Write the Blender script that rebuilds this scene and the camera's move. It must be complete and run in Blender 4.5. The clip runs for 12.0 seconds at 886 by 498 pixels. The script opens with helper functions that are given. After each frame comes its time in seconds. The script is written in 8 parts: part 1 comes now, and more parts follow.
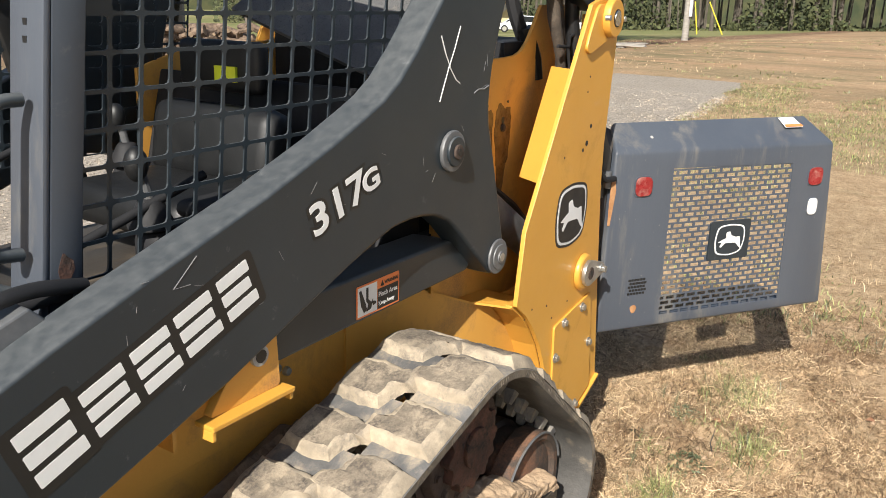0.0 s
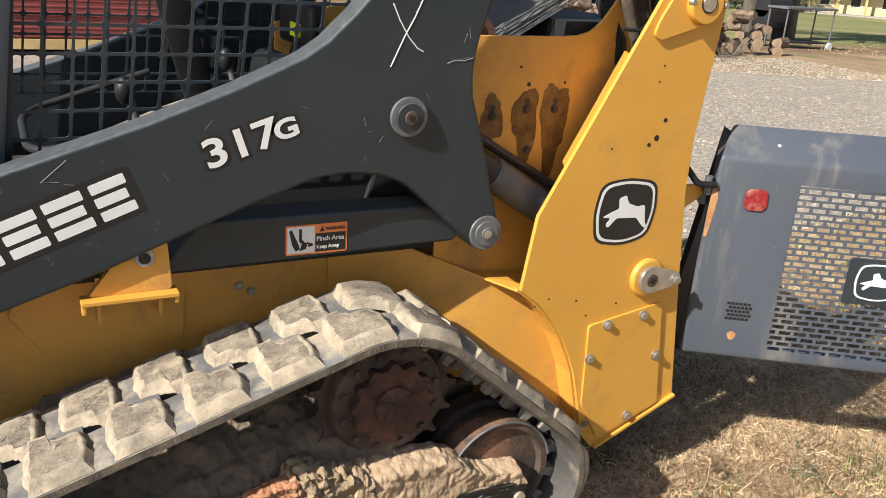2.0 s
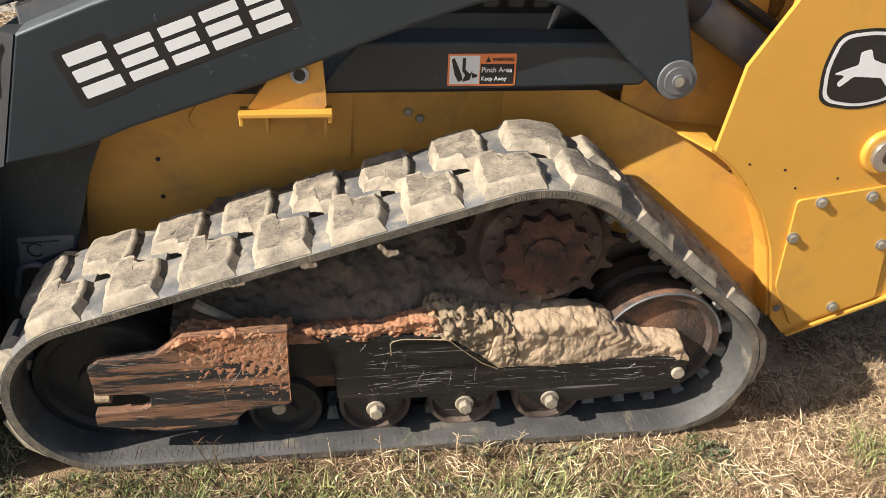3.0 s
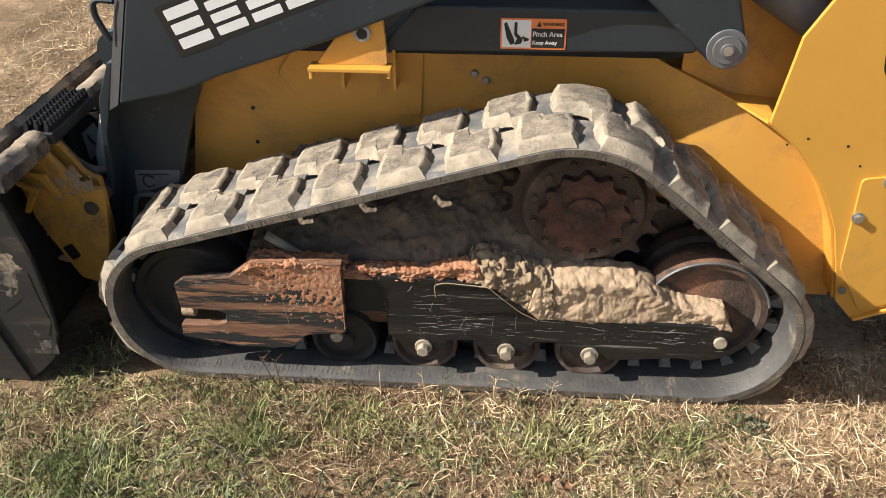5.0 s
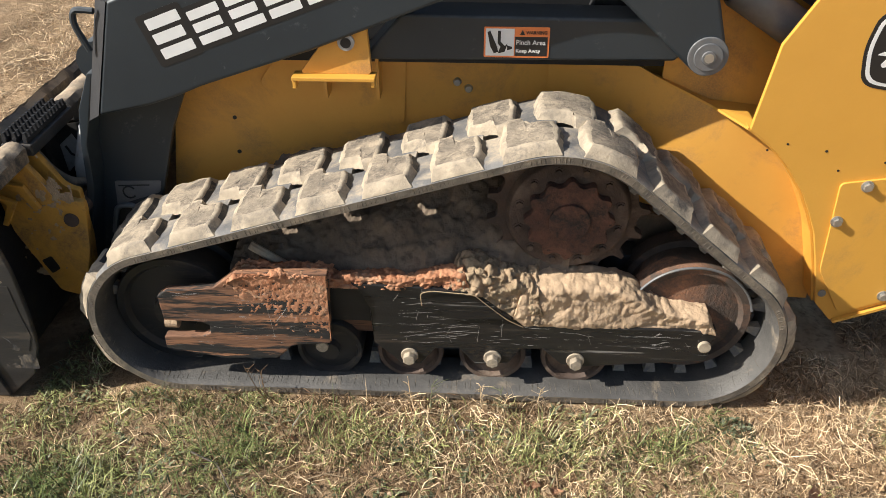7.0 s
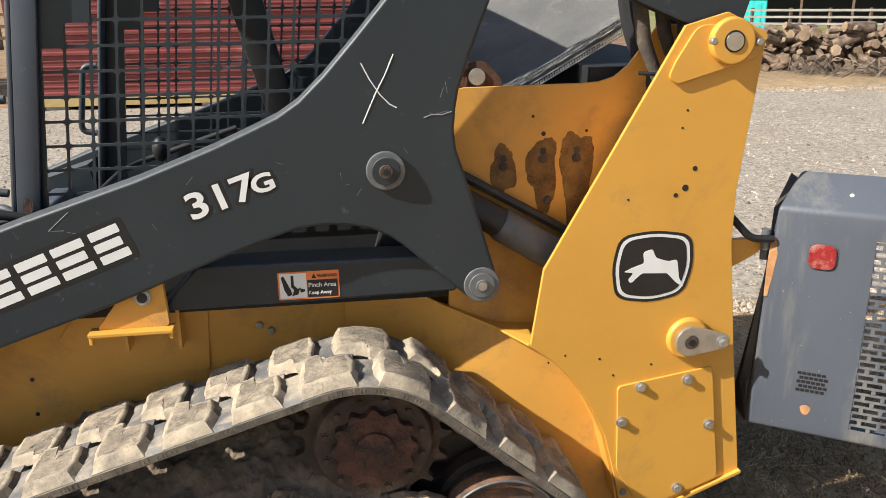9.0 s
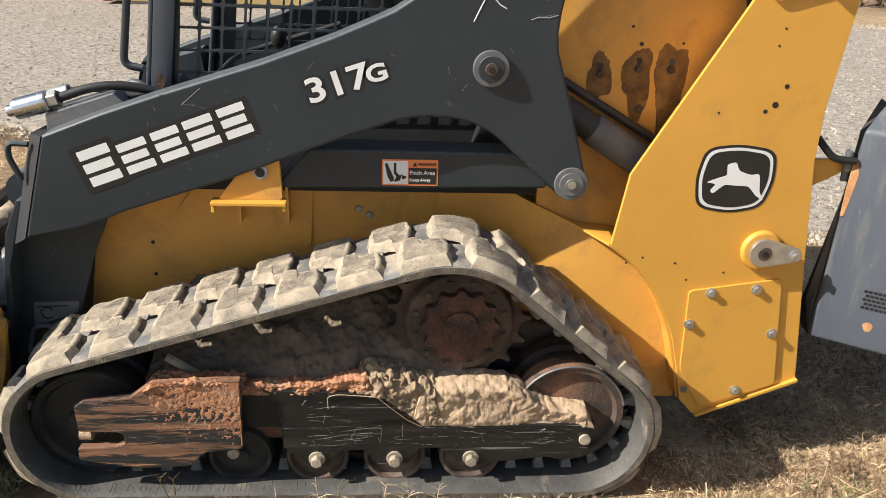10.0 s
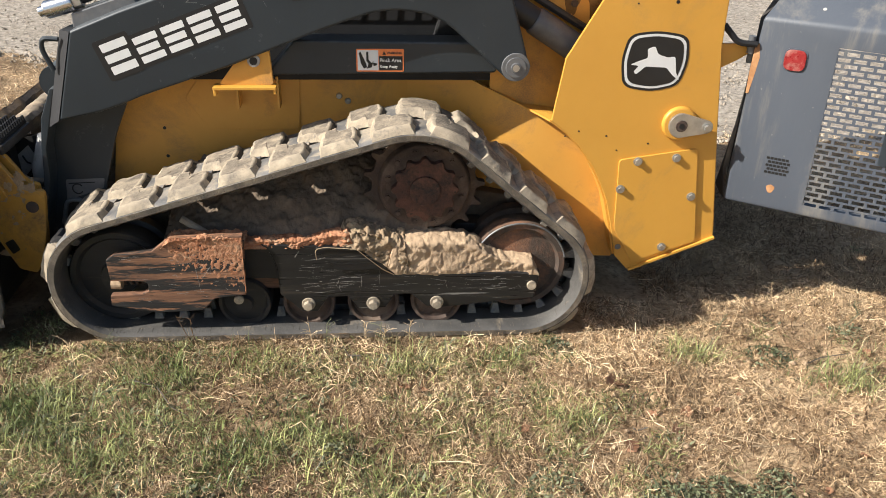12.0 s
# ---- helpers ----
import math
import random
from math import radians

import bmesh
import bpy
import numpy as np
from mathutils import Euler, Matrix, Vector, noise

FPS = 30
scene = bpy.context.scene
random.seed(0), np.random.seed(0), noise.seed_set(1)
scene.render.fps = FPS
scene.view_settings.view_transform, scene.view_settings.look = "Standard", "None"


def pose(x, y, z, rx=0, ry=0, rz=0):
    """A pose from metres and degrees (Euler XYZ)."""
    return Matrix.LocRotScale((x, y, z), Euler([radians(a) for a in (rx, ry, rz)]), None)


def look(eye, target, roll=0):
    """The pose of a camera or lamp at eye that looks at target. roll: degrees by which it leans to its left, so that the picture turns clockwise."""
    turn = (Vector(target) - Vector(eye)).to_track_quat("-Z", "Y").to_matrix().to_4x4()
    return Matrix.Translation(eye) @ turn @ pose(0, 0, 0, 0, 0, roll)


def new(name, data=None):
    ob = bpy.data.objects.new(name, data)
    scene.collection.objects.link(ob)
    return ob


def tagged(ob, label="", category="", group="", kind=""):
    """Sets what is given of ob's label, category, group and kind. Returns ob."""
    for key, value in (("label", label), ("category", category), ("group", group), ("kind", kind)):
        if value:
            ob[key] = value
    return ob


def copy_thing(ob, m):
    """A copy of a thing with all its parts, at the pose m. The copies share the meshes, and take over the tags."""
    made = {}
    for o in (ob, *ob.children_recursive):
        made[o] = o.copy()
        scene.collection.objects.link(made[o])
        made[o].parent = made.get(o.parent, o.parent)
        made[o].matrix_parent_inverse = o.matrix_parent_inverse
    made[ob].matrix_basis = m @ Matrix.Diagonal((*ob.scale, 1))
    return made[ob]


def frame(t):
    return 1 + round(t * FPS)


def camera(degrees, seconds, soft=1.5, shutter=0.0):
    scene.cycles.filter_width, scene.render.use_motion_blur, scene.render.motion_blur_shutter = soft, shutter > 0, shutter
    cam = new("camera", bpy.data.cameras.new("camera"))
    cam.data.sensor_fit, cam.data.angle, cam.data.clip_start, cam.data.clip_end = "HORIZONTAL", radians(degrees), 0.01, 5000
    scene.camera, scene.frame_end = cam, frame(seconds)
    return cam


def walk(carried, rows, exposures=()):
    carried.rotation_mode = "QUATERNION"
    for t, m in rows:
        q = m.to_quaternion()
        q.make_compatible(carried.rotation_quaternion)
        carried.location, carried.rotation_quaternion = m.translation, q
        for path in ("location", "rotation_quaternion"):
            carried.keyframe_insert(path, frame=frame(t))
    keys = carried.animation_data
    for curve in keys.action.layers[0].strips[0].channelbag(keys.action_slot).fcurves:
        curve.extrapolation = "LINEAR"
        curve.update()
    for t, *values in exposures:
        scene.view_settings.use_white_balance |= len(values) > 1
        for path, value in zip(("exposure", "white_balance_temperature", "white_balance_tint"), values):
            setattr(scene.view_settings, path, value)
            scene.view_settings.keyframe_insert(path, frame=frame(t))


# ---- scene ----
cam = camera(55.5, 12.0, soft=0.9)
PATH = [
    (0, (-1.129, -0.823, 1.52), (0.482, 0.213, 0.946), 1.6),
    (0.5, (-1.026, -1.079, 1.52), (0.368, 0.216, 0.904), 1.8),
    (1, (-0.806, -1.199, 1.519), (0.409, 0.25, 0.868), 3.8),
    (1.5, (-0.584, -1.333, 1.546), (0.512, 0.209, 0.897), 4.6),
    (2, (-0.385, -1.571, 1.548), (0.515, 0.089, 0.889), 4.0),
    (2.5, (-0.227, -1.619, 1.54), (0.389, 0.108, 0.743), 3.4),
    (3, (-0.094, -1.521, 1.535), (0.17, 0.156, 0.478), 2.7),
    (3.5, (0.023, -1.571, 1.538), (-0.002, 0.064, 0.386), 1.6),
    (5.5, (0.224, -1.693, 1.561), (0.066, -0.026, 0.467), -0.7),
    (6, (0.201, -1.677, 1.56), (0.082, -0.007, 0.465), -0.2),
    (6.5, (0.19, -1.693, 1.559), (0.079, -0.022, 0.466), -0.2),
    (7, (0.183, -1.689, 1.561), (0.089, -0.014, 0.471), -0.2),
    (7.5, (0.2, -1.722, 1.579), (0.298, 0.06, 0.677), 0.2),
    (7.7, (0.217, -1.728, 1.579), (0.417, 0.115, 0.83), 0.1),
    (9.3, (0.304, -1.834, 1.618), (0.576, 0.056, 1.021), -0.7),
    (9.5, (0.295, -1.87, 1.622), (0.515, 0.021, 1.006), 0.0),
    (10, (0.184, -1.953, 1.59), (0.321, -0.114, 0.815), 2.2),
    (10.5, (0.08, -2.087, 1.563), (0.09, -0.31, 0.644), 0.9),
    (11, (0.139, -2.239, 1.568), (0.158, -0.478, 0.621), 2.1),
    (11.5, (0.24, -2.404, 1.532), (0.392, -0.654, 0.577), 2.2),
    (12, (0.258, -2.462, 1.573), (0.395, -0.681, 0.673), 1.3),
]
walk(cam, [(t, look(eye, target, roll)) for t, eye, target, roll in PATH], exposures=[(0.0, 0.60), (1.0, 0.61), (2.0, 0.66), (3.0, 0.73), (12.0, 0.74)])

# ---- world, sun ----
SUN_WAY = Vector((1.28, 0.34, -1.0)).normalized()          # the way the sunlight travels
sun = new("sun", bpy.data.lights.new("sun", "SUN"))
sun.data.energy, sun.data.angle, sun.data.color = 5.0, radians(0.53), (1.0, 0.955, 0.88)
sun.matrix_world = Matrix.Translation((-6, -4, 8)) @ SUN_WAY.to_track_quat("-Z", "Y").to_matrix().to_4x4()
world = bpy.data.worlds.new("sky")
scene.world = world
world.use_nodes = True
wn = world.node_tree.nodes
sky = wn.new("ShaderNodeTexSky")
sky.sky_type, sky.sun_disc = "NISHITA", False
sky.sun_elevation = math.asin(-SUN_WAY.z)
sky.sun_rotation = math.atan2(-SUN_WAY.x, -SUN_WAY.y)
sky.air_density, sky.dust_density = 1.0, 1.5
world.node_tree.links.new(sky.outputs[0], wn["Background"].inputs[0])
wn["Background"].inputs[1].default_value = 0.080


# ---- materials ----
def surf(name, low, high, scale=8.0, rough=0.6, metal=0.0, bump=0.2, fine=90.0, dust=None, dust_amount=0.4, dust_scale=6.0,
         spots=None, spots_level=0.7, spots_scale=30.0, rough_var=0.15, up_dust_sheen=0.0, stretch=(1, 1, 1), spec=0.5, per_island=0.0, coat=0.0):
    """A surface of two colours in patches, with fine grain, dust in clouds, small spots of wear and a bump."""
    m = bpy.data.materials.new(name)
    m.use_nodes = True
    n, l = m.node_tree.nodes, m.node_tree.links
    b = n["Principled BSDF"]
    tc = n.new("ShaderNodeTexCoord")
    mp = n.new("ShaderNodeMapping")
    mp.inputs["Scale"].default_value = stretch
    l.new(tc.outputs["Object"], mp.inputs[0])

    def cloud(sc, detail=6.0, ro=0.6, dist=0.0):
        t = n.new("ShaderNodeTexNoise")
        t.inputs["Scale"].default_value, t.inputs["Detail"].default_value = sc, detail
        t.inputs["Roughness"].default_value, t.inputs["Distortion"].default_value = ro, dist
        l.new(mp.outputs[0], t.inputs["Vector"])
        return t.outputs["Fac"]

    def ramp(fac, a, z):
        t = n.new("ShaderNodeMapRange")
        t.inputs["From Min"].default_value, t.inputs["From Max"].default_value = a, z
        l.new(fac, t.inputs["Value"])
        return t.outputs["Result"]

    def mix(fac, a, z):
        t = n.new("ShaderNodeMix")
        t.data_type = "RGBA"
        for sock, v in ((t.inputs[0], fac), (t.inputs[6], a), (t.inputs[7], z)):
            if isinstance(v, bpy.types.NodeSocket):
                l.new(v, sock)
            elif isinstance(v, (int, float)):
                sock.default_value = v
            else:
                sock.default_value = (*v, 1)
        return t.outputs[2]

    def mul(a, z, op="MULTIPLY"):
        t = n.new("ShaderNodeMath")
        t.operation, t.use_clamp = op, True
        for sock, v in ((t.inputs[0], a), (t.inputs[1], z)):
            if isinstance(v, bpy.types.NodeSocket):
                l.new(v, sock)
            else:
                sock.default_value = v
        return t.outputs[0]

    grain = cloud(fine, 4.0, 0.65)
    col = mix(ramp(cloud(scale), 0.36, 0.64), low, high)
    col = mix(mul(ramp(grain, 0.3, 0.7), 0.35), col, low)
    if per_island:
        g = n.new("ShaderNodeNewGeometry")
        h = n.new("ShaderNodeHueSaturation")
        v = n.new("ShaderNodeMapRange")
        v.inputs["To Min"].default_value, v.inputs["To Max"].default_value = 1 - per_island, 1 + per_island
        l.new(g.outputs["Random Per Island"], v.inputs["Value"])
        l.new(v.outputs[0], h.inputs["Value"])
        l.new(col, h.inputs["Color"])
        col = h.outputs[0]
    r = ramp(grain, -0.6, 1.6)
    rr = n.new("ShaderNodeMapRange")
    rr.inputs["To Min"].default_value, rr.inputs["To Max"].default_value = rough - rough_var, min(1.0, rough + rough_var)
    l.new(cloud(scale * 2.3), rr.inputs["Value"])
    rough_out, metal_out = rr.outputs[0], None
    if dust:
        d = mul(ramp(cloud(dust_scale, 8.0, 0.7, 0.4), 0.66 - dust_amount * 0.5, 0.86 - dust_amount * 0.5), ramp(grain, 0.15, 0.6))
        # up-facing faces turn paler: settled dust, and on charcoal a painted sheen
        if up_dust_sheen:
            g = n.new("ShaderNodeNewGeometry")
            s = n.new("ShaderNodeSeparateXYZ")
            l.new(g.outputs["Normal"], s.inputs[0])
            d = mul(d, mul(ramp(s.outputs[2], 0.12, 0.7), mul(ramp(cloud(dust_scale * 2), 0.05, 0.75), up_dust_sheen)), "ADD")
        col = mix(d, col, dust)
        q = n.new("ShaderNodeMix")
        l.new(d, q.inputs[0]), l.new(rough_out, q.inputs[2])
        q.inputs[3].default_value = 0.92
        rough_out = q.outputs[0]
        if metal:
            metal_out = mul(mul(d, -1.0), 1.0, "ADD")
    if spots:
        s = ramp(cloud(spots_scale, 5.0, 0.7), spots_level, spots_level + 0.05)
        col = mix(s, col, spots)
    l.new(col, b.inputs["Base Color"])
    l.new(rough_out, b.inputs["Roughness"])
    b.inputs["Metallic"].default_value = metal
    b.inputs["Specular IOR Level"].default_value = spec
    b.inputs["Coat Weight"].default_value = coat
    if bump:
        k = n.new("ShaderNodeBump")
        k.inputs["Strength"].default_value, k.inputs["Distance"].default_value = bump, 0.01
        l.new(mix(0.4, grain, cloud(scale * 3)), k.inputs["Height"])
        l.new(k.outputs[0], b.inputs["Normal"])
    return m


YEL = surf("yellow_paint", (0.645, 0.324, 0.050), (0.71, 0.364, 0.060), 2.2, 0.42, 0, 0.03, 260, dust=(0.45, 0.27, 0.08), dust_amount=0.12, dust_scale=3, spots=(0.10, 0.05, 0.02), spots_level=0.80, spots_scale=45, coat=0.15)
YEL_DIRTY = surf("soiled_yellow_paint", (0.665, 0.333, 0.062), (0.735, 0.378, 0.072), 3, 0.5, 0, 0.06, 200, dust=(0.42, 0.235, 0.085), dust_amount=0.35, dust_scale=5, spots=(0.06, 0.03, 0.015), spots_level=0.75, spots_scale=40)
# pale grey on top: dust and scuffs, plus sunlit sheen put into the colour
GREY = surf("charcoal_paint", (0.0225, 0.030, 0.0365), (0.0285, 0.0375, 0.0445), 4, 0.36, 0, 0.03, 300, dust=(0.17, 0.175, 0.175), dust_amount=0.06, dust_scale=22, spots=(0.34, 0.34, 0.33), spots_level=0.80, spots_scale=80, up_dust_sheen=0.5, spec=0.45)
# weathered door paint; also gives the post's front face its sunlit paleness
GREY_WORN = surf("weathered_grey_paint", (0.066, 0.077, 0.097), (0.084, 0.095, 0.113), 3, 0.45, 0, 0.06, 140, dust=(0.22, 0.20, 0.165), dust_amount=0.26, dust_scale=5, spots=(0.36, 0.35, 0.33), spots_level=0.79, spots_scale=34, stretch=(1, 1, 0.22))
POSTGREY = surf("weathered_post_paint", (0.052, 0.063, 0.080), (0.066, 0.078, 0.096), 3, 0.42, 0, 0.05, 160, dust=(0.16, 0.16, 0.155), dust_amount=0.14, dust_scale=9, spots=(0.30, 0.30, 0.29), spots_level=0.78, spots_scale=50)
MESHGREY = surf("dusty_mesh_screen", (0.095, 0.094, 0.092), (0.15, 0.147, 0.14), 5, 0.7, 0, 0.5, 420, dust=(0.40, 0.34, 0.26), dust_amount=0.16, dust_scale=6, spots=(0.05, 0.05, 0.05), spots_level=0.56, spots_scale=260)
SCUFFED = surf("scuffed_black_steel", (0.011, 0.011, 0.012), (0.024, 0.023, 0.022), 9, 0.30, 0, 0.12, 240, dust=(0.12, 0.085, 0.058), dust_amount=0.22, dust_scale=9, spots=(0.20, 0.19, 0.175), spots_level=0.615, spots_scale=36, stretch=(0.08, 1, 2.2), spec=0.5)
BLACK = surf("black_steel", (0.020, 0.020, 0.021), (0.036, 0.035, 0.034), 5, 0.42, 0, 0.08, 160, dust=(0.15, 0.115, 0.08), dust_amount=0.26, dust_scale=7, spots=(0.30, 0.29, 0.27), spots_level=0.74, spots_scale=26, stretch=(0.35, 1, 1.6), up_dust_sheen=0.3, spec=0.45)
BEAM = surf("mud_dusted_black_steel", (0.03, 0.03, 0.032), (0.06, 0.058, 0.056), 6, 0.48, 0, 0.2, 120, dust=(0.44, 0.34, 0.23), dust_amount=0.42, dust_scale=9, up_dust_sheen=0.9)
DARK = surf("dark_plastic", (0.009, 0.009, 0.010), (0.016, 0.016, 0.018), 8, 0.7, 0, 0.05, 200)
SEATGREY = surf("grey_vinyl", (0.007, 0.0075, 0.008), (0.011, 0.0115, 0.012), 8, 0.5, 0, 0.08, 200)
RUBBER = surf("dusty_rubber", (0.085, 0.088, 0.092), (0.17, 0.168, 0.165), 12, 0.62, 0, 0.3, 120, dust=(0.38, 0.315, 0.23), dust_amount=0.42, dust_scale=12, up_dust_sheen=0.14)
RUBBEREDGE = surf("mud_stained_belt_edge", (0.085, 0.072, 0.056), (0.17, 0.14, 0.105), 16, 0.8, 0, 0.4, 140, dust=(0.27, 0.215, 0.15), dust_amount=0.36, dust_scale=18)
RUBBERIN = surf("grey_inner_rubber", (0.060, 0.057, 0.053), (0.105, 0.098, 0.089), 10, 0.7, 0, 0.3, 120, dust=(0.30, 0.24, 0.17), dust_amount=0.18, dust_scale=13)
# dark rubber for the lugs' shaded flanks; the shade sits in the colour
RUBBERDARK = surf("shaded_flank_rubber", (0.022, 0.022, 0.023), (0.05, 0.049, 0.047), 14, 0.55, 0, 0.3, 120, dust=(0.36, 0.29, 0.20), dust_amount=0.25, dust_scale=18)
MUDLUG = surf("mud_caked_rubber", (0.29, 0.240, 0.175), (0.52, 0.425, 0.303), 15, 0.92, 0, 0.35, 130, dust=(0.15, 0.13, 0.108), dust_amount=0.36, dust_scale=14)
MUDTOP = surf("worn_muddy_lug_top", (0.20, 0.165, 0.123), (0.43, 0.35, 0.25), 16, 0.92, 0, 0.4, 130, dust=(0.10, 0.083, 0.067), dust_amount=0.50, dust_scale=17)
RUST = surf("rusty_steel", (0.095, 0.042, 0.028), (0.165, 0.074, 0.046), 9, 0.85, 0, 0.5, 110, dust=(0.030, 0.024, 0.020), dust_amount=0.50, dust_scale=14, spots=(0.02, 0.015, 0.012), spots_level=0.62, spots_scale=40)
RUSTDARK = surf("dark_rusty_iron", (0.060, 0.043, 0.034), (0.13, 0.082, 0.058), 9, 0.85, 0, 0.5, 110, dust=(0.20, 0.15, 0.11), dust_amount=0.30, dust_scale=9)
SCRAPED = surf("scraped_rusty_plate", (0.040, 0.028, 0.022), (0.30, 0.142, 0.075), 10, 0.7, 0, 0.4, 150, dust=(0.46, 0.215, 0.105), dust_amount=0.38, dust_scale=9, spots=(0.020, 0.018, 0.016), spots_level=0.49, spots_scale=17, stretch=(0.16, 1, 1.6))
MUD = surf("dried_mud", (0.37, 0.258, 0.162), (0.53, 0.378, 0.240), 10, 0.95, 0, 0.6, 90, dust=(0.26, 0.18, 0.11), dust_amount=0.22, dust_scale=14)
MUDRED = surf("red_clay", (0.34, 0.135, 0.062), (0.48, 0.235, 0.125), 22, 0.95, 0, 0.7, 120, dust=(0.44, 0.30, 0.185), dust_amount=0.34, dust_scale=26)
MUDDARK = surf("dark_crumbly_mud", (0.24, 0.17, 0.102), (0.40, 0.285, 0.178), 20, 0.95, 0, 0.9, 90, dust=(0.40, 0.31, 0.19), dust_amount=0.35, dust_scale=24)
MUDYEL = surf("muddy_yellow_paint", (0.46, 0.235, 0.035), (0.58, 0.30, 0.05), 7, 0.6, 0, 0.25, 120, dust=(0.20, 0.12, 0.06), dust_amount=0.36, dust_scale=9, spots=(0.50, 0.40, 0.28), spots_level=0.66, spots_scale=22)
PALESTEEL = surf("pale_dusty_steel", (0.36, 0.355, 0.34), (0.50, 0.49, 0.46), 14, 0.7, 0, 0.1, 120, dust=(0.25, 0.215, 0.17), dust_amount=0.3, dust_scale=20)
CLAYIRON = surf("clay_stained_iron", (0.050, 0.038, 0.030), (0.105, 0.072, 0.053), 9, 0.8, 0, 0.5, 130, dust=(0.30, 0.140, 0.075), dust_amount=0.36, dust_scale=7)
RUSTSPOT = surf("orange_rust", (0.36, 0.17, 0.07), (0.50, 0.28, 0.13), 40, 0.9, 0, 0.3, 150)
CLOTH = surf("brown_sleeve_cloth", (0.045, 0.036, 0.028), (0.11, 0.085, 0.062), 14, 0.95, 0, 0.6, 90, dust=(0.20, 0.16, 0.12), dust_amount=0.25, dust_scale=12)
STEEL = surf("zinc_steel", (0.42, 0.41, 0.38), (0.55, 0.54, 0.50), 30, 0.38, 0.8, 0.06, 240, dust=(0.30, 0.25, 0.18), dust_amount=0.2, dust_scale=40)
CHROME = surf("bright_steel", (0.62, 0.62, 0.62), (0.7, 0.7, 0.7), 40, 0.22, 1.0, 0.03, 300)
DULLSTEEL = surf("dull_grey_steel", (0.13, 0.135, 0.14), (0.19, 0.19, 0.19), 20, 0.5, 0.3, 0.08, 200, dust=(0.3, 0.25, 0.18), dust_amount=0.15, dust_scale=20)
WHITE = surf("white_vinyl", (0.72, 0.72, 0.70), (0.80, 0.80, 0.78), 10, 0.5, 0, 0.02, 200)
DECALBLACK = surf("black_vinyl", (0.012, 0.012, 0.012), (0.018, 0.018, 0.018), 10, 0.45, 0, 0.02, 200)
ORANGE = surf("orange_vinyl", (0.80, 0.22, 0.06), (0.86, 0.26, 0.08), 10, 0.5, 0, 0.02, 200)
RED = surf("red_lens", (0.20, 0.012, 0.014), (0.30, 0.028, 0.028), 30, 0.3, 0, 0.1, 200, dust=(0.42, 0.20, 0.16), dust_amount=0.34, dust_scale=35)
CLEAR = surf("frosted_lens", (0.62, 0.62, 0.60), (0.75, 0.75, 0.73), 30, 0.2, 0, 0.1, 200)
SAFETY = surf("fluorescent_yellow", (0.75, 0.85, 0.03), (0.85, 0.9, 0.05), 10, 0.6, 0, 0.02, 200)
CHALK = surf("chalk", (0.62, 0.62, 0.60), (0.75, 0.75, 0.73), 60, 0.95, 0, 0.1, 300)
SCRATCH = surf("scratched_paint", (0.16, 0.165, 0.17), (0.22, 0.22, 0.22), 60, 0.7, 0, 0.0, 300)
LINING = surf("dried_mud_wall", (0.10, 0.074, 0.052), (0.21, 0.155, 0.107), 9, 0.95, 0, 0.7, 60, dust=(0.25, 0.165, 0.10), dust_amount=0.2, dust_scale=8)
BARESCRATCH = surf("bare_metal_scratch", (0.30, 0.29, 0.27), (0.45, 0.43, 0.40), 60, 0.5, 0.3, 0.0, 300)
OIL = surf("oil_stain", (0.15, 0.070, 0.014), (0.26, 0.125, 0.022), 18, 0.35, 0, 0.05, 200, dust=(0.075, 0.035, 0.010), dust_amount=0.42, dust_scale=16)
BARK = surf("tree_bark", (0.065, 0.054, 0.042), (0.16, 0.135, 0.105), 3, 0.9, 0, 0.6, 20, stretch=(1, 1, 0.3))
LOGEND = surf("cut_wood", (0.16, 0.11, 0.07), (0.35, 0.255, 0.16), 7, 0.85, 0, 0.3, 40)
LOGBARK = surf("split_log_bark", (0.075, 0.052, 0.037), (0.27, 0.19, 0.13), 9, 0.9, 0, 0.9, 34, dust=(0.30, 0.23, 0.16), dust_amount=0.18, dust_scale=4)
BRUSH = surf("cut_branch", (0.085, 0.066, 0.05), (0.25, 0.20, 0.155), 2, 0.9, 0, 0.3, 40, per_island=0.5)
WOODGREY = surf("weathered_board", (0.26, 0.24, 0.21), (0.40, 0.37, 0.33), 3, 0.85, 0, 0.3, 40, stretch=(0.3, 1, 3))
POSTWOOD = surf("brown_post_wood", (0.10, 0.065, 0.045), (0.18, 0.12, 0.085), 3, 0.85, 0, 0.3, 40)
REDMETAL = surf("red_metal_siding", (0.17, 0.035, 0.032), (0.22, 0.05, 0.045), 1.5, 0.5, 0, 0.05, 60, dust=(0.28, 0.14, 0.11), dust_amount=0.2, dust_scale=2)
YTRIM = surf("ochre_board", (0.42, 0.30, 0.12), (0.55, 0.40, 0.18), 3, 0.8, 0, 0.1, 40)
TEAL = surf("teal_plastic", (0.02, 0.42, 0.40), (0.03, 0.52, 0.48), 3, 0.5, 0, 0.03, 60)
PAINTW = surf("car_white_paint", (0.62, 0.64, 0.66), (0.70, 0.71, 0.72), 2, 0.25, 0, 0.0, 60, coat=0.5)
GLASSDARK = surf("dark_car_glass", (0.01, 0.012, 0.014), (0.02, 0.022, 0.025), 2, 0.08, 0, 0.0, 60)
WALLTAN = surf("cream_wall", (0.50, 0.42, 0.24), (0.60, 0.52, 0.32), 1, 0.8, 0, 0.1, 20)
ROOF = surf("grey_roof", (0.10, 0.10, 0.10), (0.16, 0.155, 0.15), 2, 0.85, 0, 0.2, 20)
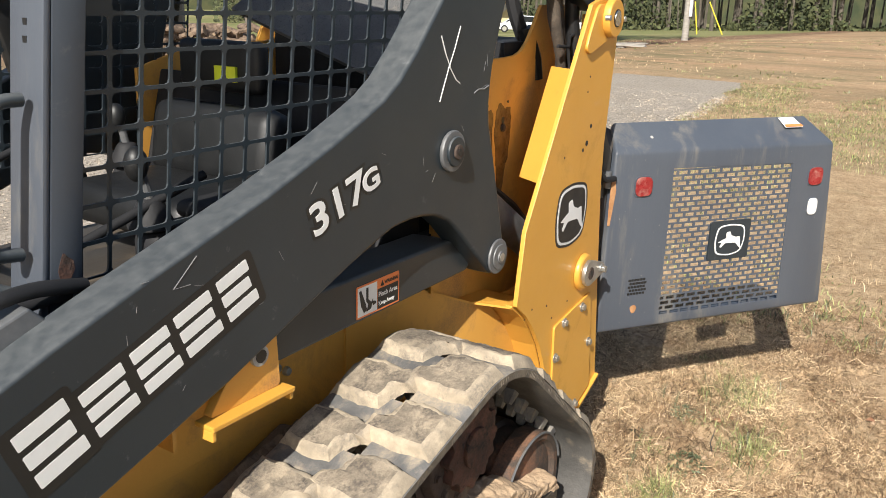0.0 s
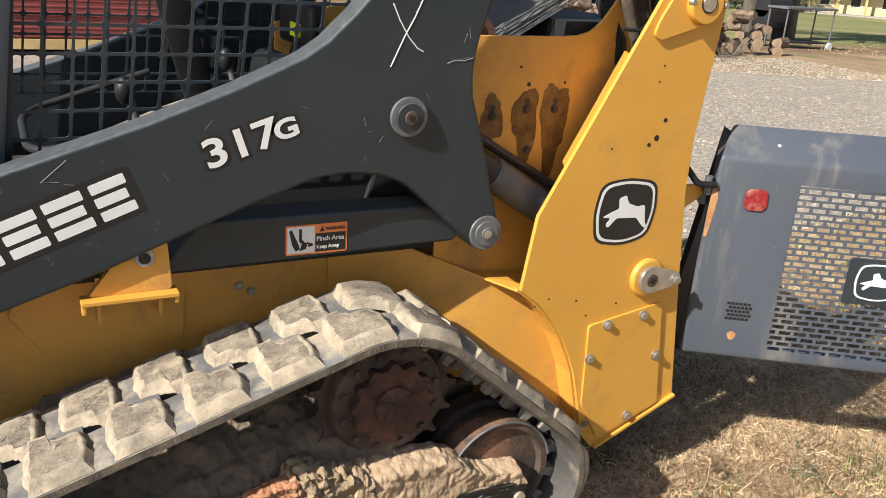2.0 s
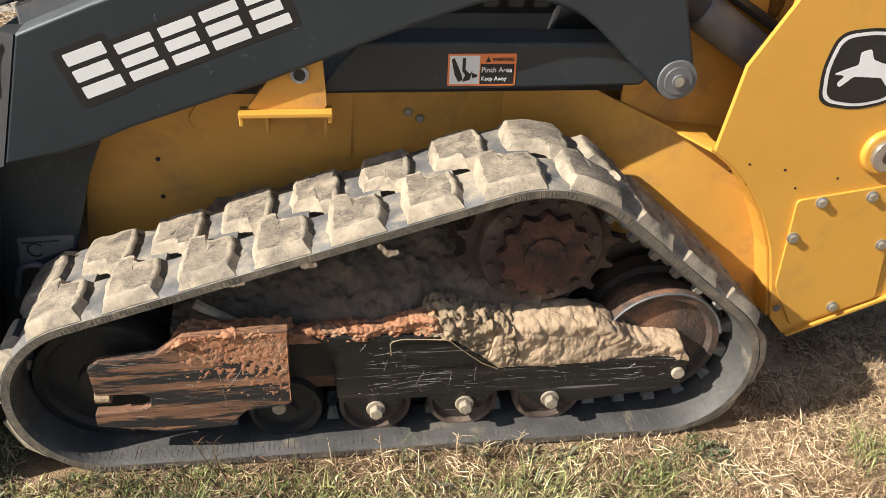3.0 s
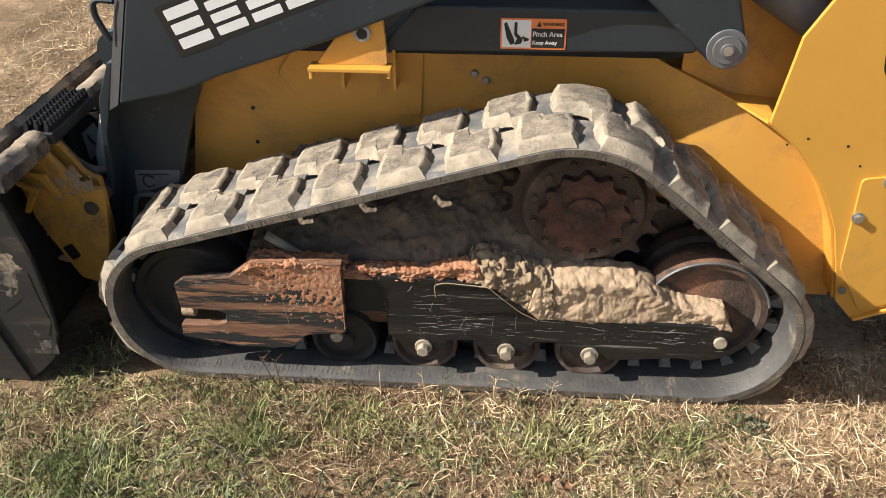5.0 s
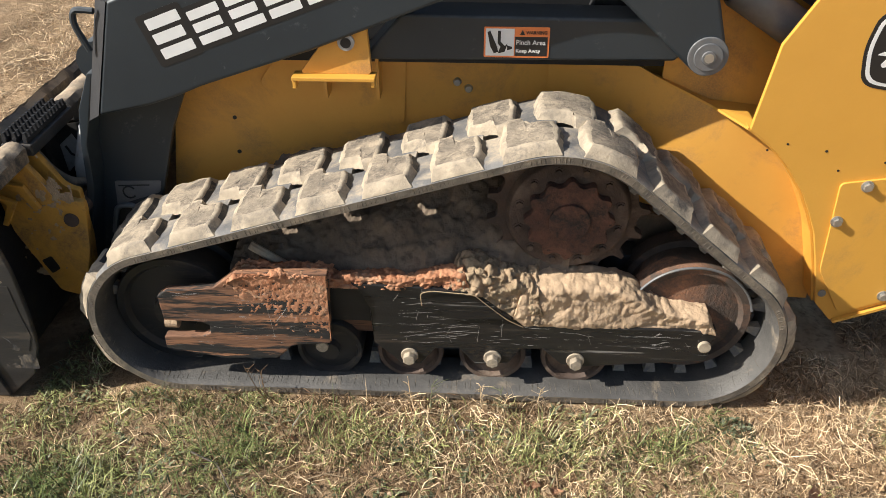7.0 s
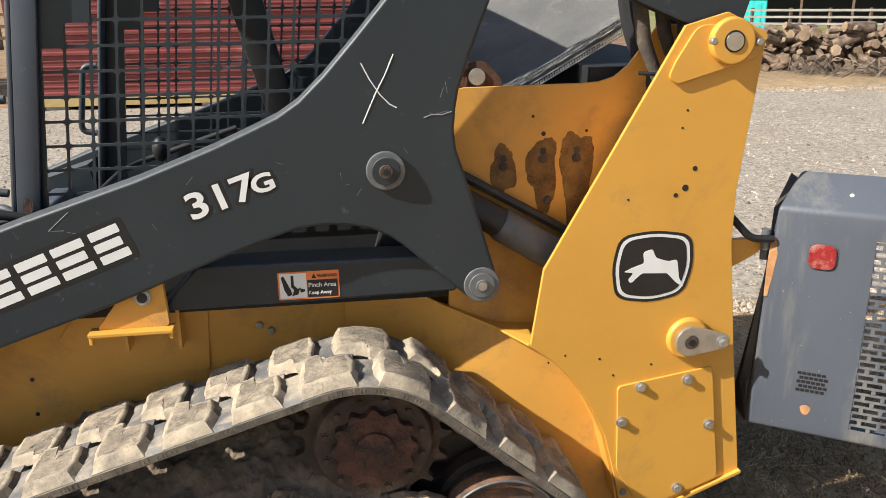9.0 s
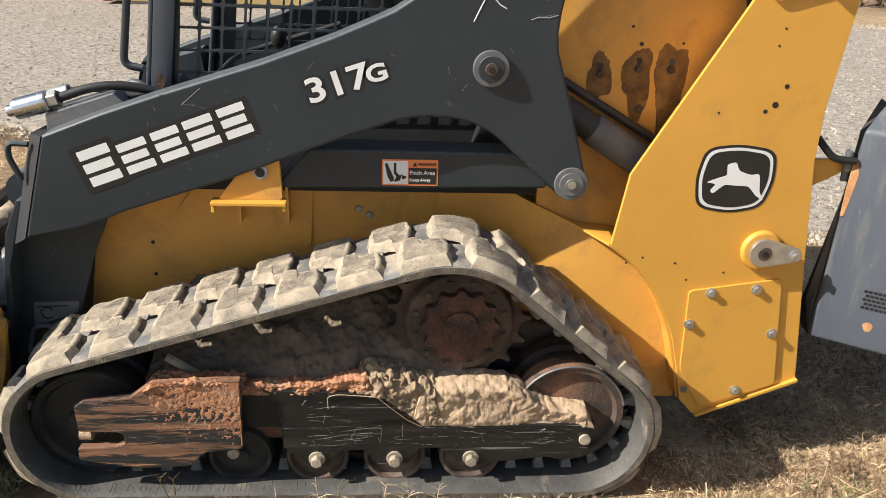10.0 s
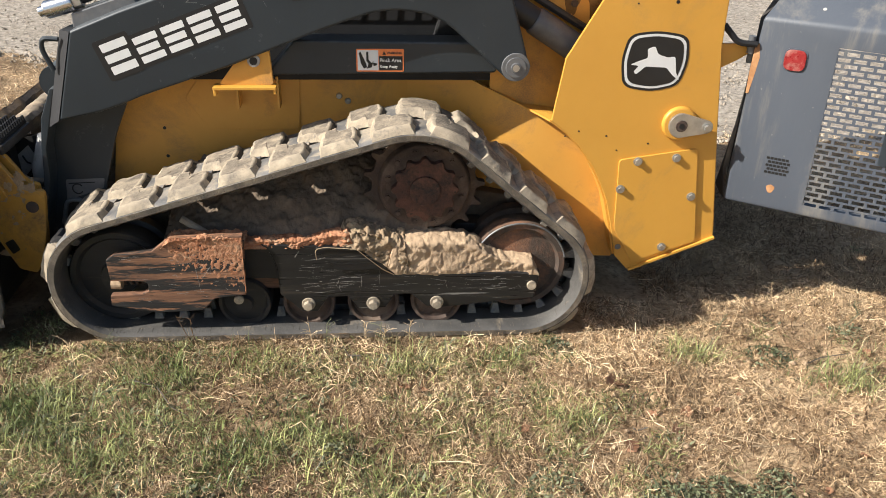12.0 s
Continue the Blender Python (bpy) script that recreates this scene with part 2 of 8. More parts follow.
LEAFDARK = surf("autumn_foliage", (0.035, 0.05, 0.018), (0.085, 0.085, 0.03), 0.4, 0.8, 0, 0.0, 5, per_island=0.5)
LEAFRED = surf("russet_foliage", (0.10, 0.06, 0.025), (0.17, 0.10, 0.035), 0.4, 0.8, 0, 0.0, 5, per_island=0.5)
GREENBLADE = surf("green_grass", (0.100, 0.128, 0.036), (0.40, 0.395, 0.160), 3, 0.42, 0, 0.0, 60, per_island=0.8)
STRAW = surf("dry_straw", (0.34, 0.235, 0.13), (0.79, 0.61, 0.385), 3, 0.75, 0, 0.0, 60, per_island=0.7)
WEED = surf("weed_leaf", (0.10, 0.115, 0.055), (0.20, 0.205, 0.115), 3, 0.6, 0, 0.0, 60, per_island=0.4)
BROWNLITTER = surf("rotting_stalk", (0.10, 0.06, 0.03), (0.22, 0.135, 0.07), 3, 0.85, 0, 0.0, 60, per_island=0.5)
SAFETYWIRE = surf("yellow_plastic_guard", (0.62, 0.48, 0.03), (0.70, 0.55, 0.05), 3, 0.6, 0, 0.0, 60)
DEADLEAF = surf("dead_leaf", (0.22, 0.10, 0.05), (0.38, 0.21, 0.12), 30, 0.8, 0, 0.2, 90, per_island=0.3)
PEBBLE = surf("crushed_stone", (0.245, 0.206, 0.160), (0.41, 0.350, 0.280), 6, 0.95, 0, 0.3, 60, per_island=0.55, spec=0.1)
CONCRETE = surf("gravel_dust", (0.20, 0.168, 0.132), (0.49, 0.427, 0.348), 24, 0.95, 0, 1.0, 70, dust=(0.27, 0.225, 0.17), dust_amount=0.3, dust_scale=0.7, spots=(0.12, 0.105, 0.09), spots_level=0.58, spots_scale=40)


# ---- mesh helpers ----
def part(name, bm, material, parent=None, label="", smooth=False):
    """Links a bmesh as one mesh object, under a thing or a part."""
    me = bpy.data.meshes.new(name)
    bmesh.ops.recalc_face_normals(bm, faces=bm.faces)
    bm.to_mesh(me)
    bm.free()
    for m in material if isinstance(material, (list, tuple)) else (material,):
        me.materials.append(m)
    if smooth:
        me.polygons.foreach_set("use_smooth", [True] * len(me.polygons))
        me.set_sharp_from_angle(angle=radians(38))
    ob = new(name, me)
    if smooth and max(len(p.vertices) for p in me.polygons) > 4:
        w = ob.modifiers.new("flat_faces", "WEIGHTED_NORMAL")
        w.weight, w.keep_sharp = 100, True
    ob.parent = parent
    if label:
        ob["label"] = label
    return ob


def raw(name, verts, faces, material, parent=None, label="", smooth=False):
    me = bpy.data.meshes.new(name)
    me.from_pydata(verts, [], faces)
    for m in material if isinstance(material, (list, tuple)) else (material,):
        me.materials.append(m)
    if smooth:
        me.polygons.foreach_set("use_smooth", [True] * len(me.polygons))
    ob = new(name, me)
    ob.parent = parent
    if label:
        ob["label"] = label
    return ob


def thicken(b, geom, thickness):
    """Gives a sheet its thickness."""
    b.normal_update()
    bmesh.ops.solidify(b, geom=geom, thickness=thickness)
    b.normal_update()


def soften(bm, w, seg=2):
    """Rounds the edges that are not nearly flat."""
    if w:
        es = [e for e in bm.edges if len(e.link_faces) == 2 and e.calc_face_angle(0) > radians(24)]
        bmesh.ops.bevel(bm, geom=es, offset=w, segments=seg, affect="EDGES", profile=0.5, clamp_overlap=True)
    return bm


def prism(poly, y0, y1, bevel=0.0, bm=None, seg=2):
    """A plate with the outline poly (x, z) between y0 and y1."""
    b = bmesh.new()
    a = [b.verts.new((x, y0, z)) for x, z in poly]
    c = [b.verts.new((x, y1, z)) for x, z in poly]
    b.faces.new(a)
    b.faces.new(c[::-1])
    for i in range(len(poly)):
        j = (i + 1) % len(poly)
        b.faces.new((a[i], c[i], c[j], a[j]))
    bmesh.ops.recalc_face_normals(b, faces=b.faces)
    soften(b, bevel, seg)
    return join(bm, b)


def join(bm, b):
    if bm is None:
        return b
    me = bpy.data.meshes.new("tmp")
    b.to_mesh(me)
    b.free()
    bm.from_mesh(me)
    bpy.data.meshes.remove(me)
    return bm


def box(lo, hi, bevel=0.0, bm=None, m=None, seg=2):
    b = bmesh.new()
    bmesh.ops.create_cube(b, size=1.0)
    for v in b.verts:
        v.co = Vector([(l + h) / 2 + c * (h - l) for l, h, c in zip(lo, hi, v.co)])
    soften(b, bevel, seg)
    if m is not None:
        bmesh.ops.transform(b, matrix=m, verts=b.verts)
    return join(bm, b)


def rod(a, c, r, r2=None, n=20, bevel=0.0, bm=None):
    """A round bar from a to c."""
    a, c = Vector(a), Vector(c)
    b = bmesh.new()
    bmesh.ops.create_cone(b, cap_ends=True, segments=n, radius1=r, radius2=r if r2 is None else r2, depth=(c - a).length)
    soften(b, bevel, 2)
    bmesh.ops.transform(b, matrix=Matrix.Translation((a + c) / 2) @ (c - a).to_track_quat("Z", "Y").to_matrix().to_4x4(), verts=b.verts)
    return join(bm, b)


def tube(points, r, n=10, bm=None, round_corner=0.0, closed=False):
    """A bent bar through points, its corners rounded."""
    pts = [Vector(p) for p in points]
    if round_corner:
        out = [pts[0]]
        for p, q, s in zip(pts, pts[1:], pts[2:]):
            d1, d2 = (p - q), (s - q)
            k = min(round_corner, d1.length * 0.49, d2.length * 0.49)
            p1, p2 = q + d1.normalized() * k, q + d2.normalized() * k
            out += [p1 * (1 - t) ** 2 + q * 2 * t * (1 - t) + p2 * t * t for t in (0, 0.25, 0.5, 0.75, 1)]
        pts = out + [pts[-1]]
    b = bmesh.new()
    rings, up = [], None
    for i, p in enumerate(pts):
        d = (pts[min(i + 1, len(pts) - 1)] - pts[max(i - 1, 0)]).normalized()
        if up is None:
            up = d.orthogonal().normalized()
        up = (up - d * up.dot(d)).normalized()
        side = d.cross(up)
        rr = r[i] if isinstance(r, (list, tuple)) else r
        rings.append([b.verts.new(p + (up * math.cos(k * 2 * math.pi / n) + side * math.sin(k * 2 * math.pi / n)) * rr) for k in range(n)])
    for u, v in zip(rings, rings[1:]):
        for k in range(n):
            b.faces.new((u[k], u[(k + 1) % n], v[(k + 1) % n], v[k]))
    b.faces.new(rings[0][::-1])
    b.faces.new(rings[-1])
    return join(bm, b)


def arc(cx, cz, r, a0, a1, n=8):
    return [(cx + r * math.cos(radians(a0 + (a1 - a0) * i / n)), cz + r * math.sin(radians(a0 + (a1 - a0) * i / n))) for i in range(n + 1)]


def rounded(poly, r, n=4):
    """The outline with its corners rounded."""
    out = []
    k = len(poly)
    for i in range(k):
        p, q, s = Vector(poly[i - 1]), Vector(poly[i]), Vector(poly[(i + 1) % k])
        d1, d2 = p - q, s - q
        w = min(r, d1.length * 0.45, d2.length * 0.45)
        a, c = q + d1.normalized() * w, q + d2.normalized() * w
        for j in range(n + 1):
            t = j / n
            v = a * (1 - t) ** 2 + q * 2 * t * (1 - t) + c * t * t
            out.append((v.x, v.y))
    return out


def bolt(y, x, z, r, h, parent, name="bolt", material=None):
    """A hexagon bolt head with a washer, looking along -y."""
    bm = rod((x, y, z), (x, y - 0.003, z), r * 1.35, n=16)
    rod((x, y - 0.003, z), (x, y - h, z), r, n=6, bevel=r * 0.12, bm=bm)
    return part(name, bm, material or STEEL, parent, smooth=True)


def words(text, size, m, material, parent, name="lettering", shear=0.0, wide=1.0, bold=0.0, label=""):
    """Raised writing in the built-in font, as a mesh."""
    cu = bpy.data.curves.new("text", "FONT")
    cu.body, cu.size, cu.extrude, cu.shear, cu.offset, cu.resolution_u = text, size, 0.0003, shear, bold, 4
    t = bpy.data.objects.new("text", cu)
    scene.collection.objects.link(t)
    bpy.context.view_layer.update()
    me = bpy.data.meshes.new_from_object(t.evaluated_get(bpy.context.evaluated_depsgraph_get()))
    bpy.data.objects.remove(t)
    me.transform(m @ Matrix.Diagonal((wide, 1, 1, 1)))
    me.materials.clear()
    me.materials.append(material)
    me.name = name
    ob = new(name, me)
    ob.parent = parent
    if label:
        ob["label"] = label
    return ob


def side(x, y, z, turn=0.0):
    """The pose of flat things on a wall that looks along -y: their x runs along x, their y upwards."""
    return Matrix.Translation((x, y, z)) @ Euler((radians(90), 0, 0)).to_matrix().to_4x4() @ Matrix.Rotation(radians(turn), 4, "Z")


def thing(name, label, category, group="", kind="", at=(0, 0, 0)):
    ob = new(name)
    ob.empty_display_size = 0.1
    ob.location = at
    return tagged(ob, label, category, group, kind)


# smooth noise on arrays
def hashed(ix, iy, seed):
    h = (ix.astype(np.int64) * 374761393 + iy.astype(np.int64) * 668265263 + seed * 974711) & 0x7FFFFFFF
    h = ((h ^ (h >> 13)) * 1274126177) & 0x7FFFFFFF
    return ((h ^ (h >> 16)) & 0xFFFF) / 65535.0


def vnoise(x, y, seed=0):
    ix, iy = np.floor(x), np.floor(y)
    fx, fy = x - ix, y - iy
    fx, fy = fx * fx * (3 - 2 * fx), fy * fy * (3 - 2 * fy)
    a, b = hashed(ix, iy, seed), hashed(ix + 1, iy, seed)
    c, d = hashed(ix, iy + 1, seed), hashed(ix + 1, iy + 1, seed)
    return (a * (1 - fx) + b * fx) * (1 - fy) + (c * (1 - fx) + d * fx) * fy


def fbm(x, y, octaves=4, seed=0):
    x, y = np.asarray(x, float), np.asarray(y, float)
    s, amp, tot = 0.0, 1.0, 0.0
    for o in range(octaves):
        s = s + amp * vnoise(x * 2 ** o + 17.3 * o, y * 2 ** o - 9.1 * o, seed + o)
        tot += amp
        amp *= 0.55
    return s / tot


def ground_z(x, y):
    """Height of the ground: level round the machine, falling away gently behind it, with small clods."""
    x, y = np.asarray(x, float), np.asarray(y, float)
    far = np.clip(y + 0.25 * np.clip(x, 0, None) - 13, 0, 60)
    z = -0.036 * far * np.clip(far / 6, 0, 1)
    near = np.exp(-np.clip(np.hypot(x - 0.5, y - 0.5) - 4, 0, 99) / 6)
    z = z + near * (0.022 * (fbm(x * 2.2, y * 2.2, 3, 5) - 0.5) + 0.030 * (fbm(x * 9, y * 9, 3, 9) - 0.5) - 0.05 * np.clip(0.10 - np.abs(fbm(x * 7 + 3, y * 7, 3, 19) - 0.5), 0, 1) * np.clip(x + 0.2, 0.25, 1))
    z = z + 0.10 * (fbm(x * 0.15, y * 0.15, 3, 3) - 0.5) * np.clip(np.hypot(x, y) / 8 - 1, 0, 1)
    dip = np.clip((x - 0.9) / 0.5, 0, 1) * np.clip((4.5 - x) / 2, 0, 1) * np.clip((y + 0.9) / 0.7, 0, 1) * np.clip((3.5 - y) / 2, 0, 1)
    z = z - 0.026 * dip * dip * (3 - 2 * dip)
    under = np.exp(-(np.clip(np.abs(x - 0.07) - 0.75, 0, 9) / 0.12) ** 2) * np.exp(-(np.clip(np.abs(y - 0.12) - 0.2, 0, 9) / 0.10) ** 2)
    return z * (1 - under) + under * 0.010


# ---- ground ----
def axis(lo, hi, fine0, fine1, step, grow=1.22):
    c = list(np.arange(fine0, fine1 + step / 2, step))
    s = step
    while c[-1] < hi:
        s *= grow
        c.append(c[-1] + s)
    s = step
    while c[0] > lo:
        s *= grow
        c.insert(0, c[0] - s)
    return np.array(c)


def sheet(xs, ys, height):
    gx, gy = np.meshgrid(xs, ys)
    gz = height(gx, gy)
    nx, ny = len(xs), len(ys)
    idx = np.arange(nx * ny).reshape(ny, nx)
    f = np.stack([idx[:-1, :-1], idx[:-1, 1:], idx[1:, 1:], idx[1:, :-1]], -1).reshape(-1, 4)
    return np.stack([gx, gy, gz], -1).reshape(-1, 3), f


def earth():
    """Sandy soil with red clay bands, straw-coloured turf and green patches."""
    m = bpy.data.materials.new("sandy_soil")
    m.use_nodes = True
    n, l = m.node_tree.nodes, m.node_tree.links
    b = n["Principled BSDF"]
    tc = n.new("ShaderNodeTexCoord")

    def cloud(sc, detail=6.0, ro=0.6, stretch=None):
        t = n.new("ShaderNodeTexNoise")
        t.inputs["Scale"].default_value, t.inputs["Detail"].default_value, t.inputs["Roughness"].default_value = sc, detail, ro
        if stretch:
            mp = n.new("ShaderNodeMapping")
            mp.inputs["Scale"].default_value = stretch
            l.new(tc.outputs["Object"], mp.inputs[0]), l.new(mp.outputs[0], t.inputs["Vector"])
        else:
            l.new(tc.outputs["Object"], t.inputs["Vector"])
        return t.outputs["Fac"]

    def ramp(fac, a, z):
        t = n.new("ShaderNodeMapRange")
        t.inputs["From Min"].default_value, t.inputs["From Max"].default_value = a, z
        l.new(fac, t.inputs["Value"])
        return t.outputs["Result"]

    def mul(a, z, op="MULTIPLY"):
        t = n.new("ShaderNodeMath")
        t.operation, t.use_clamp = op, True
        for sock, v in ((t.inputs[0], a), (t.inputs[1], z)):
            if isinstance(v, bpy.types.NodeSocket):
                l.new(v, sock)
            else:
                sock.default_value = v
        return t.outputs[0]

    def mix(fac, a, z):
        t = n.new("ShaderNodeMix")
        t.data_type = "RGBA"
        for sock, v in ((t.inputs[0], fac), (t.inputs[6], a), (t.inputs[7], z)):
            if isinstance(v, bpy.types.NodeSocket):
                l.new(v, sock)
            else:
                sock.default_value = (*v, 1)
        return t.outputs[2]

    sx = n.new("ShaderNodeSeparateXYZ")
    l.new(tc.outputs["Object"], sx.inputs[0])
    col = mix(ramp(cloud(7), 0.35, 0.65), (0.38, 0.255, 0.145), (0.56, 0.405, 0.245))
    humus = mul(ramp(sx.outputs[0], 1.3, 0.1), ramp(cloud(2.6, 5, 0.7), 0.34, 0.56))
    col = mix(mul(humus, 0.85), col, (0.16, 0.105, 0.058))
    col = mix(ramp(cloud(38, 5, 0.7), 0.46, 0.72), col, (0.19, 0.122, 0.066))
    far = ramp(sx.outputs[0], 3.5, 9.0)
    clay = mul(mul(ramp(sx.outputs[0], 11.0, 17.0), ramp(cloud(0.12, 4, 0.6, (1, 0.35, 1)), 0.40, 0.60)), 0.75)
    col = mix(clay, col, (0.38, 0.215, 0.125))
    turf = mul(far, ramp(cloud(0.35, 6, 0.7, (1, 0.5, 1)), 0.42, 0.62))
    col = mix(turf, col, mix(ramp(cloud(14), 0.35, 0.65), (0.19, 0.145, 0.08), (0.31, 0.235, 0.135)))
    green = mul(far, ramp(cloud(0.42, 6, 0.75, (1, 0.5, 1)), 0.54, 0.66))
    col = mix(mul(green, 0.8), col, (0.125, 0.125, 0.058))
    leaves = mul(mul(ramp(sx.outputs[1], 11.6, 13.4), ramp(sx.outputs[0], 7.5, 12.0)), ramp(cloud(1.3, 6, 0.7), 0.30, 0.55))
    col = mix(leaves, col, mix(ramp(cloud(9, 5, 0.7), 0.35, 0.65), (0.085, 0.055, 0.038), (0.26, 0.15, 0.09)))
    lawn = mul(ramp(sx.outputs[1], 15.8, 17.6), ramp(cloud(0.3), 0.15, 0.45))
    lawn_x = mul(ramp(sx.outputs[0], 18.0, 22.0), lawn)
    col = mix(lawn_x, col, mix(ramp(cloud(0.25, 5, 0.6, (1, 0.4, 1)), 0.4, 0.65), (0.17, 0.185, 0.07), (0.27, 0.245, 0.115)))
    l.new(col, b.inputs["Base Color"])
    b.inputs["Roughness"].default_value = 0.95
    b.inputs["Specular IOR Level"].default_value = 0.2
    k = n.new("ShaderNodeBump")
    k.inputs["Strength"].default_value, k.inputs["Distance"].default_value = 0.9, 0.02
    t = n.new("ShaderNodeMix")
    l.new(cloud(30, 8, 0.7), t.inputs[2]), l.new(cloud(160, 4, 0.7), t.inputs[3])
    t.inputs[0].default_value = 0.3
    l.new(t.outputs[0], k.inputs["Height"])
    l.new(k.outputs[0], b.inputs["Normal"])
    return m


SOIL = earth()
v, f = sheet(axis(-320, 420, -2.4, 4.2, 0.022), axis(-320, 420, -1.7, 2.2, 0.022), ground_z)
tagged(raw("ground", v.tolist(), f.tolist(), SOIL, smooth=True), "dry sandy ground with straw, clay and thin grass", "ground", kind="structure")


def gravel_edge(x):
    """Where the gravel begins: the line beyond which the ground is gravel, for each x."""
    return 4.1 - 0.42 * np.clip(x + 3, 0, 5) + 0.12 * np.clip(x - 4, 0, 40)


def gravel_sheet():
    xs = np.concatenate([np.arange(-26, -4, 0.5), np.arange(-4, 8, 0.1), np.arange(8, 17.01, 0.4)])
    depth = np.concatenate([np.linspace(0, 0.6, 7), np.linspace(0.8, 3, 14), np.linspace(3.4, 8.0, 13)])
    gx = np.repeat(xs[None], len(depth), 0)
    start = gravel_edge(xs) + 0.35 * (fbm(xs * 1.3, xs * 0, 4, 21) - 0.5)
    end = np.where(xs < 6, 11.3, 11.3 - (xs - 6) * 0.45) + 0.6 * (fbm(xs * 0.7, xs * 0, 3, 31) - 0.5)
    gy = start[None] + (end - start)[None] * (depth / depth[-1])[:, None]
    gz = ground_z(gx, gy) + 0.012 + 0.012 * (fbm(gx * 12, gy * 12, 2, 77) - 0.5)
    gz[0] -= 0.03
    gz[-1] -= 0.03
    nx, ny = len(xs), len(depth)
    idx = np.arange(nx * ny).reshape(ny, nx)
    f = np.stack([idx[:-1, :-1], idx[:-1, 1:], idx[1:, 1:], idx[1:, :-1]], -1).reshape(-1, 4)
    return np.stack([gx, gy, gz], -1).reshape(-1, 3), f


v, f = gravel_sheet()
tagged(raw("gravel_road", v.tolist(), f.tolist(), CONCRETE, smooth=True), "pale grey crushed gravel yard", "gravel", kind="structure")

# ---- the loader ----
loader = thing("track_loader", "yellow and charcoal compact track loader on rubber tracks, rear door open", "track loader")
YC = 0.80                                   # middle plane of the machine
ARM_Y = 0.178

# undercarriage: the belt's inner line runs round two idlers and the drive sprocket
FRONT, REAR, TOPW = (-0.599, 0.233, 0.190), (0.7185, 0.231, 0.188), (0.351, 0.454, 0.255)
BELT, LUG = 0.032, 0.021


def belt_path():
    """Points and outward normals of the belt's inner line, evenly spaced, clockwise from the front idler's bottom."""
    def tangent(c0, c1):
        (x0, z0, r0), (x1, z1, r1) = c0, c1
        d = math.hypot(x1 - x0, z1 - z0)
        return math.atan2(z1 - z0, x1 - x0) + math.acos((r0 - r1) / d)
    a_ft, a_tr = tangent(FRONT, TOPW), tangent(TOPW, REAR)
    pts = []
    def on(c, a):
        return (c[0] + c[2] * math.cos(a), c[1] + c[2] * math.sin(a))
    for i in range(40):
        pts.append(on(FRONT, -math.pi / 2 - (math.pi * 1.5 - a_ft) * i / 39))
    p, q = pts[-1], on(TOPW, a_ft)
    for i in range(1, 40):
        t = i / 40
        pts.append((p[0] + (q[0] - p[0]) * t, p[1] + (q[1] - p[1]) * t))
    for i in range(30):
        pts.append(on(TOPW, a_ft + (a_tr - a_ft) * i / 29))
    p, q = pts[-1], on(REAR, a_tr)
    for i in range(1, 20):
        pts.append((p[0] + (q[0] - p[0]) * i / 20, p[1] + (q[1] - p[1]) * i / 20))
    for i in range(30):
        pts.append(on(REAR, a_tr + (-math.pi / 2 - a_tr) * i / 29))
    p, q = pts[-1], pts[0]
    for i in range(1, 60):
        pts.append((p[0] + (q[0] - p[0]) * i / 60, p[1] + (q[1] - p[1]) * i / 60))
    pts = np.array(pts + [pts[0]])
    s = np.concatenate([[0], np.cumsum(np.hypot(*np.diff(pts, axis=0).T))])
    return pts, s


BP, BS = belt_path()
LENGTH = BS[-1]
PITCH_N = 24
PITCH = LENGTH / PITCH_N


def belt_at(u, off=0.0):
    """The place at u metres along the belt, off metres outwards."""
    u = u % LENGTH
    x, z = np.interp(u, BS, BP[:, 0]), np.interp(u, BS, BP[:, 1])
    h = 0.012
    a, b = (u - h) % LENGTH, (u + h) % LENGTH
    dx = np.interp(b, BS, BP[:, 0]) - np.interp(a, BS, BP[:, 0])
    dz = np.interp(b, BS, BP[:, 1]) - np.interp(a, BS, BP[:, 1])
    d = math.hypot(dx, dz)
    return Vector((x - dz / d * off, 0, z + dx / d * off))


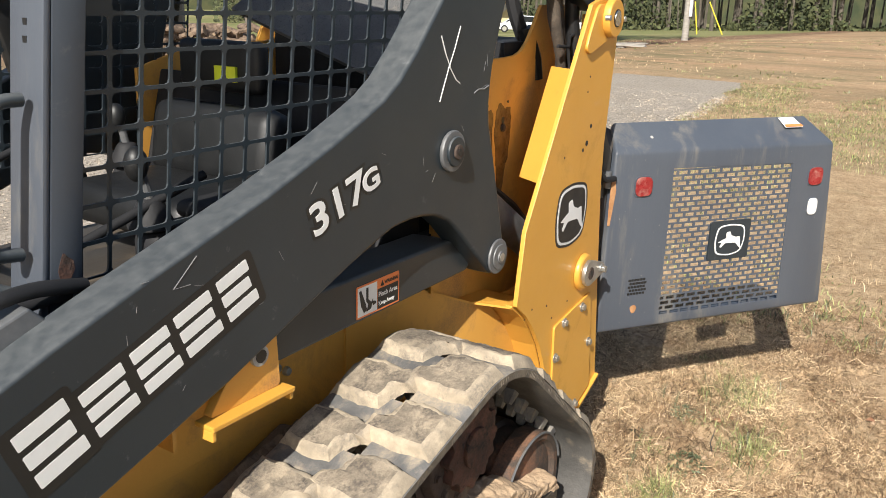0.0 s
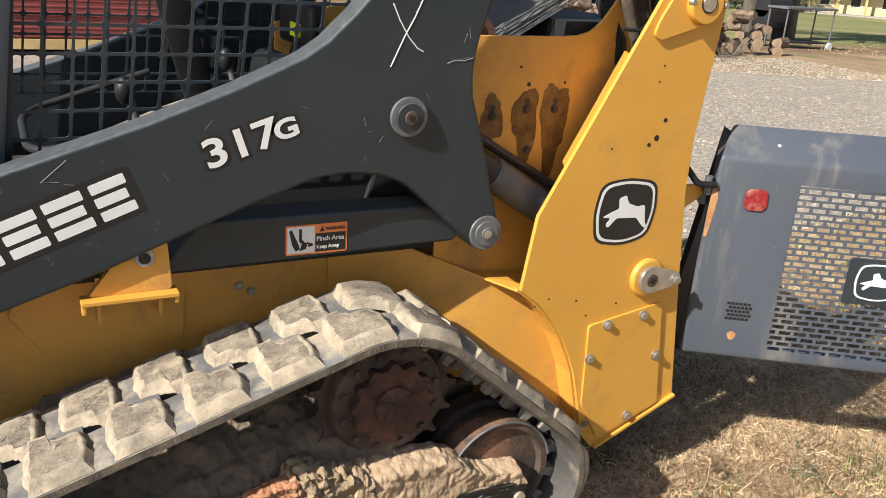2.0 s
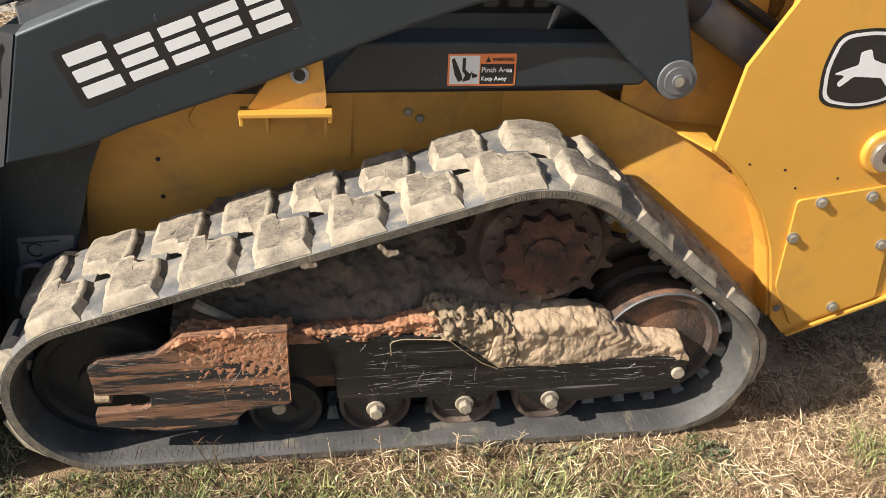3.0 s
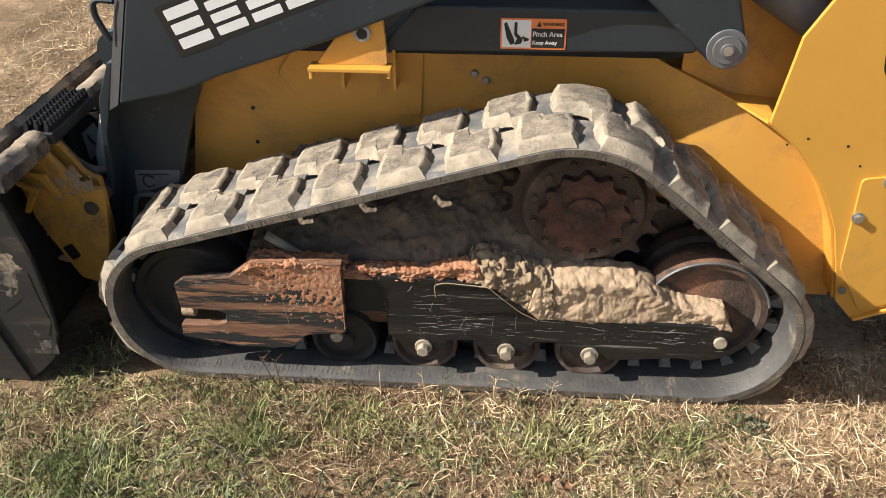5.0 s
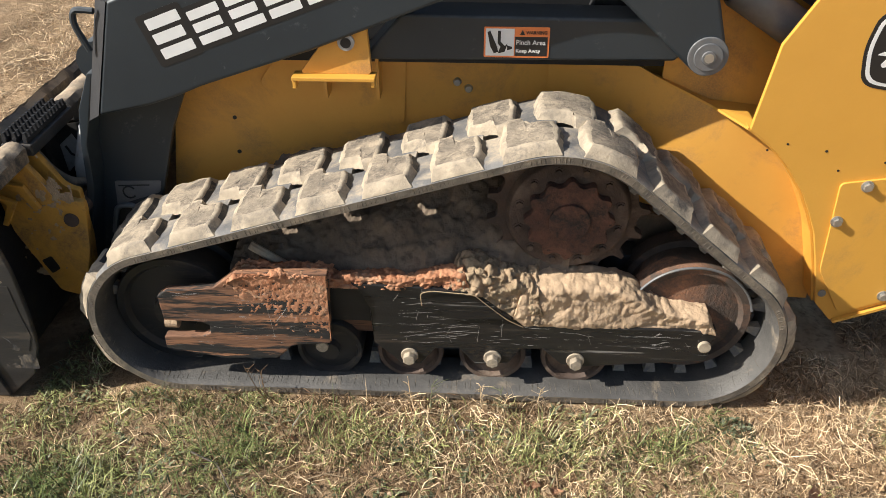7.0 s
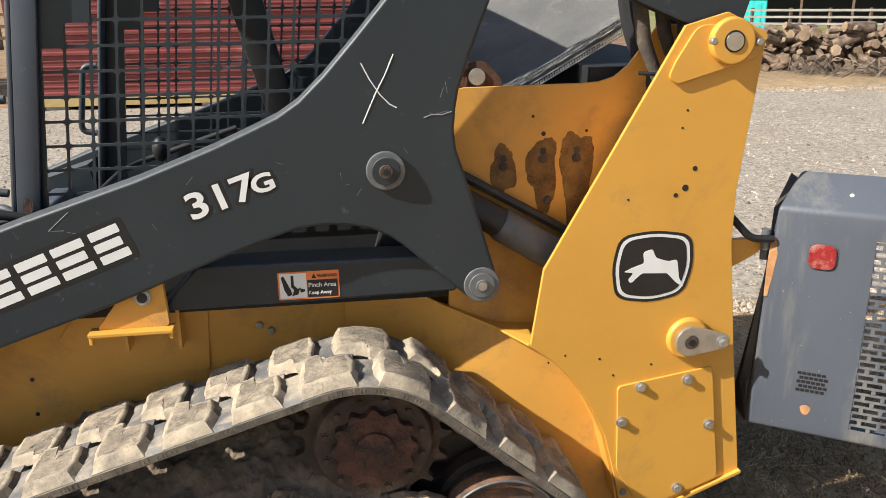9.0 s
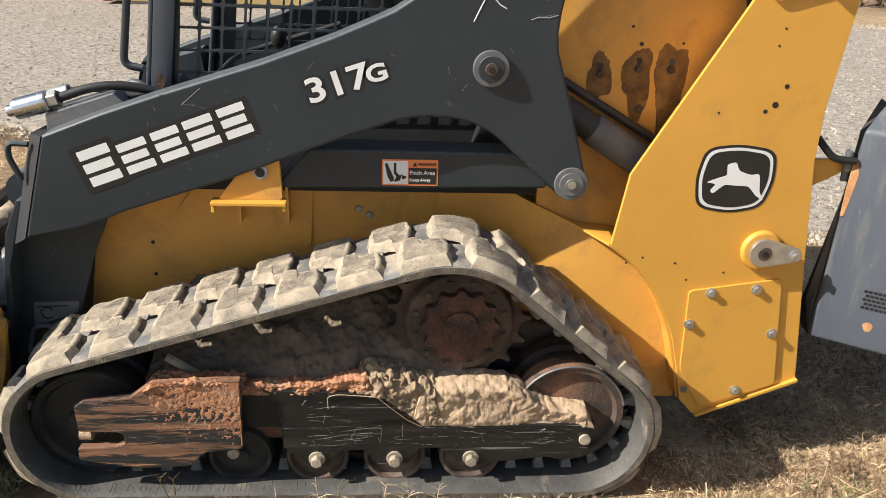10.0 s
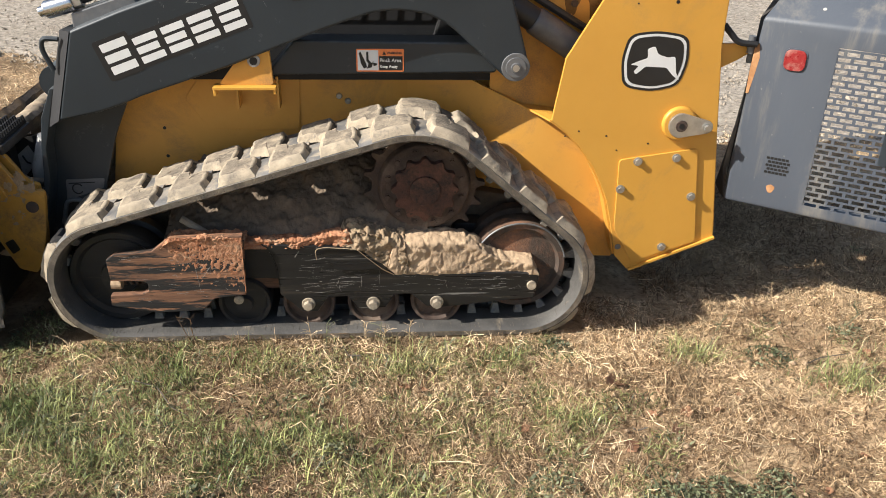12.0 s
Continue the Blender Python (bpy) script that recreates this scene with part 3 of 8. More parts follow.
def build_belt(y0, parent):
    """A rubber belt with its drive holes, and the tread lugs on it."""
    n = PITCH_N * 12
    rows = [0.0, 0.012, 0.05, 0.138, 0.182, 0.27, 0.308, 0.320]
    drop = [0.007, 0.0, 0.0, 0.0, 0.0, 0.0, 0.0, 0.007]
    bm = bmesh.new()
    outer = [[bm.verts.new(belt_at(i * LENGTH / n, BELT - drop[j]) + Vector((0, y0 + r, 0))) for j, r in enumerate(rows)] for i in range(n)]
    inner = [[bm.verts.new(belt_at(i * LENGTH / n, drop[j]) + Vector((0, y0 + r, 0))) for j, r in enumerate(rows)] for i in range(n)]
    hole = lambda i, j: j == 3 and i % 12 in (7, 8, 9, 10)
    for i in range(n):
        k = (i + 1) % n
        for j in range(len(rows) - 1):
            if hole(i, j):
                bm.faces.new((outer[i][j], outer[k][j], inner[k][j], inner[i][j]))
                bm.faces.new((outer[i][j + 1], inner[i][j + 1], inner[k][j + 1], outer[k][j + 1]))
                if not hole((i - 1) % n, j):
                    bm.faces.new((outer[i][j], inner[i][j], inner[i][j + 1], outer[i][j + 1]))
                if not hole(k, j):
                    bm.faces.new((outer[k][j], outer[k][j + 1], inner[k][j + 1], inner[k][j]))
                continue
            bm.faces.new((outer[i][j], outer[i][j + 1], outer[k][j + 1], outer[k][j]))
            bm.faces.new((inner[i][j], inner[k][j], inner[k][j + 1], inner[i][j + 1])).material_index = 1
        bm.faces.new((outer[i][0], outer[k][0], inner[k][0], inner[i][0])).material_index = 2
        bm.faces.new((outer[i][-1], inner[i][-1], inner[k][-1], outer[k][-1]))
    belt = part("rubber_track", bm, [RUBBER, RUBBERIN, RUBBEREDGE], parent, "dusty black rubber track caked with tan mud", smooth=True)
    # fine ribs on the outer edge
    bm = bmesh.new()
    r3 = random.Random(9)
    u = 0.0
    while u < LENGTH:
        for k in range(r3.choice((2, 3, 4, 5))):
            c = u + k * 0.010 + r3.uniform(-0.002, 0.002)
            h0, h1 = r3.uniform(0.003, 0.006), BELT - r3.uniform(0.009, 0.013)
            vs = [bm.verts.new(belt_at(c + a, h) + Vector((0, y0 - e, 0))) for h in (h0 + 0.006, h1) for a, e in ((-0.0012, -0.001), (0.0, 0.0009), (0.0012, -0.001))]
            bm.faces.new((vs[0], vs[1], vs[4], vs[3]))
            bm.faces.new((vs[1], vs[2], vs[5], vs[4]))
        u += r3.uniform(0.04, 0.07)
    part("edge_ribs", bm, RUBBEREDGE, belt)["kind"] = "stuff"
    bm = bmesh.new()
    u = 0.0
    while u < LENGTH:
        ya, yb, lean = r3.uniform(0.010, 0.014), r3.uniform(0.022, 0.062), r3.gauss(0, 0.002)
        if belt_at(u).z > 0.16:
            u += 0.05
            continue
        vs = [bm.verts.new(belt_at(u + a + k, e) + Vector((0, y0 + yy, 0))) for yy, k in ((ya, 0.0), (yb, lean)) for a, e in ((-0.0011, 0.002), (0.0, -0.0008), (0.0011, 0.002))]
        bm.faces.new((vs[0], vs[1], vs[4], vs[3]))
        bm.faces.new((vs[1], vs[2], vs[5], vs[4]))
        bm.faces.new((vs[0], vs[2], vs[1]))
        u += r3.choice((0.011, 0.014, 0.014, 0.022, 0.035))
    part("margin_ribs", bm, RUBBEREDGE, belt)["kind"] = "stuff"
    rng = random.Random(4)
    for k in range(PITCH_N):
        for row in (0, 1):
            lug(y0, k * PITCH + (0.062 if row else 0.148), row, belt, rng)
    # drive teeth on the inside
    for k in range(PITCH_N * 2):
        u = k * PITCH / 2
        for yy in (0.118, 0.176):
            b = bmesh.new()
            vs = [belt_at(u + du, off) + Vector((0, y0 + yy + dy, 0)) for off, w, e in ((0.001, 0.016, 0.014), (-0.036, 0.009, 0.008)) for du, dy in ((-w, -e), (w, -e), (w, e), (-w, e))]
            q = [b.verts.new(p) for p in vs]
            for fc in ((0, 1, 5, 4), (1, 2, 6, 5), (2, 3, 7, 6), (3, 0, 4, 7), (4, 5, 6, 7), (3, 2, 1, 0)):
                b.faces.new([q[i] for i in fc])
            part("drive_tooth", b, RUBBER, belt)
    return belt


def lug(y0, u, row, belt, rng):
    """One worn tread block: rounded top, sloping sides, a ramp down to the belt's edge and a tongue that reaches across the middle."""
    w = 0.113 + rng.uniform(-0.004, 0.004)
    j = lambda: rng.uniform(-0.004, 0.004)
    out = [(0.004, 0.016), (w * 0.5, 0.012), (w - 0.006, 0.016), (w, 0.05), (w + 0.002, 0.09), (w - 0.004, 0.132), (w * 0.55, 0.138), (w * 0.42, 0.150), (w * 0.38, 0.172), (w * 0.06, 0.174), (0.0, 0.13), (-0.004, 0.07)]
    out = [q for p, s in zip(out, out[1:] + out[:1]) for q in (p, ((p[0] * 2 + s[0]) / 3 + j() * 0.5, (p[1] * 2 + s[1]) / 3 + j() * 0.5), ((p[0] + s[0] * 2) / 3 + j() * 0.5, (p[1] + s[1] * 2) / 3 + j() * 0.5))]
    if row:
        out = [(w - a, 0.320 - b) for a, b in out]
    cu = sum(a for a, b in out) / len(out)
    cy = sum(b for a, b in out) / len(out)
    b = bmesh.new()
    rings = []
    seed = Vector((u * 7, row * 3.1, y0))
    for off, shrink in ((BELT - 0.004, 0.012), (BELT + LUG * 0.22, 0.006), (BELT + LUG * 0.6, 0.001), (BELT + LUG * 0.86, -0.002), (BELT + LUG * 0.98, -0.006), (BELT + LUG * 1.01, -0.014), (BELT + LUG * 1.02, -0.034)):
        ring = []
        for a, y in out:
            d = Vector((a - cu, y - cy))
            grow = shrink * (1.5 if (y < 0.03 or y > 0.29) and shrink > 0 else 1.0)
            q = d * max(0.25, 1 + grow / max(d.length, 0.02))
            yy = min(max(cy + q.y, 0.0015), 0.3185)
            wear = 0.0040 * noise.noise(Vector((a * 38, yy * 38, 0)) + seed) + 0.0026 * noise.noise(Vector((a * 110, yy * 110, 3)) + seed)
            p = belt_at(u + cu + q.x + wear * 0.6, off + (wear if off > BELT + 0.008 else 0))
            ring.append(b.verts.new(p + Vector((0, y0 + yy, 0))))
        rings.append(ring)
    n = len(out)
    for k, (lo, hi) in enumerate(zip(rings, rings[1:])):
        for i in range(n):
            fc = b.faces.new((lo[i], lo[(i + 1) % n], hi[(i + 1) % n], hi[i]))
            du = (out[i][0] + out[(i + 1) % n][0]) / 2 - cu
            # flank facing away from the sun is darkened: its shade is painted on
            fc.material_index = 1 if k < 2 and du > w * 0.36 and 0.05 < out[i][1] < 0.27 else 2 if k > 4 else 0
    mid = b.verts.new(sum((v.co for v in rings[-1]), Vector()) / n + (belt_at(u + cu, 0.003) - belt_at(u + cu, 0)) * rng.uniform(-0.8, 0.6))
    for i in range(n):
        b.faces.new((rings[-1][i], rings[-1][(i + 1) % n], mid)).material_index = 2
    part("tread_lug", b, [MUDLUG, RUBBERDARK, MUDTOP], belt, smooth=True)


build_belt(-0.04, loader)
build_belt(2 * YC - 0.28, loader)


def wheel(name, cx, cz, r, y0, y1, parent, material, hub=0.3, label="", groove=True):
    """A round roller or idler: rim, dished face and hub, turned as one."""
    prof = [(r * 0.10, y0 - 0.012), (r * hub, y0 - 0.012), (r * hub * 1.1, y0 + 0.008), (r * 0.80, y0 + 0.014), (r * 0.86, y0), (r * 0.97, y0), (r, y0 + 0.008)]
    prof += [(r, (y0 + y1) / 2 - 0.03), (r * 0.9, (y0 + y1) / 2 - 0.025), (r * 0.9, (y0 + y1) / 2 + 0.025), (r, (y0 + y1) / 2 + 0.03)] if groove else []
    prof += [(r, y1 - 0.008), (r * 0.95, y1), (r * 0.1, y1)]
    bm = bmesh.new()
    n = 40
    rings = [[bm.verts.new((cx + rr * math.cos(2 * math.pi * k / n), yy, cz + rr * math.sin(2 * math.pi * k / n))) for k in range(n)] for rr, yy in prof]
    for a, b in zip(rings, rings[1:]):
        for k in range(n):
            bm.faces.new((a[k], a[(k + 1) % n], b[(k + 1) % n], b[k]))
    bm.faces.new(rings[0])
    bm.faces.new(rings[-1][::-1])
    return part(name, bm, material, parent, label, smooth=True)


for x in (-0.215, 0.0, 0.216, 0.43):
    wheel("track_roller", x, 0.122, 0.088, 0.022, 0.24, loader, BLACK if x < -0.1 else RUSTDARK, label="worn steel track roller")
wheel("front_idler", -0.618, 0.214, 0.165, 0.05, 0.21, loader, BLACK, 0.35, "dark steel front idler")
wheel("rear_idler", 0.712, 0.238, 0.160, 0.05, 0.23, loader, CLAYIRON, 0.25, "dark steel rear idler stained with red clay")

bm = tube([(0.712 + 0.157 * math.cos(a), 0.047, 0.238 + 0.157 * math.sin(a)) for a in np.linspace(0.2, 3.3, 40)], 0.0035, 6)
part("worn_rim", bm, DULLSTEEL, loader, "bare worn rim of the rear idler", smooth=True)


HUB = (0.389, 0.516)


def sprocket():
    bm = bmesh.new()
    n = 17
    prof = []
    for k in range(n):
        for da, r in ((-0.30, 0.172), (-0.16, 0.178), (-0.07, 0.200), (0.07, 0.200), (0.16, 0.178), (0.30, 0.172)):
            a = 2 * math.pi * (k + da) / n
            prof.append((HUB[0] + r * math.cos(a), HUB[1] + r * math.sin(a)))
    prism(prof, 0.105, 0.135, 0, bm=bm)
    s = part("drive_sprocket", bm, RUSTDARK, loader, "rusty toothed drive sprocket")
    h = rod((HUB[0], 0.105, HUB[1]), (HUB[0], 0.075, HUB[1]), 0.155, 0.145, n=36, bevel=0.006)
    hub = part("hub", h, RUSTDARK, s, "rusty hub plate", smooth=True)
    lobes = []
    for k in range(120):
        a = 2 * math.pi * k / 120
        lobes.append((HUB[0] + (0.100 + 0.010 * max(-0.6, math.cos(a * 12))) * math.cos(a), HUB[1] + (0.100 + 0.010 * max(-0.6, math.cos(a * 12))) * math.sin(a)))
    part("motor_flange", prism(lobes, 0.050, 0.078, 0.004), RUST, s, "rust-red scalloped drive motor flange", smooth=True)
    part("motor_cap", rod((HUB[0], 0.052, HUB[1]), (HUB[0], 0.040, HUB[1]), 0.05, n=28, bevel=0.004), RUST, s, smooth=True)
    for k in range(12):
        a = 2 * math.pi * (k + 0.5) / 12
        bolt(0.076, HUB[0] + 0.125 * math.cos(a), HUB[1] + 0.125 * math.sin(a), 0.009, 0.010, s, material=RUSTDARK)


sprocket()


def track_frame():
    """The long side frame with its scalloped lower edge, the tensioner guard in front and the axle beams."""
    low = [(-0.092, 0.166), (-0.048, 0.126), (-0.022, 0.098), (0.030, 0.098), (0.066, 0.152), (0.130, 0.154), (0.172, 0.103), (0.258, 0.110), (0.288, 0.158), (0.345, 0.160), (0.395, 0.112), (0.450, 0.106), (0.762, 0.140)]
    poly = [*low, (0.772, 0.20), (0.776, 0.238), (0.292, 0.237), (0.20, 0.32), (0.18, 0.343), (-0.145, 0.352), (-0.118, 0.325), (-0.098, 0.27)]
    fr = part("track_frame", prism(poly, 0.0, 0.035, 0.005), SCUFFED, loader, "scratched black track frame plate", smooth=True)
    part("recessed_web", prism([(-0.25, 0.17), (-0.08, 0.165), (-0.08, 0.345), (-0.25, 0.352)], 0.045, 0.075, 0.004), SCRAPED, fr, "clay-stained set-back web of the track frame", smooth=True)
    top = part("frame_top", prism([(-0.25, 0.330), (0.20, 0.325), (0.30, 0.232), (0.77, 0.228), (0.77, 0.21), (-0.25, 0.21)], 0.036, 0.24, 0.0), BLACK, fr)
    guard = [(-0.629, 0.315), (-0.603, 0.334), (-0.481, 0.346), (-0.420, 0.395), (-0.193, 0.398), (-0.199, 0.182), (-0.300, 0.170), (-0.342, 0.126), (-0.485, 0.120), (-0.634, 0.149),
             (-0.633, 0.187), (-0.530, 0.192), (-0.510, 0.203), (-0.507, 0.226), (-0.525, 0.237), (-0.624, 0.240)]
    g = part("tensioner_guard", prism(guard, -0.028, 0.0, 0.004), SCRAPED, loader, "rust-streaked scraped steel tensioner guard", smooth=True)
    spring = bmesh.new()
    pts = [(-0.63 + 0.0016 * k, 0.045 + 0.02 * math.cos(k * 0.5), 0.213 + 0.02 * math.sin(k * 0.5)) for k in range(90)]
    tube(pts, 0.005, 6, bm=spring)
    part("spring", spring, RUSTDARK, g, "rusty tensioner coil spring")
    part("axle_stub", rod((-0.632, 0.005, 0.214), (-0.60, 0.005, 0.214), 0.018, n=14), MUD, g)
    part("panel", prism(rounded([(0.030, 0.344), (0.165, 0.342), (0.262, 0.262), (0.10, 0.258)], 0.01), -0.008, 0.0, 0.002), SCUFFED, fr, "raised black name panel with scratches", smooth=True)
    for x, z in ((0.0, 0.130), (0.216, 0.130), (0.430, 0.130)):
        bm = rod((x, 0.001, z), (x, -0.006, z), 0.023, n=18, bevel=0.002)
        rod((x, -0.006, z), (x, -0.026, z), 0.017, n=6, bevel=0.003, bm=bm)
        part("roller_bolt", bm, MUDLUG, fr, "mud-coated roller bolt", smooth=True)
    for x, z, r in ((0.75, 0.190, 0.014), (-0.228, 0.152, 0.014)):
        bm = rod((x, 0.002, z), (x, -0.010, z), r * 1.2, n=12, bevel=0.003)
        part("frame_bolt", bm, MUDLUG, fr, smooth=True)
    part("scraper_bar", tube([(-0.40, 0.06, 0.42), (-0.30, 0.06, 0.35)], 0.012, 8), MUDLUG, fr)
    r2 = random.Random(31)

    def scratched(name, y, count, x0, x1, z0, z1, inside, material, parent, slope, steep):
        bm = bmesh.new()
        for k in range(count):
            x, z = r2.uniform(x0, x1), r2.uniform(z0, z1)
            an, d = (r2.gauss(slope, 0.10) if k % steep else r2.uniform(0.6, 2.2)), r2.choice((0.01, 0.02, 0.03, 0.05, 0.09)) * r2.uniform(0.6, 1.3)
            e = (x + d * math.cos(an), z + d * math.sin(an))
            if inside(x, z) and inside(*e):
                tube([(x, y, z), ((x + e[0]) / 2, y - 0.0002, (z + e[1]) / 2 + r2.gauss(0, 0.001)), (e[0], y, e[1])], r2.uniform(0.00012, 0.00045), 3, bm=bm)
        part(name, bm, material, parent)["kind"] = "stuff"

    plate = lambda x, z: -0.06 < x < 0.765 and 0.172 < z < float(np.interp(x, [0.17, 0.30, 0.78], [0.335, 0.232, 0.232]))
    shield = lambda x, z: -0.62 < x < -0.205 and 0.175 - max(0.0, -0.32 - x) * 0.2 < z < 0.34 and not (x < -0.50 and 0.18 < z < 0.245)
    scratched("scratches", 0.0, 330, -0.06, 0.76, 0.12, 0.335, plate, BARESCRATCH, fr, 0.02, 6)
    scratched("scratches", -0.028, 110, -0.62, -0.22, 0.13, 0.34, shield, BLACK, g, -0.03, 9)
    scratched("scratches", -0.028, 60, -0.62, -0.22, 0.13, 0.34, shield, BARESCRATCH, g, -0.03, 5)
    part("dry_root", tube([(0.035, -0.012, 0.30), (0.032, -0.013, 0.338), (0.06, -0.013, 0.346), (0.165, -0.013, 0.338), (0.20, -0.012, 0.305), (0.25, -0.012, 0.262), (0.29, -0.008, 0.238)], 0.0013, 6, round_corner=0.01), STRAW, fr, "pale dry root caught on the frame")
    for x in (-0.35, 0.55):
        part("axle_beam", box((x - 0.05, 0.2, 0.22), (x + 0.05, 0.40, 0.33), 0.01), BLACK, fr, smooth=True)


track_frame()


def crust(name, x0, x1, y0, y1, base, top, material, label, seed, rough=0.016, lump=30.0, crumbly=0.6, step=0.004):
    """A heap of dried mud: front face, rounded crest and back, pushed in and out by noise at three scales."""
    n, m = int((x1 - x0) / step), 44
    verts, faces = [], []
    for i in range(n + 1):
        x = x0 + (x1 - x0) * i / n
        b, t = float(np.interp(x, *base)), float(np.interp(x, *top))
        t = b + (t - b) * min(1.0, (x - x0) / 0.025 + 0.12, (x1 - x) / 0.025 + 0.12)
        h = t - b
        for j in range(m + 1):
            u = j / m
            if u < 0.45:
                p, nn = Vector((x, y0, b + h * u / 0.45 * 0.86)), Vector((0, -1, 0.25))
            else:
                k = (u - 0.45) / 0.55
                p, nn = Vector((x, y0 + (y1 - y0) * k, b + h * (0.86 + 0.14 * math.sin(min(1.0, k * 2.2) * math.pi / 2)) * (1 - 0.35 * max(0.0, k - 0.6) / 0.4))), Vector((0, -0.5 * (1 - k), 1))
            w = 0.25 if u < 0.03 else 1.0
            s = Vector((p.x, p.y + 0.15 * p.x, p.z * 1.3))
            f1, f2 = noise.voronoi(s * lump * 0.9 + Vector((seed, 0, 0)) + noise.noise_vector(p * lump) * 0.35)[0][:2]
            g1, g2 = noise.voronoi(p * lump * 2.6 + Vector((0, seed, 0)))[0][:2]
            d = rough * (1.1 * noise.noise(s * lump * 0.45 + Vector((seed, 0, 0))) + crumbly * (3.4 * min(f2 - f1, 0.17) - 0.3 + 0.9 * min(g2 - g1, 0.16)) + 0.40 * noise.fractal(p * lump * 2.1, 0.7, 2.1, 5))
            o = noise.noise_vector(p * lump * 2 + Vector((seed, 3, 1))) * rough * 0.22
            verts.append(p + (nn.normalized() * d + o) * w)
    for i in range(n):
        for j in range(m):
            a = i * (m + 1) + j
            faces.append((a, a + m + 1, a + m + 2, a + 1))
    return tagged(raw(name, verts, faces, material, smooth=True), label, "mud", kind="stuff")


crust("mud_heap", 0.265, 0.772, 0.002, 0.15, ([0.26, 0.30, 0.78], [0.250, 0.230, 0.224]), ([0.26, 0.34, 0.52, 0.56, 0.62, 0.68, 0.78], [0.365, 0.366, 0.366, 0.345, 0.300, 0.285, 0.272]), MUD, "slab of dried tan mud lying on the track frame", 3, 0.011, 15.0, 0.55, 0.0030)
crust("mud_clods", 0.10, 0.345, 0.000, 0.13, ([0.10, 0.19, 0.29, 0.35], [0.335, 0.318, 0.242, 0.235]), ([0.10, 0.16, 0.2, 0.26, 0.35], [0.385, 0.408, 0.402, 0.385, 0.350]), MUDDARK, "crumbly brown clods of mud lying on the track frame", 15, 0.020, 24.0, 0.9, 0.0030)
crust("clay_crust", -0.455, -0.185, -0.026, 0.035, ([-0.455, -0.42, -0.2], [0.350, 0.382, 0.384]), ([-0.455, -0.40, -0.3, -0.185], [0.362, 0.388, 0.394, 0.388]), MUDRED, "crust of reddish clay on the tensioner guard", 8, 0.013, 44.0, 0.9)
crust("clay_heap", -0.24, 0.16, 0.004, 0.06, ([-0.24, 0.16], [0.335, 0.330]), ([-0.24, -0.1, 0.0, 0.10, 0.16], [0.372, 0.364, 0.368, 0.390, 0.382]), MUDRED, "crust of reddish clay lying on the track frame", 21, 0.012, 40.0, 0.8)


def smear(name, x0, x1, z0, z1, y, cover, material, label, seed, thick=0.010, scale=22.0, step=0.004):
    """Mud stuck to an upright plate: a rough skin that stands proud only where cover(x, z) and noise bring it out."""
    nx, nz = int((x1 - x0) / step), int((z1 - z0) / step)
    verts, faces = [], []
    for i in range(nx + 1):
        for j in range(nz + 1):
            x, z = x0 + (x1 - x0) * i / nx, z0 + (z1 - z0) * j / nz
            p = Vector((x, 0, z))
            h = noise.fractal(p * scale + Vector((seed, 0, 0)), 0.8, 2.1, 4) * 0.5 + cover(x, z)
            h = min(h, 0.5) + 0.25 * noise.noise(p * scale * 4) * (h > 0)
            verts.append((x, y - max(-0.004, min(1.2, h) * thick), z))
    for i in range(nx):
        for j in range(nz):
            a = i * (nz + 1) + j
            q = (a, a + nz + 1, a + nz + 2, a + 1)
            if min(verts[k][1] for k in q) < y + 0.003:
                faces.append(q)
    return tagged(raw(name, verts, faces, material, smooth=True), label, "mud", kind="stuff")


smear("clay_smear", -0.43, -0.197, 0.19, 0.392, -0.028, lambda x, z: -0.10 + 4.2 * (z - 0.28) + 1.6 * (x + 0.34) - 8 * max(0.0, z - 0.38), MUDRED, "lumps of reddish clay stuck to the tensioner guard", 4, 0.0034, 70.0, 0.0025)



def dirt_bank():
    """Loose dirt heaped on the frame inside the track, rising towards the body."""
    nx, ny = 190, 70
    verts, faces = [], []
    for i in range(nx + 1):
        x = -0.46 + 0.86 * i / nx
        for j in range(ny + 1):
            k = j / ny
            p = Vector((x, 0.035 + 0.30 * k, 0.325 + (0.30 * k ** 0.7) * float(np.interp(x, [-0.46, -0.36, 0.1, 0.4], [0.35, 0.7, 1.0, 0.8])) - 0.04 * max(0.0, x - 0.2)))
            d = 0.020 * noise.fractal(p * 11, 0.6, 2.2, 6) + 0.004 * (0.3 - abs(noise.noise(p * 60)))
            verts.append(p + Vector((0, -0.5, 0.8)) * d)
    for i in range(nx):
        for j in range(ny):
            a = i * (ny + 1) + j
            faces.append((a, a + ny + 1, a + ny + 2, a + 1))
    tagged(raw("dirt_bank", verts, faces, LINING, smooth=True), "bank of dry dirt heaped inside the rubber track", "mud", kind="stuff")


dirt_bank()

# chassis sides
part("lower_body_side", prism([(-0.66, 0.66), (-0.72, 0.30), (-0.55, 0.16), (1.0, 0.16), (1.0, 0.70), (0.82, 0.72), (0.60, 0.82), (-0.66, 0.82)], 0.40, 0.43, 0.003), YEL_DIRTY, loader, "soiled yellow body side panel")
part("inner_body", box((-0.64, 0.43, 0.20), (1.25, 2 * YC - 0.43, 0.80)), BLACK, loader)
part("lower_body_side", prism([(-0.66, 0.66), (-0.72, 0.30), (-0.55, 0.16), (1.0, 0.16), (1.0, 0.82), (-0.66, 0.82)], 2 * YC - 0.43, 2 * YC - 0.40, 0.003), YEL_DIRTY, loader)
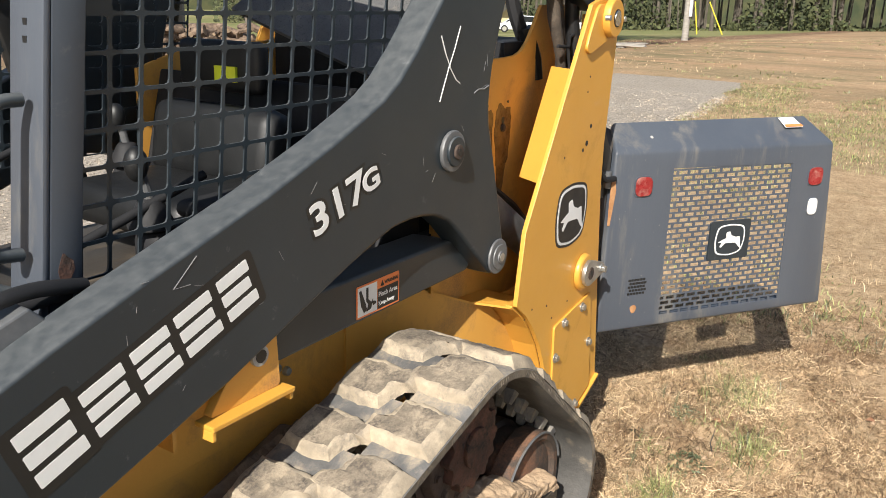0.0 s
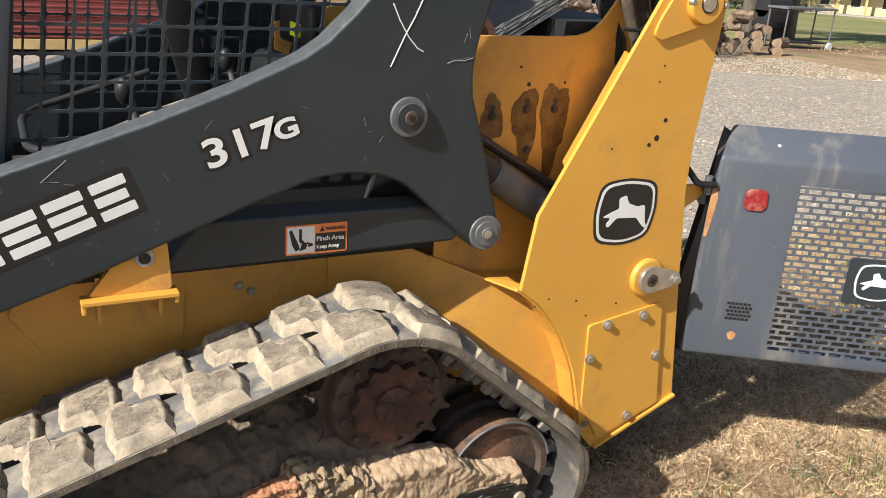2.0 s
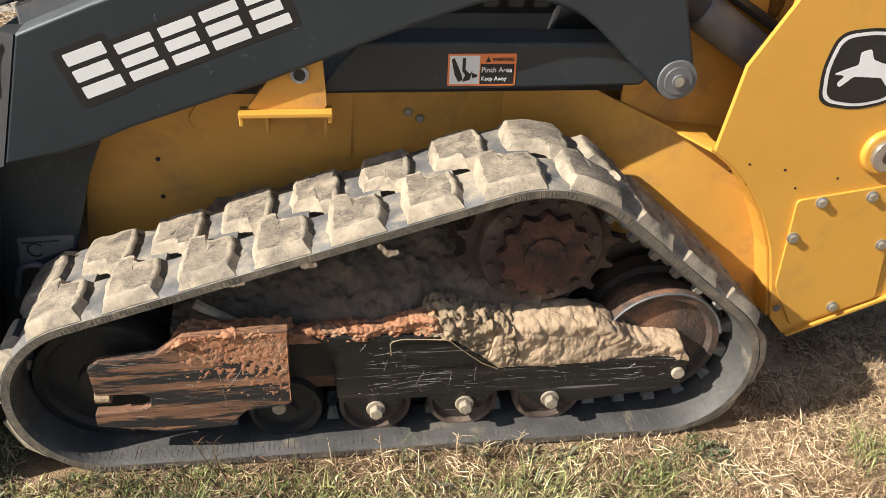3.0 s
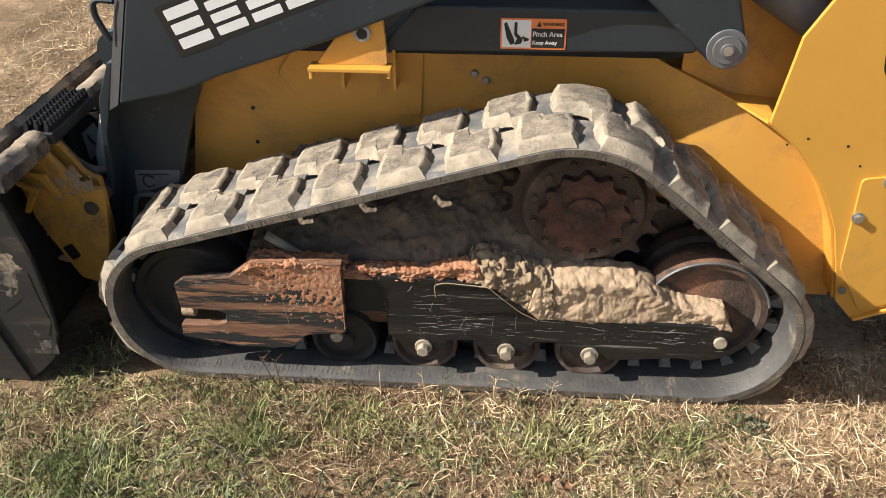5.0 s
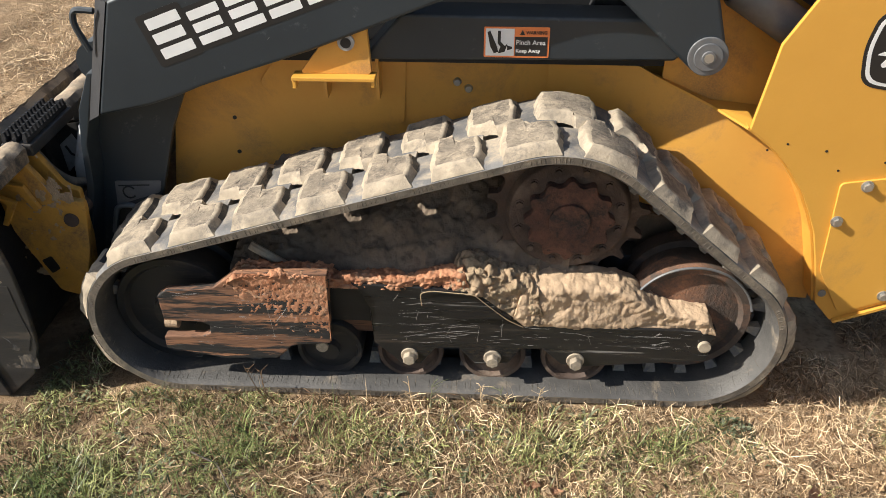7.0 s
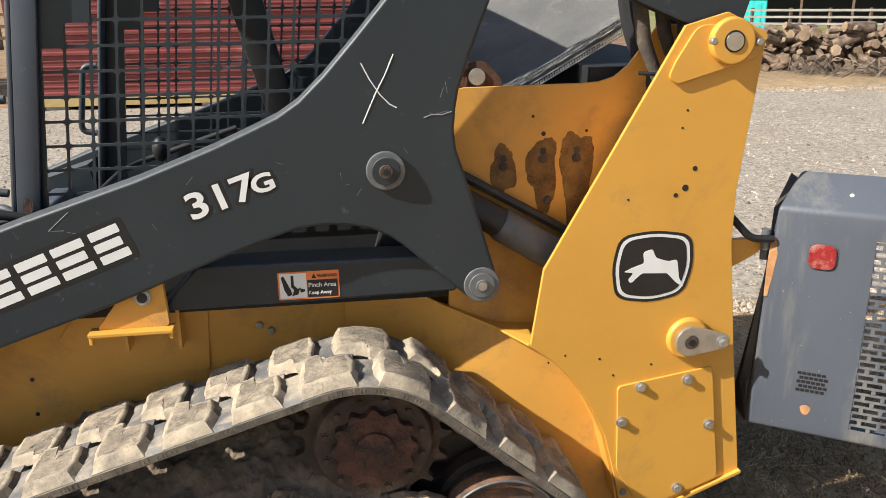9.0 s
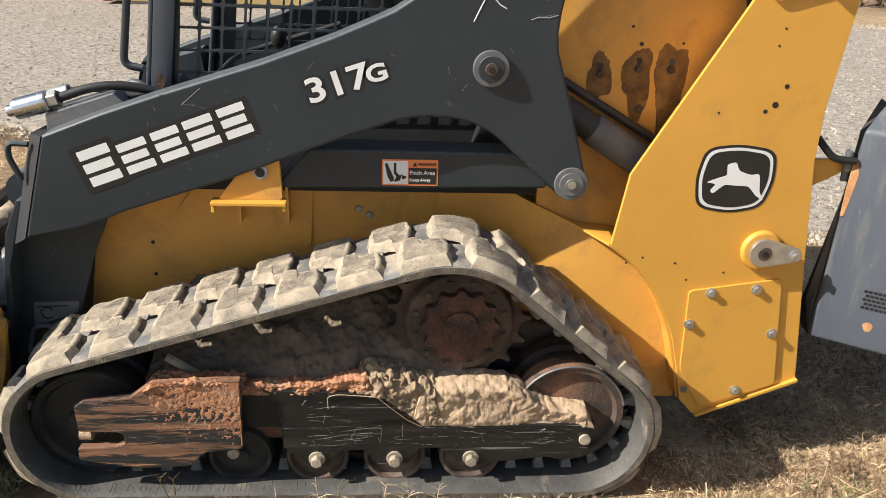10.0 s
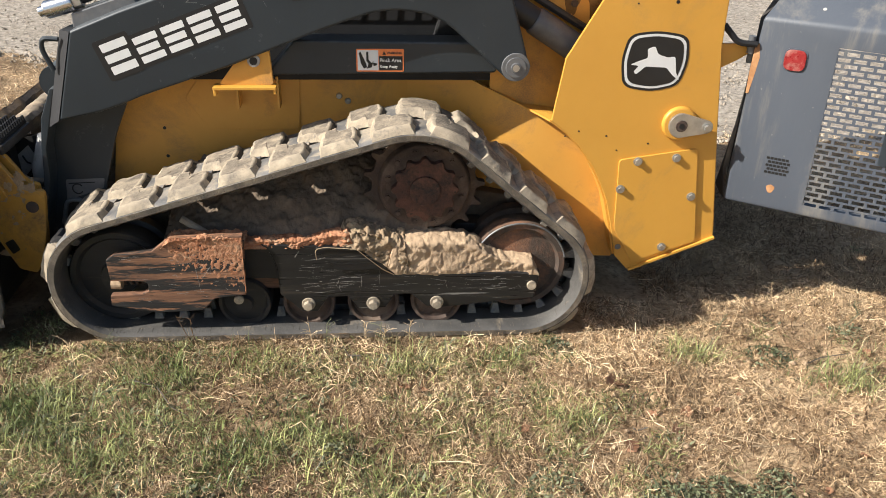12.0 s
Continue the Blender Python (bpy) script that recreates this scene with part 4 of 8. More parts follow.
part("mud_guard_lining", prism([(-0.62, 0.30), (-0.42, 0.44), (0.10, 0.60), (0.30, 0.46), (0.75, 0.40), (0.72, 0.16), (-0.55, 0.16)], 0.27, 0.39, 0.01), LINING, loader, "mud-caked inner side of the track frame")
p = part("reinforcing_plate", prism(rounded([(-0.36, 0.80), (-0.42, 0.72), (-0.345, 0.606), (-0.036, 0.606), (-0.026, 0.80)], 0.015), 0.392, 0.4, 0.0025), YEL_DIRTY, loader, "soiled yellow reinforcing plate", smooth=True)
for x, z in ((0.105, 0.727), (0.135, 0.709)):
    bm = rod((x, 0.4, z), (x, 0.388, z), 0.012, 0.009, n=14, bevel=0.003)
    part("round_bolt", bm, STEEL, loader, smooth=True)
for x, z in ((-0.502, 0.612), (-0.503, 0.509), (0.612, 0.66)):
    part("hole_plug", rod((x, 0.4, z), (x, 0.3985, z), 0.006, n=12), DECALBLACK, loader)
# oblique panel from the body to the rear tower, with its ledge
b = bmesh.new()
line = [(0.34, 0.3995, 0.835), (0.45, 0.388, 0.825), (0.53, 0.364, 0.812), (0.62, 0.328, 0.772), (0.745, 0.300, 0.717), (0.83, 0.285, 0.703), (1.09, 0.270, 0.700)]
rows = [(b.verts.new((x, y, z)), b.verts.new((x, y, 0.16))) for x, y, z in line]
fs = [b.faces.new((a[0], c[0], c[1], a[1])) for a, c in zip(rows, rows[1:])]
thicken(b, geom=fs, thickness=0.006)
part("rear_fender", b, YEL_DIRTY, loader, "yellow fender panel behind the track", smooth=True)
b = bmesh.new()
q = [b.verts.new(c) for c in ((0.60, 0.322, 0.782), (0.745, 0.292, 0.718), (0.815, 0.192, 0.703), (0.90, 0.192, 0.702), (0.90, 0.334, 0.702), (0.745, 0.334, 0.718), (0.60, 0.340, 0.782))]
t = b.faces.new(q)
thicken(b, geom=[t], thickness=0.006)
part("fender_ledge", b, YEL, loader, "bright yellow fender ledge")

# bracket on the body side
br = part("lift_bracket", prism(rounded([(-0.205, 0.895), (-0.16, 0.945), (-0.098, 0.945), (-0.090, 0.822), (-0.262, 0.822)], 0.012), 0.195, 0.215, 0.002), YEL_DIRTY, loader, "yellow triangular bracket with a round eye", smooth=True)
part("shelf", box((-0.278, 0.168, 0.812), (-0.080, 0.215, 0.822), 0.002), YEL, br, "bright yellow narrow shelf")
part("stop_lug", box((-0.277, 0.172, 0.792), (-0.268, 0.20, 0.812), 0.002), YEL, br)
part("stop_lug", box((-0.090, 0.172, 0.797), (-0.081, 0.20, 0.812), 0.002), YEL, br)
for x in (-0.235, -0.10):
    part("rib", prism([(x, 0.812), (x + 0.008, 0.812), (x + 0.008, 0.70), (x, 0.70)], 0.33, 0.392, 0.0), YEL_DIRTY, br)
bm = rod((-0.146, 0.196, 0.901), (-0.146, 0.186, 0.901), 0.020, n=22, bevel=0.002)
eye = part("eye_ring", bm, PALESTEEL, br, smooth=True)
part("eye_bore", rod((-0.146, 0.187, 0.901), (-0.146, 0.1845, 0.901), 0.0125, n=18), DECALBLACK, br)

# upper frame rail under the arm, with the warning label
rail = part("frame_rail", prism([(-0.12, 0.845), (0.62, 0.853), (0.66, 0.90), (0.62, 0.925), (0.53, 0.952), (-0.02, 0.957)], 0.228, 0.34, 0.008, seg=3), GREY, loader, "charcoal upper frame rail", smooth=True)
part("rail_inside", box((-0.55, 0.34, 0.80), (0.68, 0.60, 0.93)), DARK, loader)
lab = part("warning_label", prism(rounded([(0.173, 0.858), (0.325, 0.858), (0.325, 0.931), (0.173, 0.931)], 0.004), 0.2268, 0.228), ORANGE, rail, "orange, white and black pinch warning label")
part("pictogram_field", prism([(0.177, 0.862), (0.2435, 0.862), (0.2435, 0.927), (0.177, 0.927)], 0.2262, 0.2267), WHITE, lab)
part("text_field", prism([(0.2455, 0.862), (0.321, 0.862), (0.321, 0.908), (0.2455, 0.908)], 0.2262, 0.2267), DECALBLACK, lab)
words("WARNING", 0.0112, side(0.2705, 0.226, 0.9145), DECALBLACK, lab, wide=0.90, bold=0.0003)
words("Pinch Area", 0.0165, side(0.2475, 0.2255, 0.8895), WHITE, lab, wide=0.95, bold=0.0002)
words("Keep Away", 0.0130, side(0.2475, 0.2255, 0.8705), WHITE, lab, wide=0.95, bold=0.0002)
tri = part("warning_triangle", prism([(0.256, 0.9125), (0.268, 0.9125), (0.262, 0.9245)], 0.2256, 0.2266), DECALBLACK, lab)
bm = prism([(0.181, 0.918), (0.187, 0.922), (0.204, 0.884), (0.207, 0.872), (0.197, 0.868), (0.188, 0.884)], 0.2254, 0.2261)
prism([(0.205, 0.922), (0.212, 0.922), (0.212, 0.896), (0.222, 0.886), (0.228, 0.892), (0.222, 0.872), (0.206, 0.868), (0.212, 0.884), (0.205, 0.892)], 0.2254, 0.2261, bm=bm)
prism([(0.226, 0.888), (0.239, 0.884), (0.239, 0.879), (0.228, 0.876)], 0.2254, 0.2261, bm=bm)
part("pictogram", bm, DECALBLACK, lab)


# ---- lift arms ----
def arm_outline():
    # above about 1.6 m the outline is unseen, extended to shade the inner upright
    top = [(-0.69, 0.992), (-0.536, 1.053), (-0.40, 1.101), (-0.128, 1.190), (0.05, 1.258), (0.146, 1.300), (0.20, 1.325), (0.25, 1.358), (0.311, 1.416), (0.38, 1.492), (0.448, 1.570), (0.60, 1.75), (0.74, 1.90), (0.92, 1.99), (1.20, 2.00)]
    rear = [(1.22, 1.86), (1.00, 1.85), (0.88, 1.80), (0.79, 1.72), (0.70, 1.575), (0.651, 1.452), (0.625, 1.37), (0.618, 1.331), (0.614, 1.28), (0.619, 1.233), (0.657, 1.117), (0.720, 0.905)]
    pin = arc(0.678, 0.886, 0.046, 15, -130, 8)
    low = [(0.556, 0.935), (0.484, 1.000), (0.45, 1.025), (0.412, 1.043), (0.38, 1.052), (0.342, 1.058), (0.30, 1.060), (0.271, 1.058), (0.235, 1.054), (0.201, 1.044), (0.10, 1.010), (-0.013, 0.966), (-0.227, 0.882), (-0.40, 0.824), (-0.50, 0.790), (-0.57, 0.760), (-0.64, 0.737), (-0.77, 0.708)]
    return top + rear + pin + low


def build_arm(y0, y1, near):
    """A welded lift arm: the shaped side plates with the top flange between them."""
    out = arm_outline()
    arm = part("lift_arm", prism(out, y0, y1, 0.009, seg=3), GREY, loader, "charcoal painted lift arm, scuffed along its top edge" if near else "", smooth=True)
    s = -1 if near else 1
    yo, yi = (y0, y1) if near else (y1, y0)
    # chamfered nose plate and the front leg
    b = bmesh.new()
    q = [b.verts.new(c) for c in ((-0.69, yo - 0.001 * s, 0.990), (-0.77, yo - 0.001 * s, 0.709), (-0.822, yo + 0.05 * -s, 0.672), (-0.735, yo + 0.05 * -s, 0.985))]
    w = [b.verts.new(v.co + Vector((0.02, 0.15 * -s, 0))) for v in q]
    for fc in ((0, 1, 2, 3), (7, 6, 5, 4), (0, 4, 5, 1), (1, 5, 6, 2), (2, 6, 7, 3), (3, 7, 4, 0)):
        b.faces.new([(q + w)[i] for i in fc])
    # shade on the nose is put into this plate's near-black colour
    part("nose_plate", b, DARK, arm, "nose plate of the arm, coloured near black for its shade")
    web = sorted((yo + 0.122 * -s, yo + 0.142 * -s))
    leg = [(-0.835, 0.68), (-0.868, 0.58), (-0.878, 0.48), (-0.93, 0.28), (-0.96, 0.15), (-0.80, 0.14), (-0.715, 0.38), (-0.700, 0.43), (-0.64, 0.62), (-0.575, 0.76), (-0.64, 0.80)]
    part("front_leg", prism(leg, web[0], web[1], 0.003), GREY, arm, "black front leg of the arm", smooth=True)
    fl = sorted((yo + 0.050 * -s, yo + 0.225 * -s))
    part("leg_flange", prism([(-0.822, 0.675), (-0.845, 0.60), (-0.852, 0.50), (-0.895, 0.30), (-0.925, 0.15), (-0.947, 0.15), (-0.915, 0.30), (-0.872, 0.50), (-0.862, 0.60), (-0.845, 0.70), (-0.80, 0.80), (-0.785, 0.80)], fl[0], fl[1], 0.004), GREY, arm, "front flange of the leg", smooth=True)
    # filler added behind the nose to keep stray sunlight off the body side
    part("sun_leak_filler", prism([(-0.80, 0.69), (-0.70, 0.975), (-0.50, 1.035), (-0.46, 0.82), (-0.575, 0.765)], *sorted((yi, yo + 0.215 * -s))), GREY, arm)
    return arm


arm = build_arm(ARM_Y, 0.262, True)
far_arm = build_arm(2 * YC - 0.262, 2 * YC - ARM_Y, False)
cross = part("cross_tube", rod((-0.80, 0.3, 0.80), (-0.80, 1.3, 0.80), 0.055, n=24), GREY, loader, "charcoal cross tube between the arms", smooth=True)

# tie-down label and hole low on the front leg
LEG_Y = ARM_Y + 0.122
pad = part("tie_down_label", prism(rounded([(-0.838, 0.385), (-0.830, 0.462), (-0.700, 0.466), (-0.708, 0.430)], 0.006), LEG_Y - 0.002, LEG_Y), DULLSTEEL, arm, "worn grey tie-down label", smooth=True)
bm = tube([(-0.795 + 0.018 * math.cos(a), LEG_Y - 0.003, 0.428 + 0.018 * math.sin(a)) for a in np.linspace(0.6, 5.6, 12)], 0.0025, 6)
tube([(-0.822, LEG_Y - 0.003, 0.448), (-0.735, LEG_Y - 0.003, 0.452)], 0.002, 6, bm=bm)
part("tie_down_symbol", bm, DECALBLACK, pad)
bm = tube([(-0.862, LEG_Y - 0.006, 0.300), (-0.838, LEG_Y - 0.006, 0.386), (-0.785, LEG_Y - 0.006, 0.390), (-0.79, LEG_Y - 0.006, 0.34)], 0.008, 8, round_corner=0.02)
part("grab_frame", bm, DULLSTEEL, arm, "worn steel rim of the tie-down hole", smooth=True)
part("tie_down_hole", prism(rounded([(-0.85, 0.31), (-0.832, 0.380), (-0.79, 0.384), (-0.80, 0.31)], 0.01), LEG_Y - 0.001, LEG_Y), DECALBLACK, arm)

# paint worn to pale metal along the arm's top edge
edge = [(x, z) for x, z in arm_outline() if -0.7 <= x <= 0.46][:11]
re = random.Random(3)
for (x0, z0), (x1, z1) in zip(edge, edge[1:]):
    n = max(1, int(math.hypot(x1 - x0, z1 - z0) / 0.045))
    for k in range(n):
        if re.random() < 0.5:
            a, c = (k + re.uniform(0, 0.2)) / n, (k + re.uniform(0.6, 1.0)) / n
            p, q = (Vector((x0 + (x1 - x0) * t, ARM_Y + 0.0065, z0 + (z1 - z0) * t - 0.0045)) for t in (a, c))
            part("worn_edge", tube([p, (p + q) / 2, q], [0.0004, 0.0013, 0.0004], 6), BARESCRATCH, arm)

# pins on the arm
def pin_head(x, z, r, y, d, parent, dark=False):
    bm = rod((x, y, z), (x, y - d * 0.45, z), r, n=36, bevel=0.004)
    p = part("pin_collar", bm, DULLSTEEL, parent, "grey steel pin collar", smooth=True)
    bm = rod((x, y - d * 0.45, z), (x, y - d * 0.75, z), r * 0.72, n=32, bevel=0.003)
    part("pin_washer", bm, GREY if dark else DULLSTEEL, p, smooth=True)
    bm = rod((x, y - d * 0.7, z), (x, y - d, z), r * 0.36, n=20, bevel=0.003)
    part("pin_end", bm, DULLSTEEL if not dark else RUSTDARK, p, smooth=True)
    part("pin_centre", rod((x, y - d, z), (x, y - d - 0.001, z), r * (0.17 if dark else 0.24), n=12), DECALBLACK if dark else STEEL, p)


pin_head(0.447, 1.190, 0.047, ARM_Y, 0.026, arm, True)
pin_head(0.680, 0.887, 0.046, ARM_Y, 0.018, arm)

# maker's name on the arm: white bar groups on a black backing, not spelt out
base, end = Vector((-0.574, 0.857)), Vector((-0.157, 1.014))
along = (end - base).normalized()
upw = Vector((-along.y, along.x))


def slab(name, u0, u1, v0, v1, depth, material, parent, r=0.0):
    c = [base + along * u + upw * w for u, w in ((u0, v0), (u1, v0), (u1, v1), (u0, v1))]
    poly = [(q.x, q.y) for q in c]
    return part(name, prism(rounded(poly, r) if r else poly, ARM_Y - depth, ARM_Y - 0.0002), material, parent)


backing = slab("name_backing", -0.018, 0.465, -0.012, 0.094, 0.0005, DECALBLACK, arm, 0.01)
slab("name_backing", -0.018, 0.098, -0.016, 0.112, 0.0007, DECALBLACK, arm, 0.01)
for k, (u0, u1, h) in enumerate(((0.0, 0.085, 0.098), (0.102, 0.180, 0.082), (0.196, 0.270, 0.082), (0.284, 0.362, 0.082), (0.378, 0.450, 0.082))):
    t = h * 0.26
    for v0 in (0.0, (h - t) / 2, h - t):
        slab("name_bar", u0, u1 - (0.006 if v0 == (h - t) / 2 else 0.0), v0, v0 + t, 0.0011, WHITE, backing, 0.003)

# model number: black outline under white figures
for text, size, x, z in (("317", 0.086, -0.012, 1.089), ("G", 0.060, 0.137, 1.143)):
    back = words(text, size, side(x, ARM_Y - 0.0004, z, 18.5), DECALBLACK, arm, "number_outline", wide=1.30, bold=0.0072)
    words(text, size, side(x, ARM_Y - 0.0011, z, 18.5), WHITE, back, "model_number", wide=1.30, bold=0.0018)

# chalk cross and scratches
def stroke(pts, r, material, parent, name, y=ARM_Y):
    part(name, tube([(x, y, z) for x, z in pts], r, 6), material, parent)


stroke([(0.473, 1.459), (0.452, 1.412), (0.430, 1.372), (0.408, 1.325), (0.398, 1.303)], 0.0017, CHALK, arm, "chalk_stroke")
stroke([(0.398, 1.441), (0.416, 1.405), (0.440, 1.368), (0.462, 1.345), (0.478, 1.337)], 0.0017, CHALK, arm, "chalk_stroke")
stroke([(-0.283, 1.122), (-0.331, 1.080), (-0.298, 1.079)], 0.0010, SCRATCH, arm, "scratch")
stroke([(0.541, 1.311), (0.56, 1.318), (0.585, 1.317), (0.608, 1.324)], 0.0018, SCRATCH, arm, "scratch")
rng = random.Random(11)
for k in range(26):
    x = rng.uniform(-0.5, 0.6)
    z = np.interp(x, [-0.6, 0.1, 0.6], [0.93, 1.12, 1.25]) + rng.uniform(-0.1, 0.12)
    if 0.1 < x < 0.5 and z < 1.07:
        continue
    a, d = rng.uniform(-0.6, 2.2), rng.uniform(0.008, 0.035)
    stroke([(x, z), (x + d * math.cos(a), z + d * math.sin(a))], 0.0005, SCRATCH, arm, "scratch")

# lift cylinder between the upper pin and the rear boss
part("lift_cylinder", rod((0.43, 0.288, 1.205), (0.93, 0.288, 0.905), 0.040, n=28, bevel=0.004), BLACK, loader, "black hydraulic lift cylinder", smooth=True)
part("cylinder_tube", rod((0.745, 0.288, 1.016), (1.245, 0.288, 0.700), 0.046, n=28, bevel=0.012), DULLSTEEL, loader, "dull grey cylinder barrel end", smooth=True)
part("hydraulic_pipe", tube([(0.62, 0.31, 1.16), (0.80, 0.31, 1.055), (1.0, 0.31, 0.94), (1.1, 0.31, 0.86)], 0.013, 8), BLACK, loader, "black hydraulic pipe", smooth=True)

# sleeved hoses that run up behind the tower
part("hose_sleeve", tube([(1.085, 0.27, 1.60), (1.105, 0.262, 1.47), (1.135, 0.258, 1.40), (1.165, 0.258, 1.33), (1.175, 0.265, 1.28)], [0.020, 0.019, 0.016, 0.014, 0.010], 14), CLOTH, loader, "hydraulic hoses in a dusty brown cloth sleeve", smooth=True)
part("hose_sleeve", tube([(1.145, 0.285, 1.60), (1.165, 0.282, 1.49), (1.20, 0.282, 1.40), (1.20, 0.282, 1.30)], [0.018, 0.018, 0.015, 0.012], 14), CLOTH, loader, smooth=True)
part("hydraulic_hose", tube([(1.20, 0.262, 1.62), (1.215, 0.258, 1.46), (1.235, 0.258, 1.40), (1.245, 0.26, 1.30)], 0.022, 12), BLACK, loader, "black hydraulic hose", smooth=True)
part("hose_tie", tube([(1.085, 0.236, 1.395), (1.135, 0.226, 1.392), (1.19, 0.25, 1.415), (1.225, 0.246, 1.43)], 0.005, 8), DARK, loader)

# ---- rear tower ----
tower_poly = [(0.842, 0.914), (0.811, 0.707), (0.870, 0.662), (0.917, 0.612), (0.969, 0.540), (1.000, 0.480), (1.026, 0.420), (1.052, 0.323), (1.078, 0.205), (1.128, 0.150), (1.428, 0.275), (1.378, 0.660), (1.344, 0.958), (1.343, 1.10), (1.385, 1.490), (1.282, 1.540), (1.176, 1.510)]
tower = part("rear_tower", prism(tower_poly, 0.178, 0.192, 0.002), YEL, loader, "bright yellow rear upright plate", smooth=True)
far_tower = part("rear_tower", prism(tower_poly, 2 * YC - 0.192, 2 * YC - 0.178, 0.002), YEL, loader, smooth=True)


def strip(points, y0, y1, name, material, parent, thick=0.006, label=""):
    """A flange: the line points (x, z) drawn out from y0 to y1."""
    b = bmesh.new()
    rows = [(b.verts.new((x, y0, z)), b.verts.new((x, y1, z))) for x, z in points]
    fs = [b.faces.new((a[0], c[0], c[1], a[1])) for a, c in zip(rows, rows[1:])]
    thicken(b, geom=fs, thickness=thick)
    return part(name, b, material, parent, label)


strip(tower_poly[1:9], 0.1925, 0.31, "curved_flange", YEL, tower)
strip([(1.130, 0.156), (1.428, 0.280)], 0.165, 0.30, "bottom_lip", YEL, tower, 0.008)
b = bmesh.new()
fs = [b.faces.new([b.verts.new(c) for c in ((0.920, 0.1925, 1.035), (1.085, 0.1925, 1.335), (1.133, 0.275, 1.335), (0.968, 0.275, 1.035))])]
thicken(b, geom=fs, thickness=0.008)
part("front_web", b, YEL, tower, "bright yellow web plate behind the front edge")
strip([(1.425, 0.29), (1.376, 0.66), (1.342, 0.958), (1.341, 1.10), (1.381, 1.48)], 0.1925, 0.30, "rear_flange", YEL, tower, 0.008)
inner = part("inner_upright", prism([(0.62, 0.60), (0.62, 1.35), (0.664, 1.360), (0.968, 1.363), (1.02, 1.366), (1.06, 1.378), (1.095, 1.405), (1.130, 1.450), (1.17, 1.505), (1.36, 1.505), (1.36, 0.55), (1.0, 0.40)], 0.335, 0.347, 0.002), YEL_DIRTY, loader, "soiled yellow inner upright with oil stains", smooth=True)
part("inner_upright", prism([(0.45, 0.60), (0.45, 1.30), (0.664, 1.36), (0.968, 1.363), (1.06, 1.378), (1.17, 1.505), (1.36, 1.505), (1.36, 0.55), (1.0, 0.40)], 2 * YC - 0.347, 2 * YC - 0.335, 0.002), YEL_DIRTY, loader)
for x, z, w, h, lo in ((0.767, 1.153, 0.030, 0.05, 0.13), (0.874, 1.169, 0.036, 0.05, 0.24), (0.965, 1.169, 0.040, 0.062, 0.30)):
    pts = []
    for k in range(72):
        a = 2 * math.pi * k / 72
        rr = 1 + 0.13 * math.sin(3 * a + x * 20) + 0.07 * math.sin(5 * a + z * 9) + 0.10 * noise.noise(Vector((4 * math.cos(a), 4 * math.sin(a), x * 9))) + 0.05 * noise.noise(Vector((14 * math.cos(a), 14 * math.sin(a), x * 9)))
        pts.append((x + w * 1.12 * rr * math.cos(a), z + (h * 1.1 * rr * math.sin(a) if math.sin(a) > 0 else lo * rr * math.sin(a) * 0.60)))
    part("oil_stain", prism(pts, 0.3342, 0.335), OIL, inner, "brown oil stain")
    bolt(0.3342, x, z, 0.009, 0.007, inner, material=RUSTDARK)
    part("slot_hole", prism(rounded([(x - 0.008, z + 0.012), (x + 0.008, z + 0.012), (x + 0.008, z + 0.030), (x - 0.008, z + 0.030)], 0.006), 0.3338, 0.3342), DECALBLACK, inner)
bolt(0.3338, 0.888, 1.058, 0.009, 0.008, inner, material=RUSTDARK)
for x, z, r in ((0.874, 1.236, 0.006), (0.845, 1.282, 0.004), (0.99, 1.24, 0.004)):
    part("small_hole", rod((x, 0.335, z), (x, 0.3338, z), r, n=12), DECALBLACK, inner)

for x, z, r in ((1.204, 1.112, 0.0085), (1.226, 1.161, 0.0065), (1.180, 1.094, 0.006), (1.055, 1.088, 0.003), (1.185, 1.265, 0.003), (1.195, 1.308, 0.003), (1.0, 0.655, 0.0035), (1.04, 0.604, 0.003), (1.145, 0.628, 0.003), (0.86, 0.655, 0.003), (0.905, 0.672, 0.003)):
    part("small_hole", rod((x, 0.178, z), (x, 0.1772, z), r, n=14), DECALBLACK, tower)

# bolted cover plate
cover = part("cover_plate", prism(rounded([(1.052, 0.572), (1.318, 0.612), (1.362, 0.262), (1.205, 0.205), (1.140, 0.180), (1.062, 0.315)], 0.014), 0.170, 0.178, 0.002), YEL, tower, "yellow bolted cover plate", smooth=True)
for x, z in ((1.116, 0.567), (1.248, 0.579), (1.067, 0.466), (1.320, 0.436), (1.242, 0.242)):
    bolt(0.170, x, z, 0.0115, 0.012, cover)
bm = rod((1.083, 0.170, 0.245), (1.083, 0.166, 0.245), 0.011, n=16, bevel=0.002)
part("plug", bm, DULLSTEEL, cover, smooth=True)

# boss with its lock lever
bm = rod((1.240, 0.178, 0.700), (1.240, 0.160, 0.700), 0.061, 0.056, n=40, bevel=0.006)
boss = part("pin_boss", bm, YEL, tower, "round yellow pin boss", smooth=True)
lever = [*arc(1.240, 0.699, 0.042, 70, 290, 12), *arc(1.327, 0.694, 0.022, -75, 75, 8)]
part("lock_lever", prism(lever, 0.146, 0.160, 0.003), STEEL, tower, "zinc-plated lock lever", smooth=True)
part("pin_end", rod((1.240, 0.147, 0.699), (1.240, 0.143, 0.699), 0.020, n=24, bevel=0.002), RUSTDARK, boss, smooth=True)
part("pin_centre", rod((1.240, 0.144, 0.699), (1.240, 0.1418, 0.699), 0.009, n=16), DECALBLACK, boss)
bolt(0.146, 1.326, 0.694, 0.012, 0.016, tower)

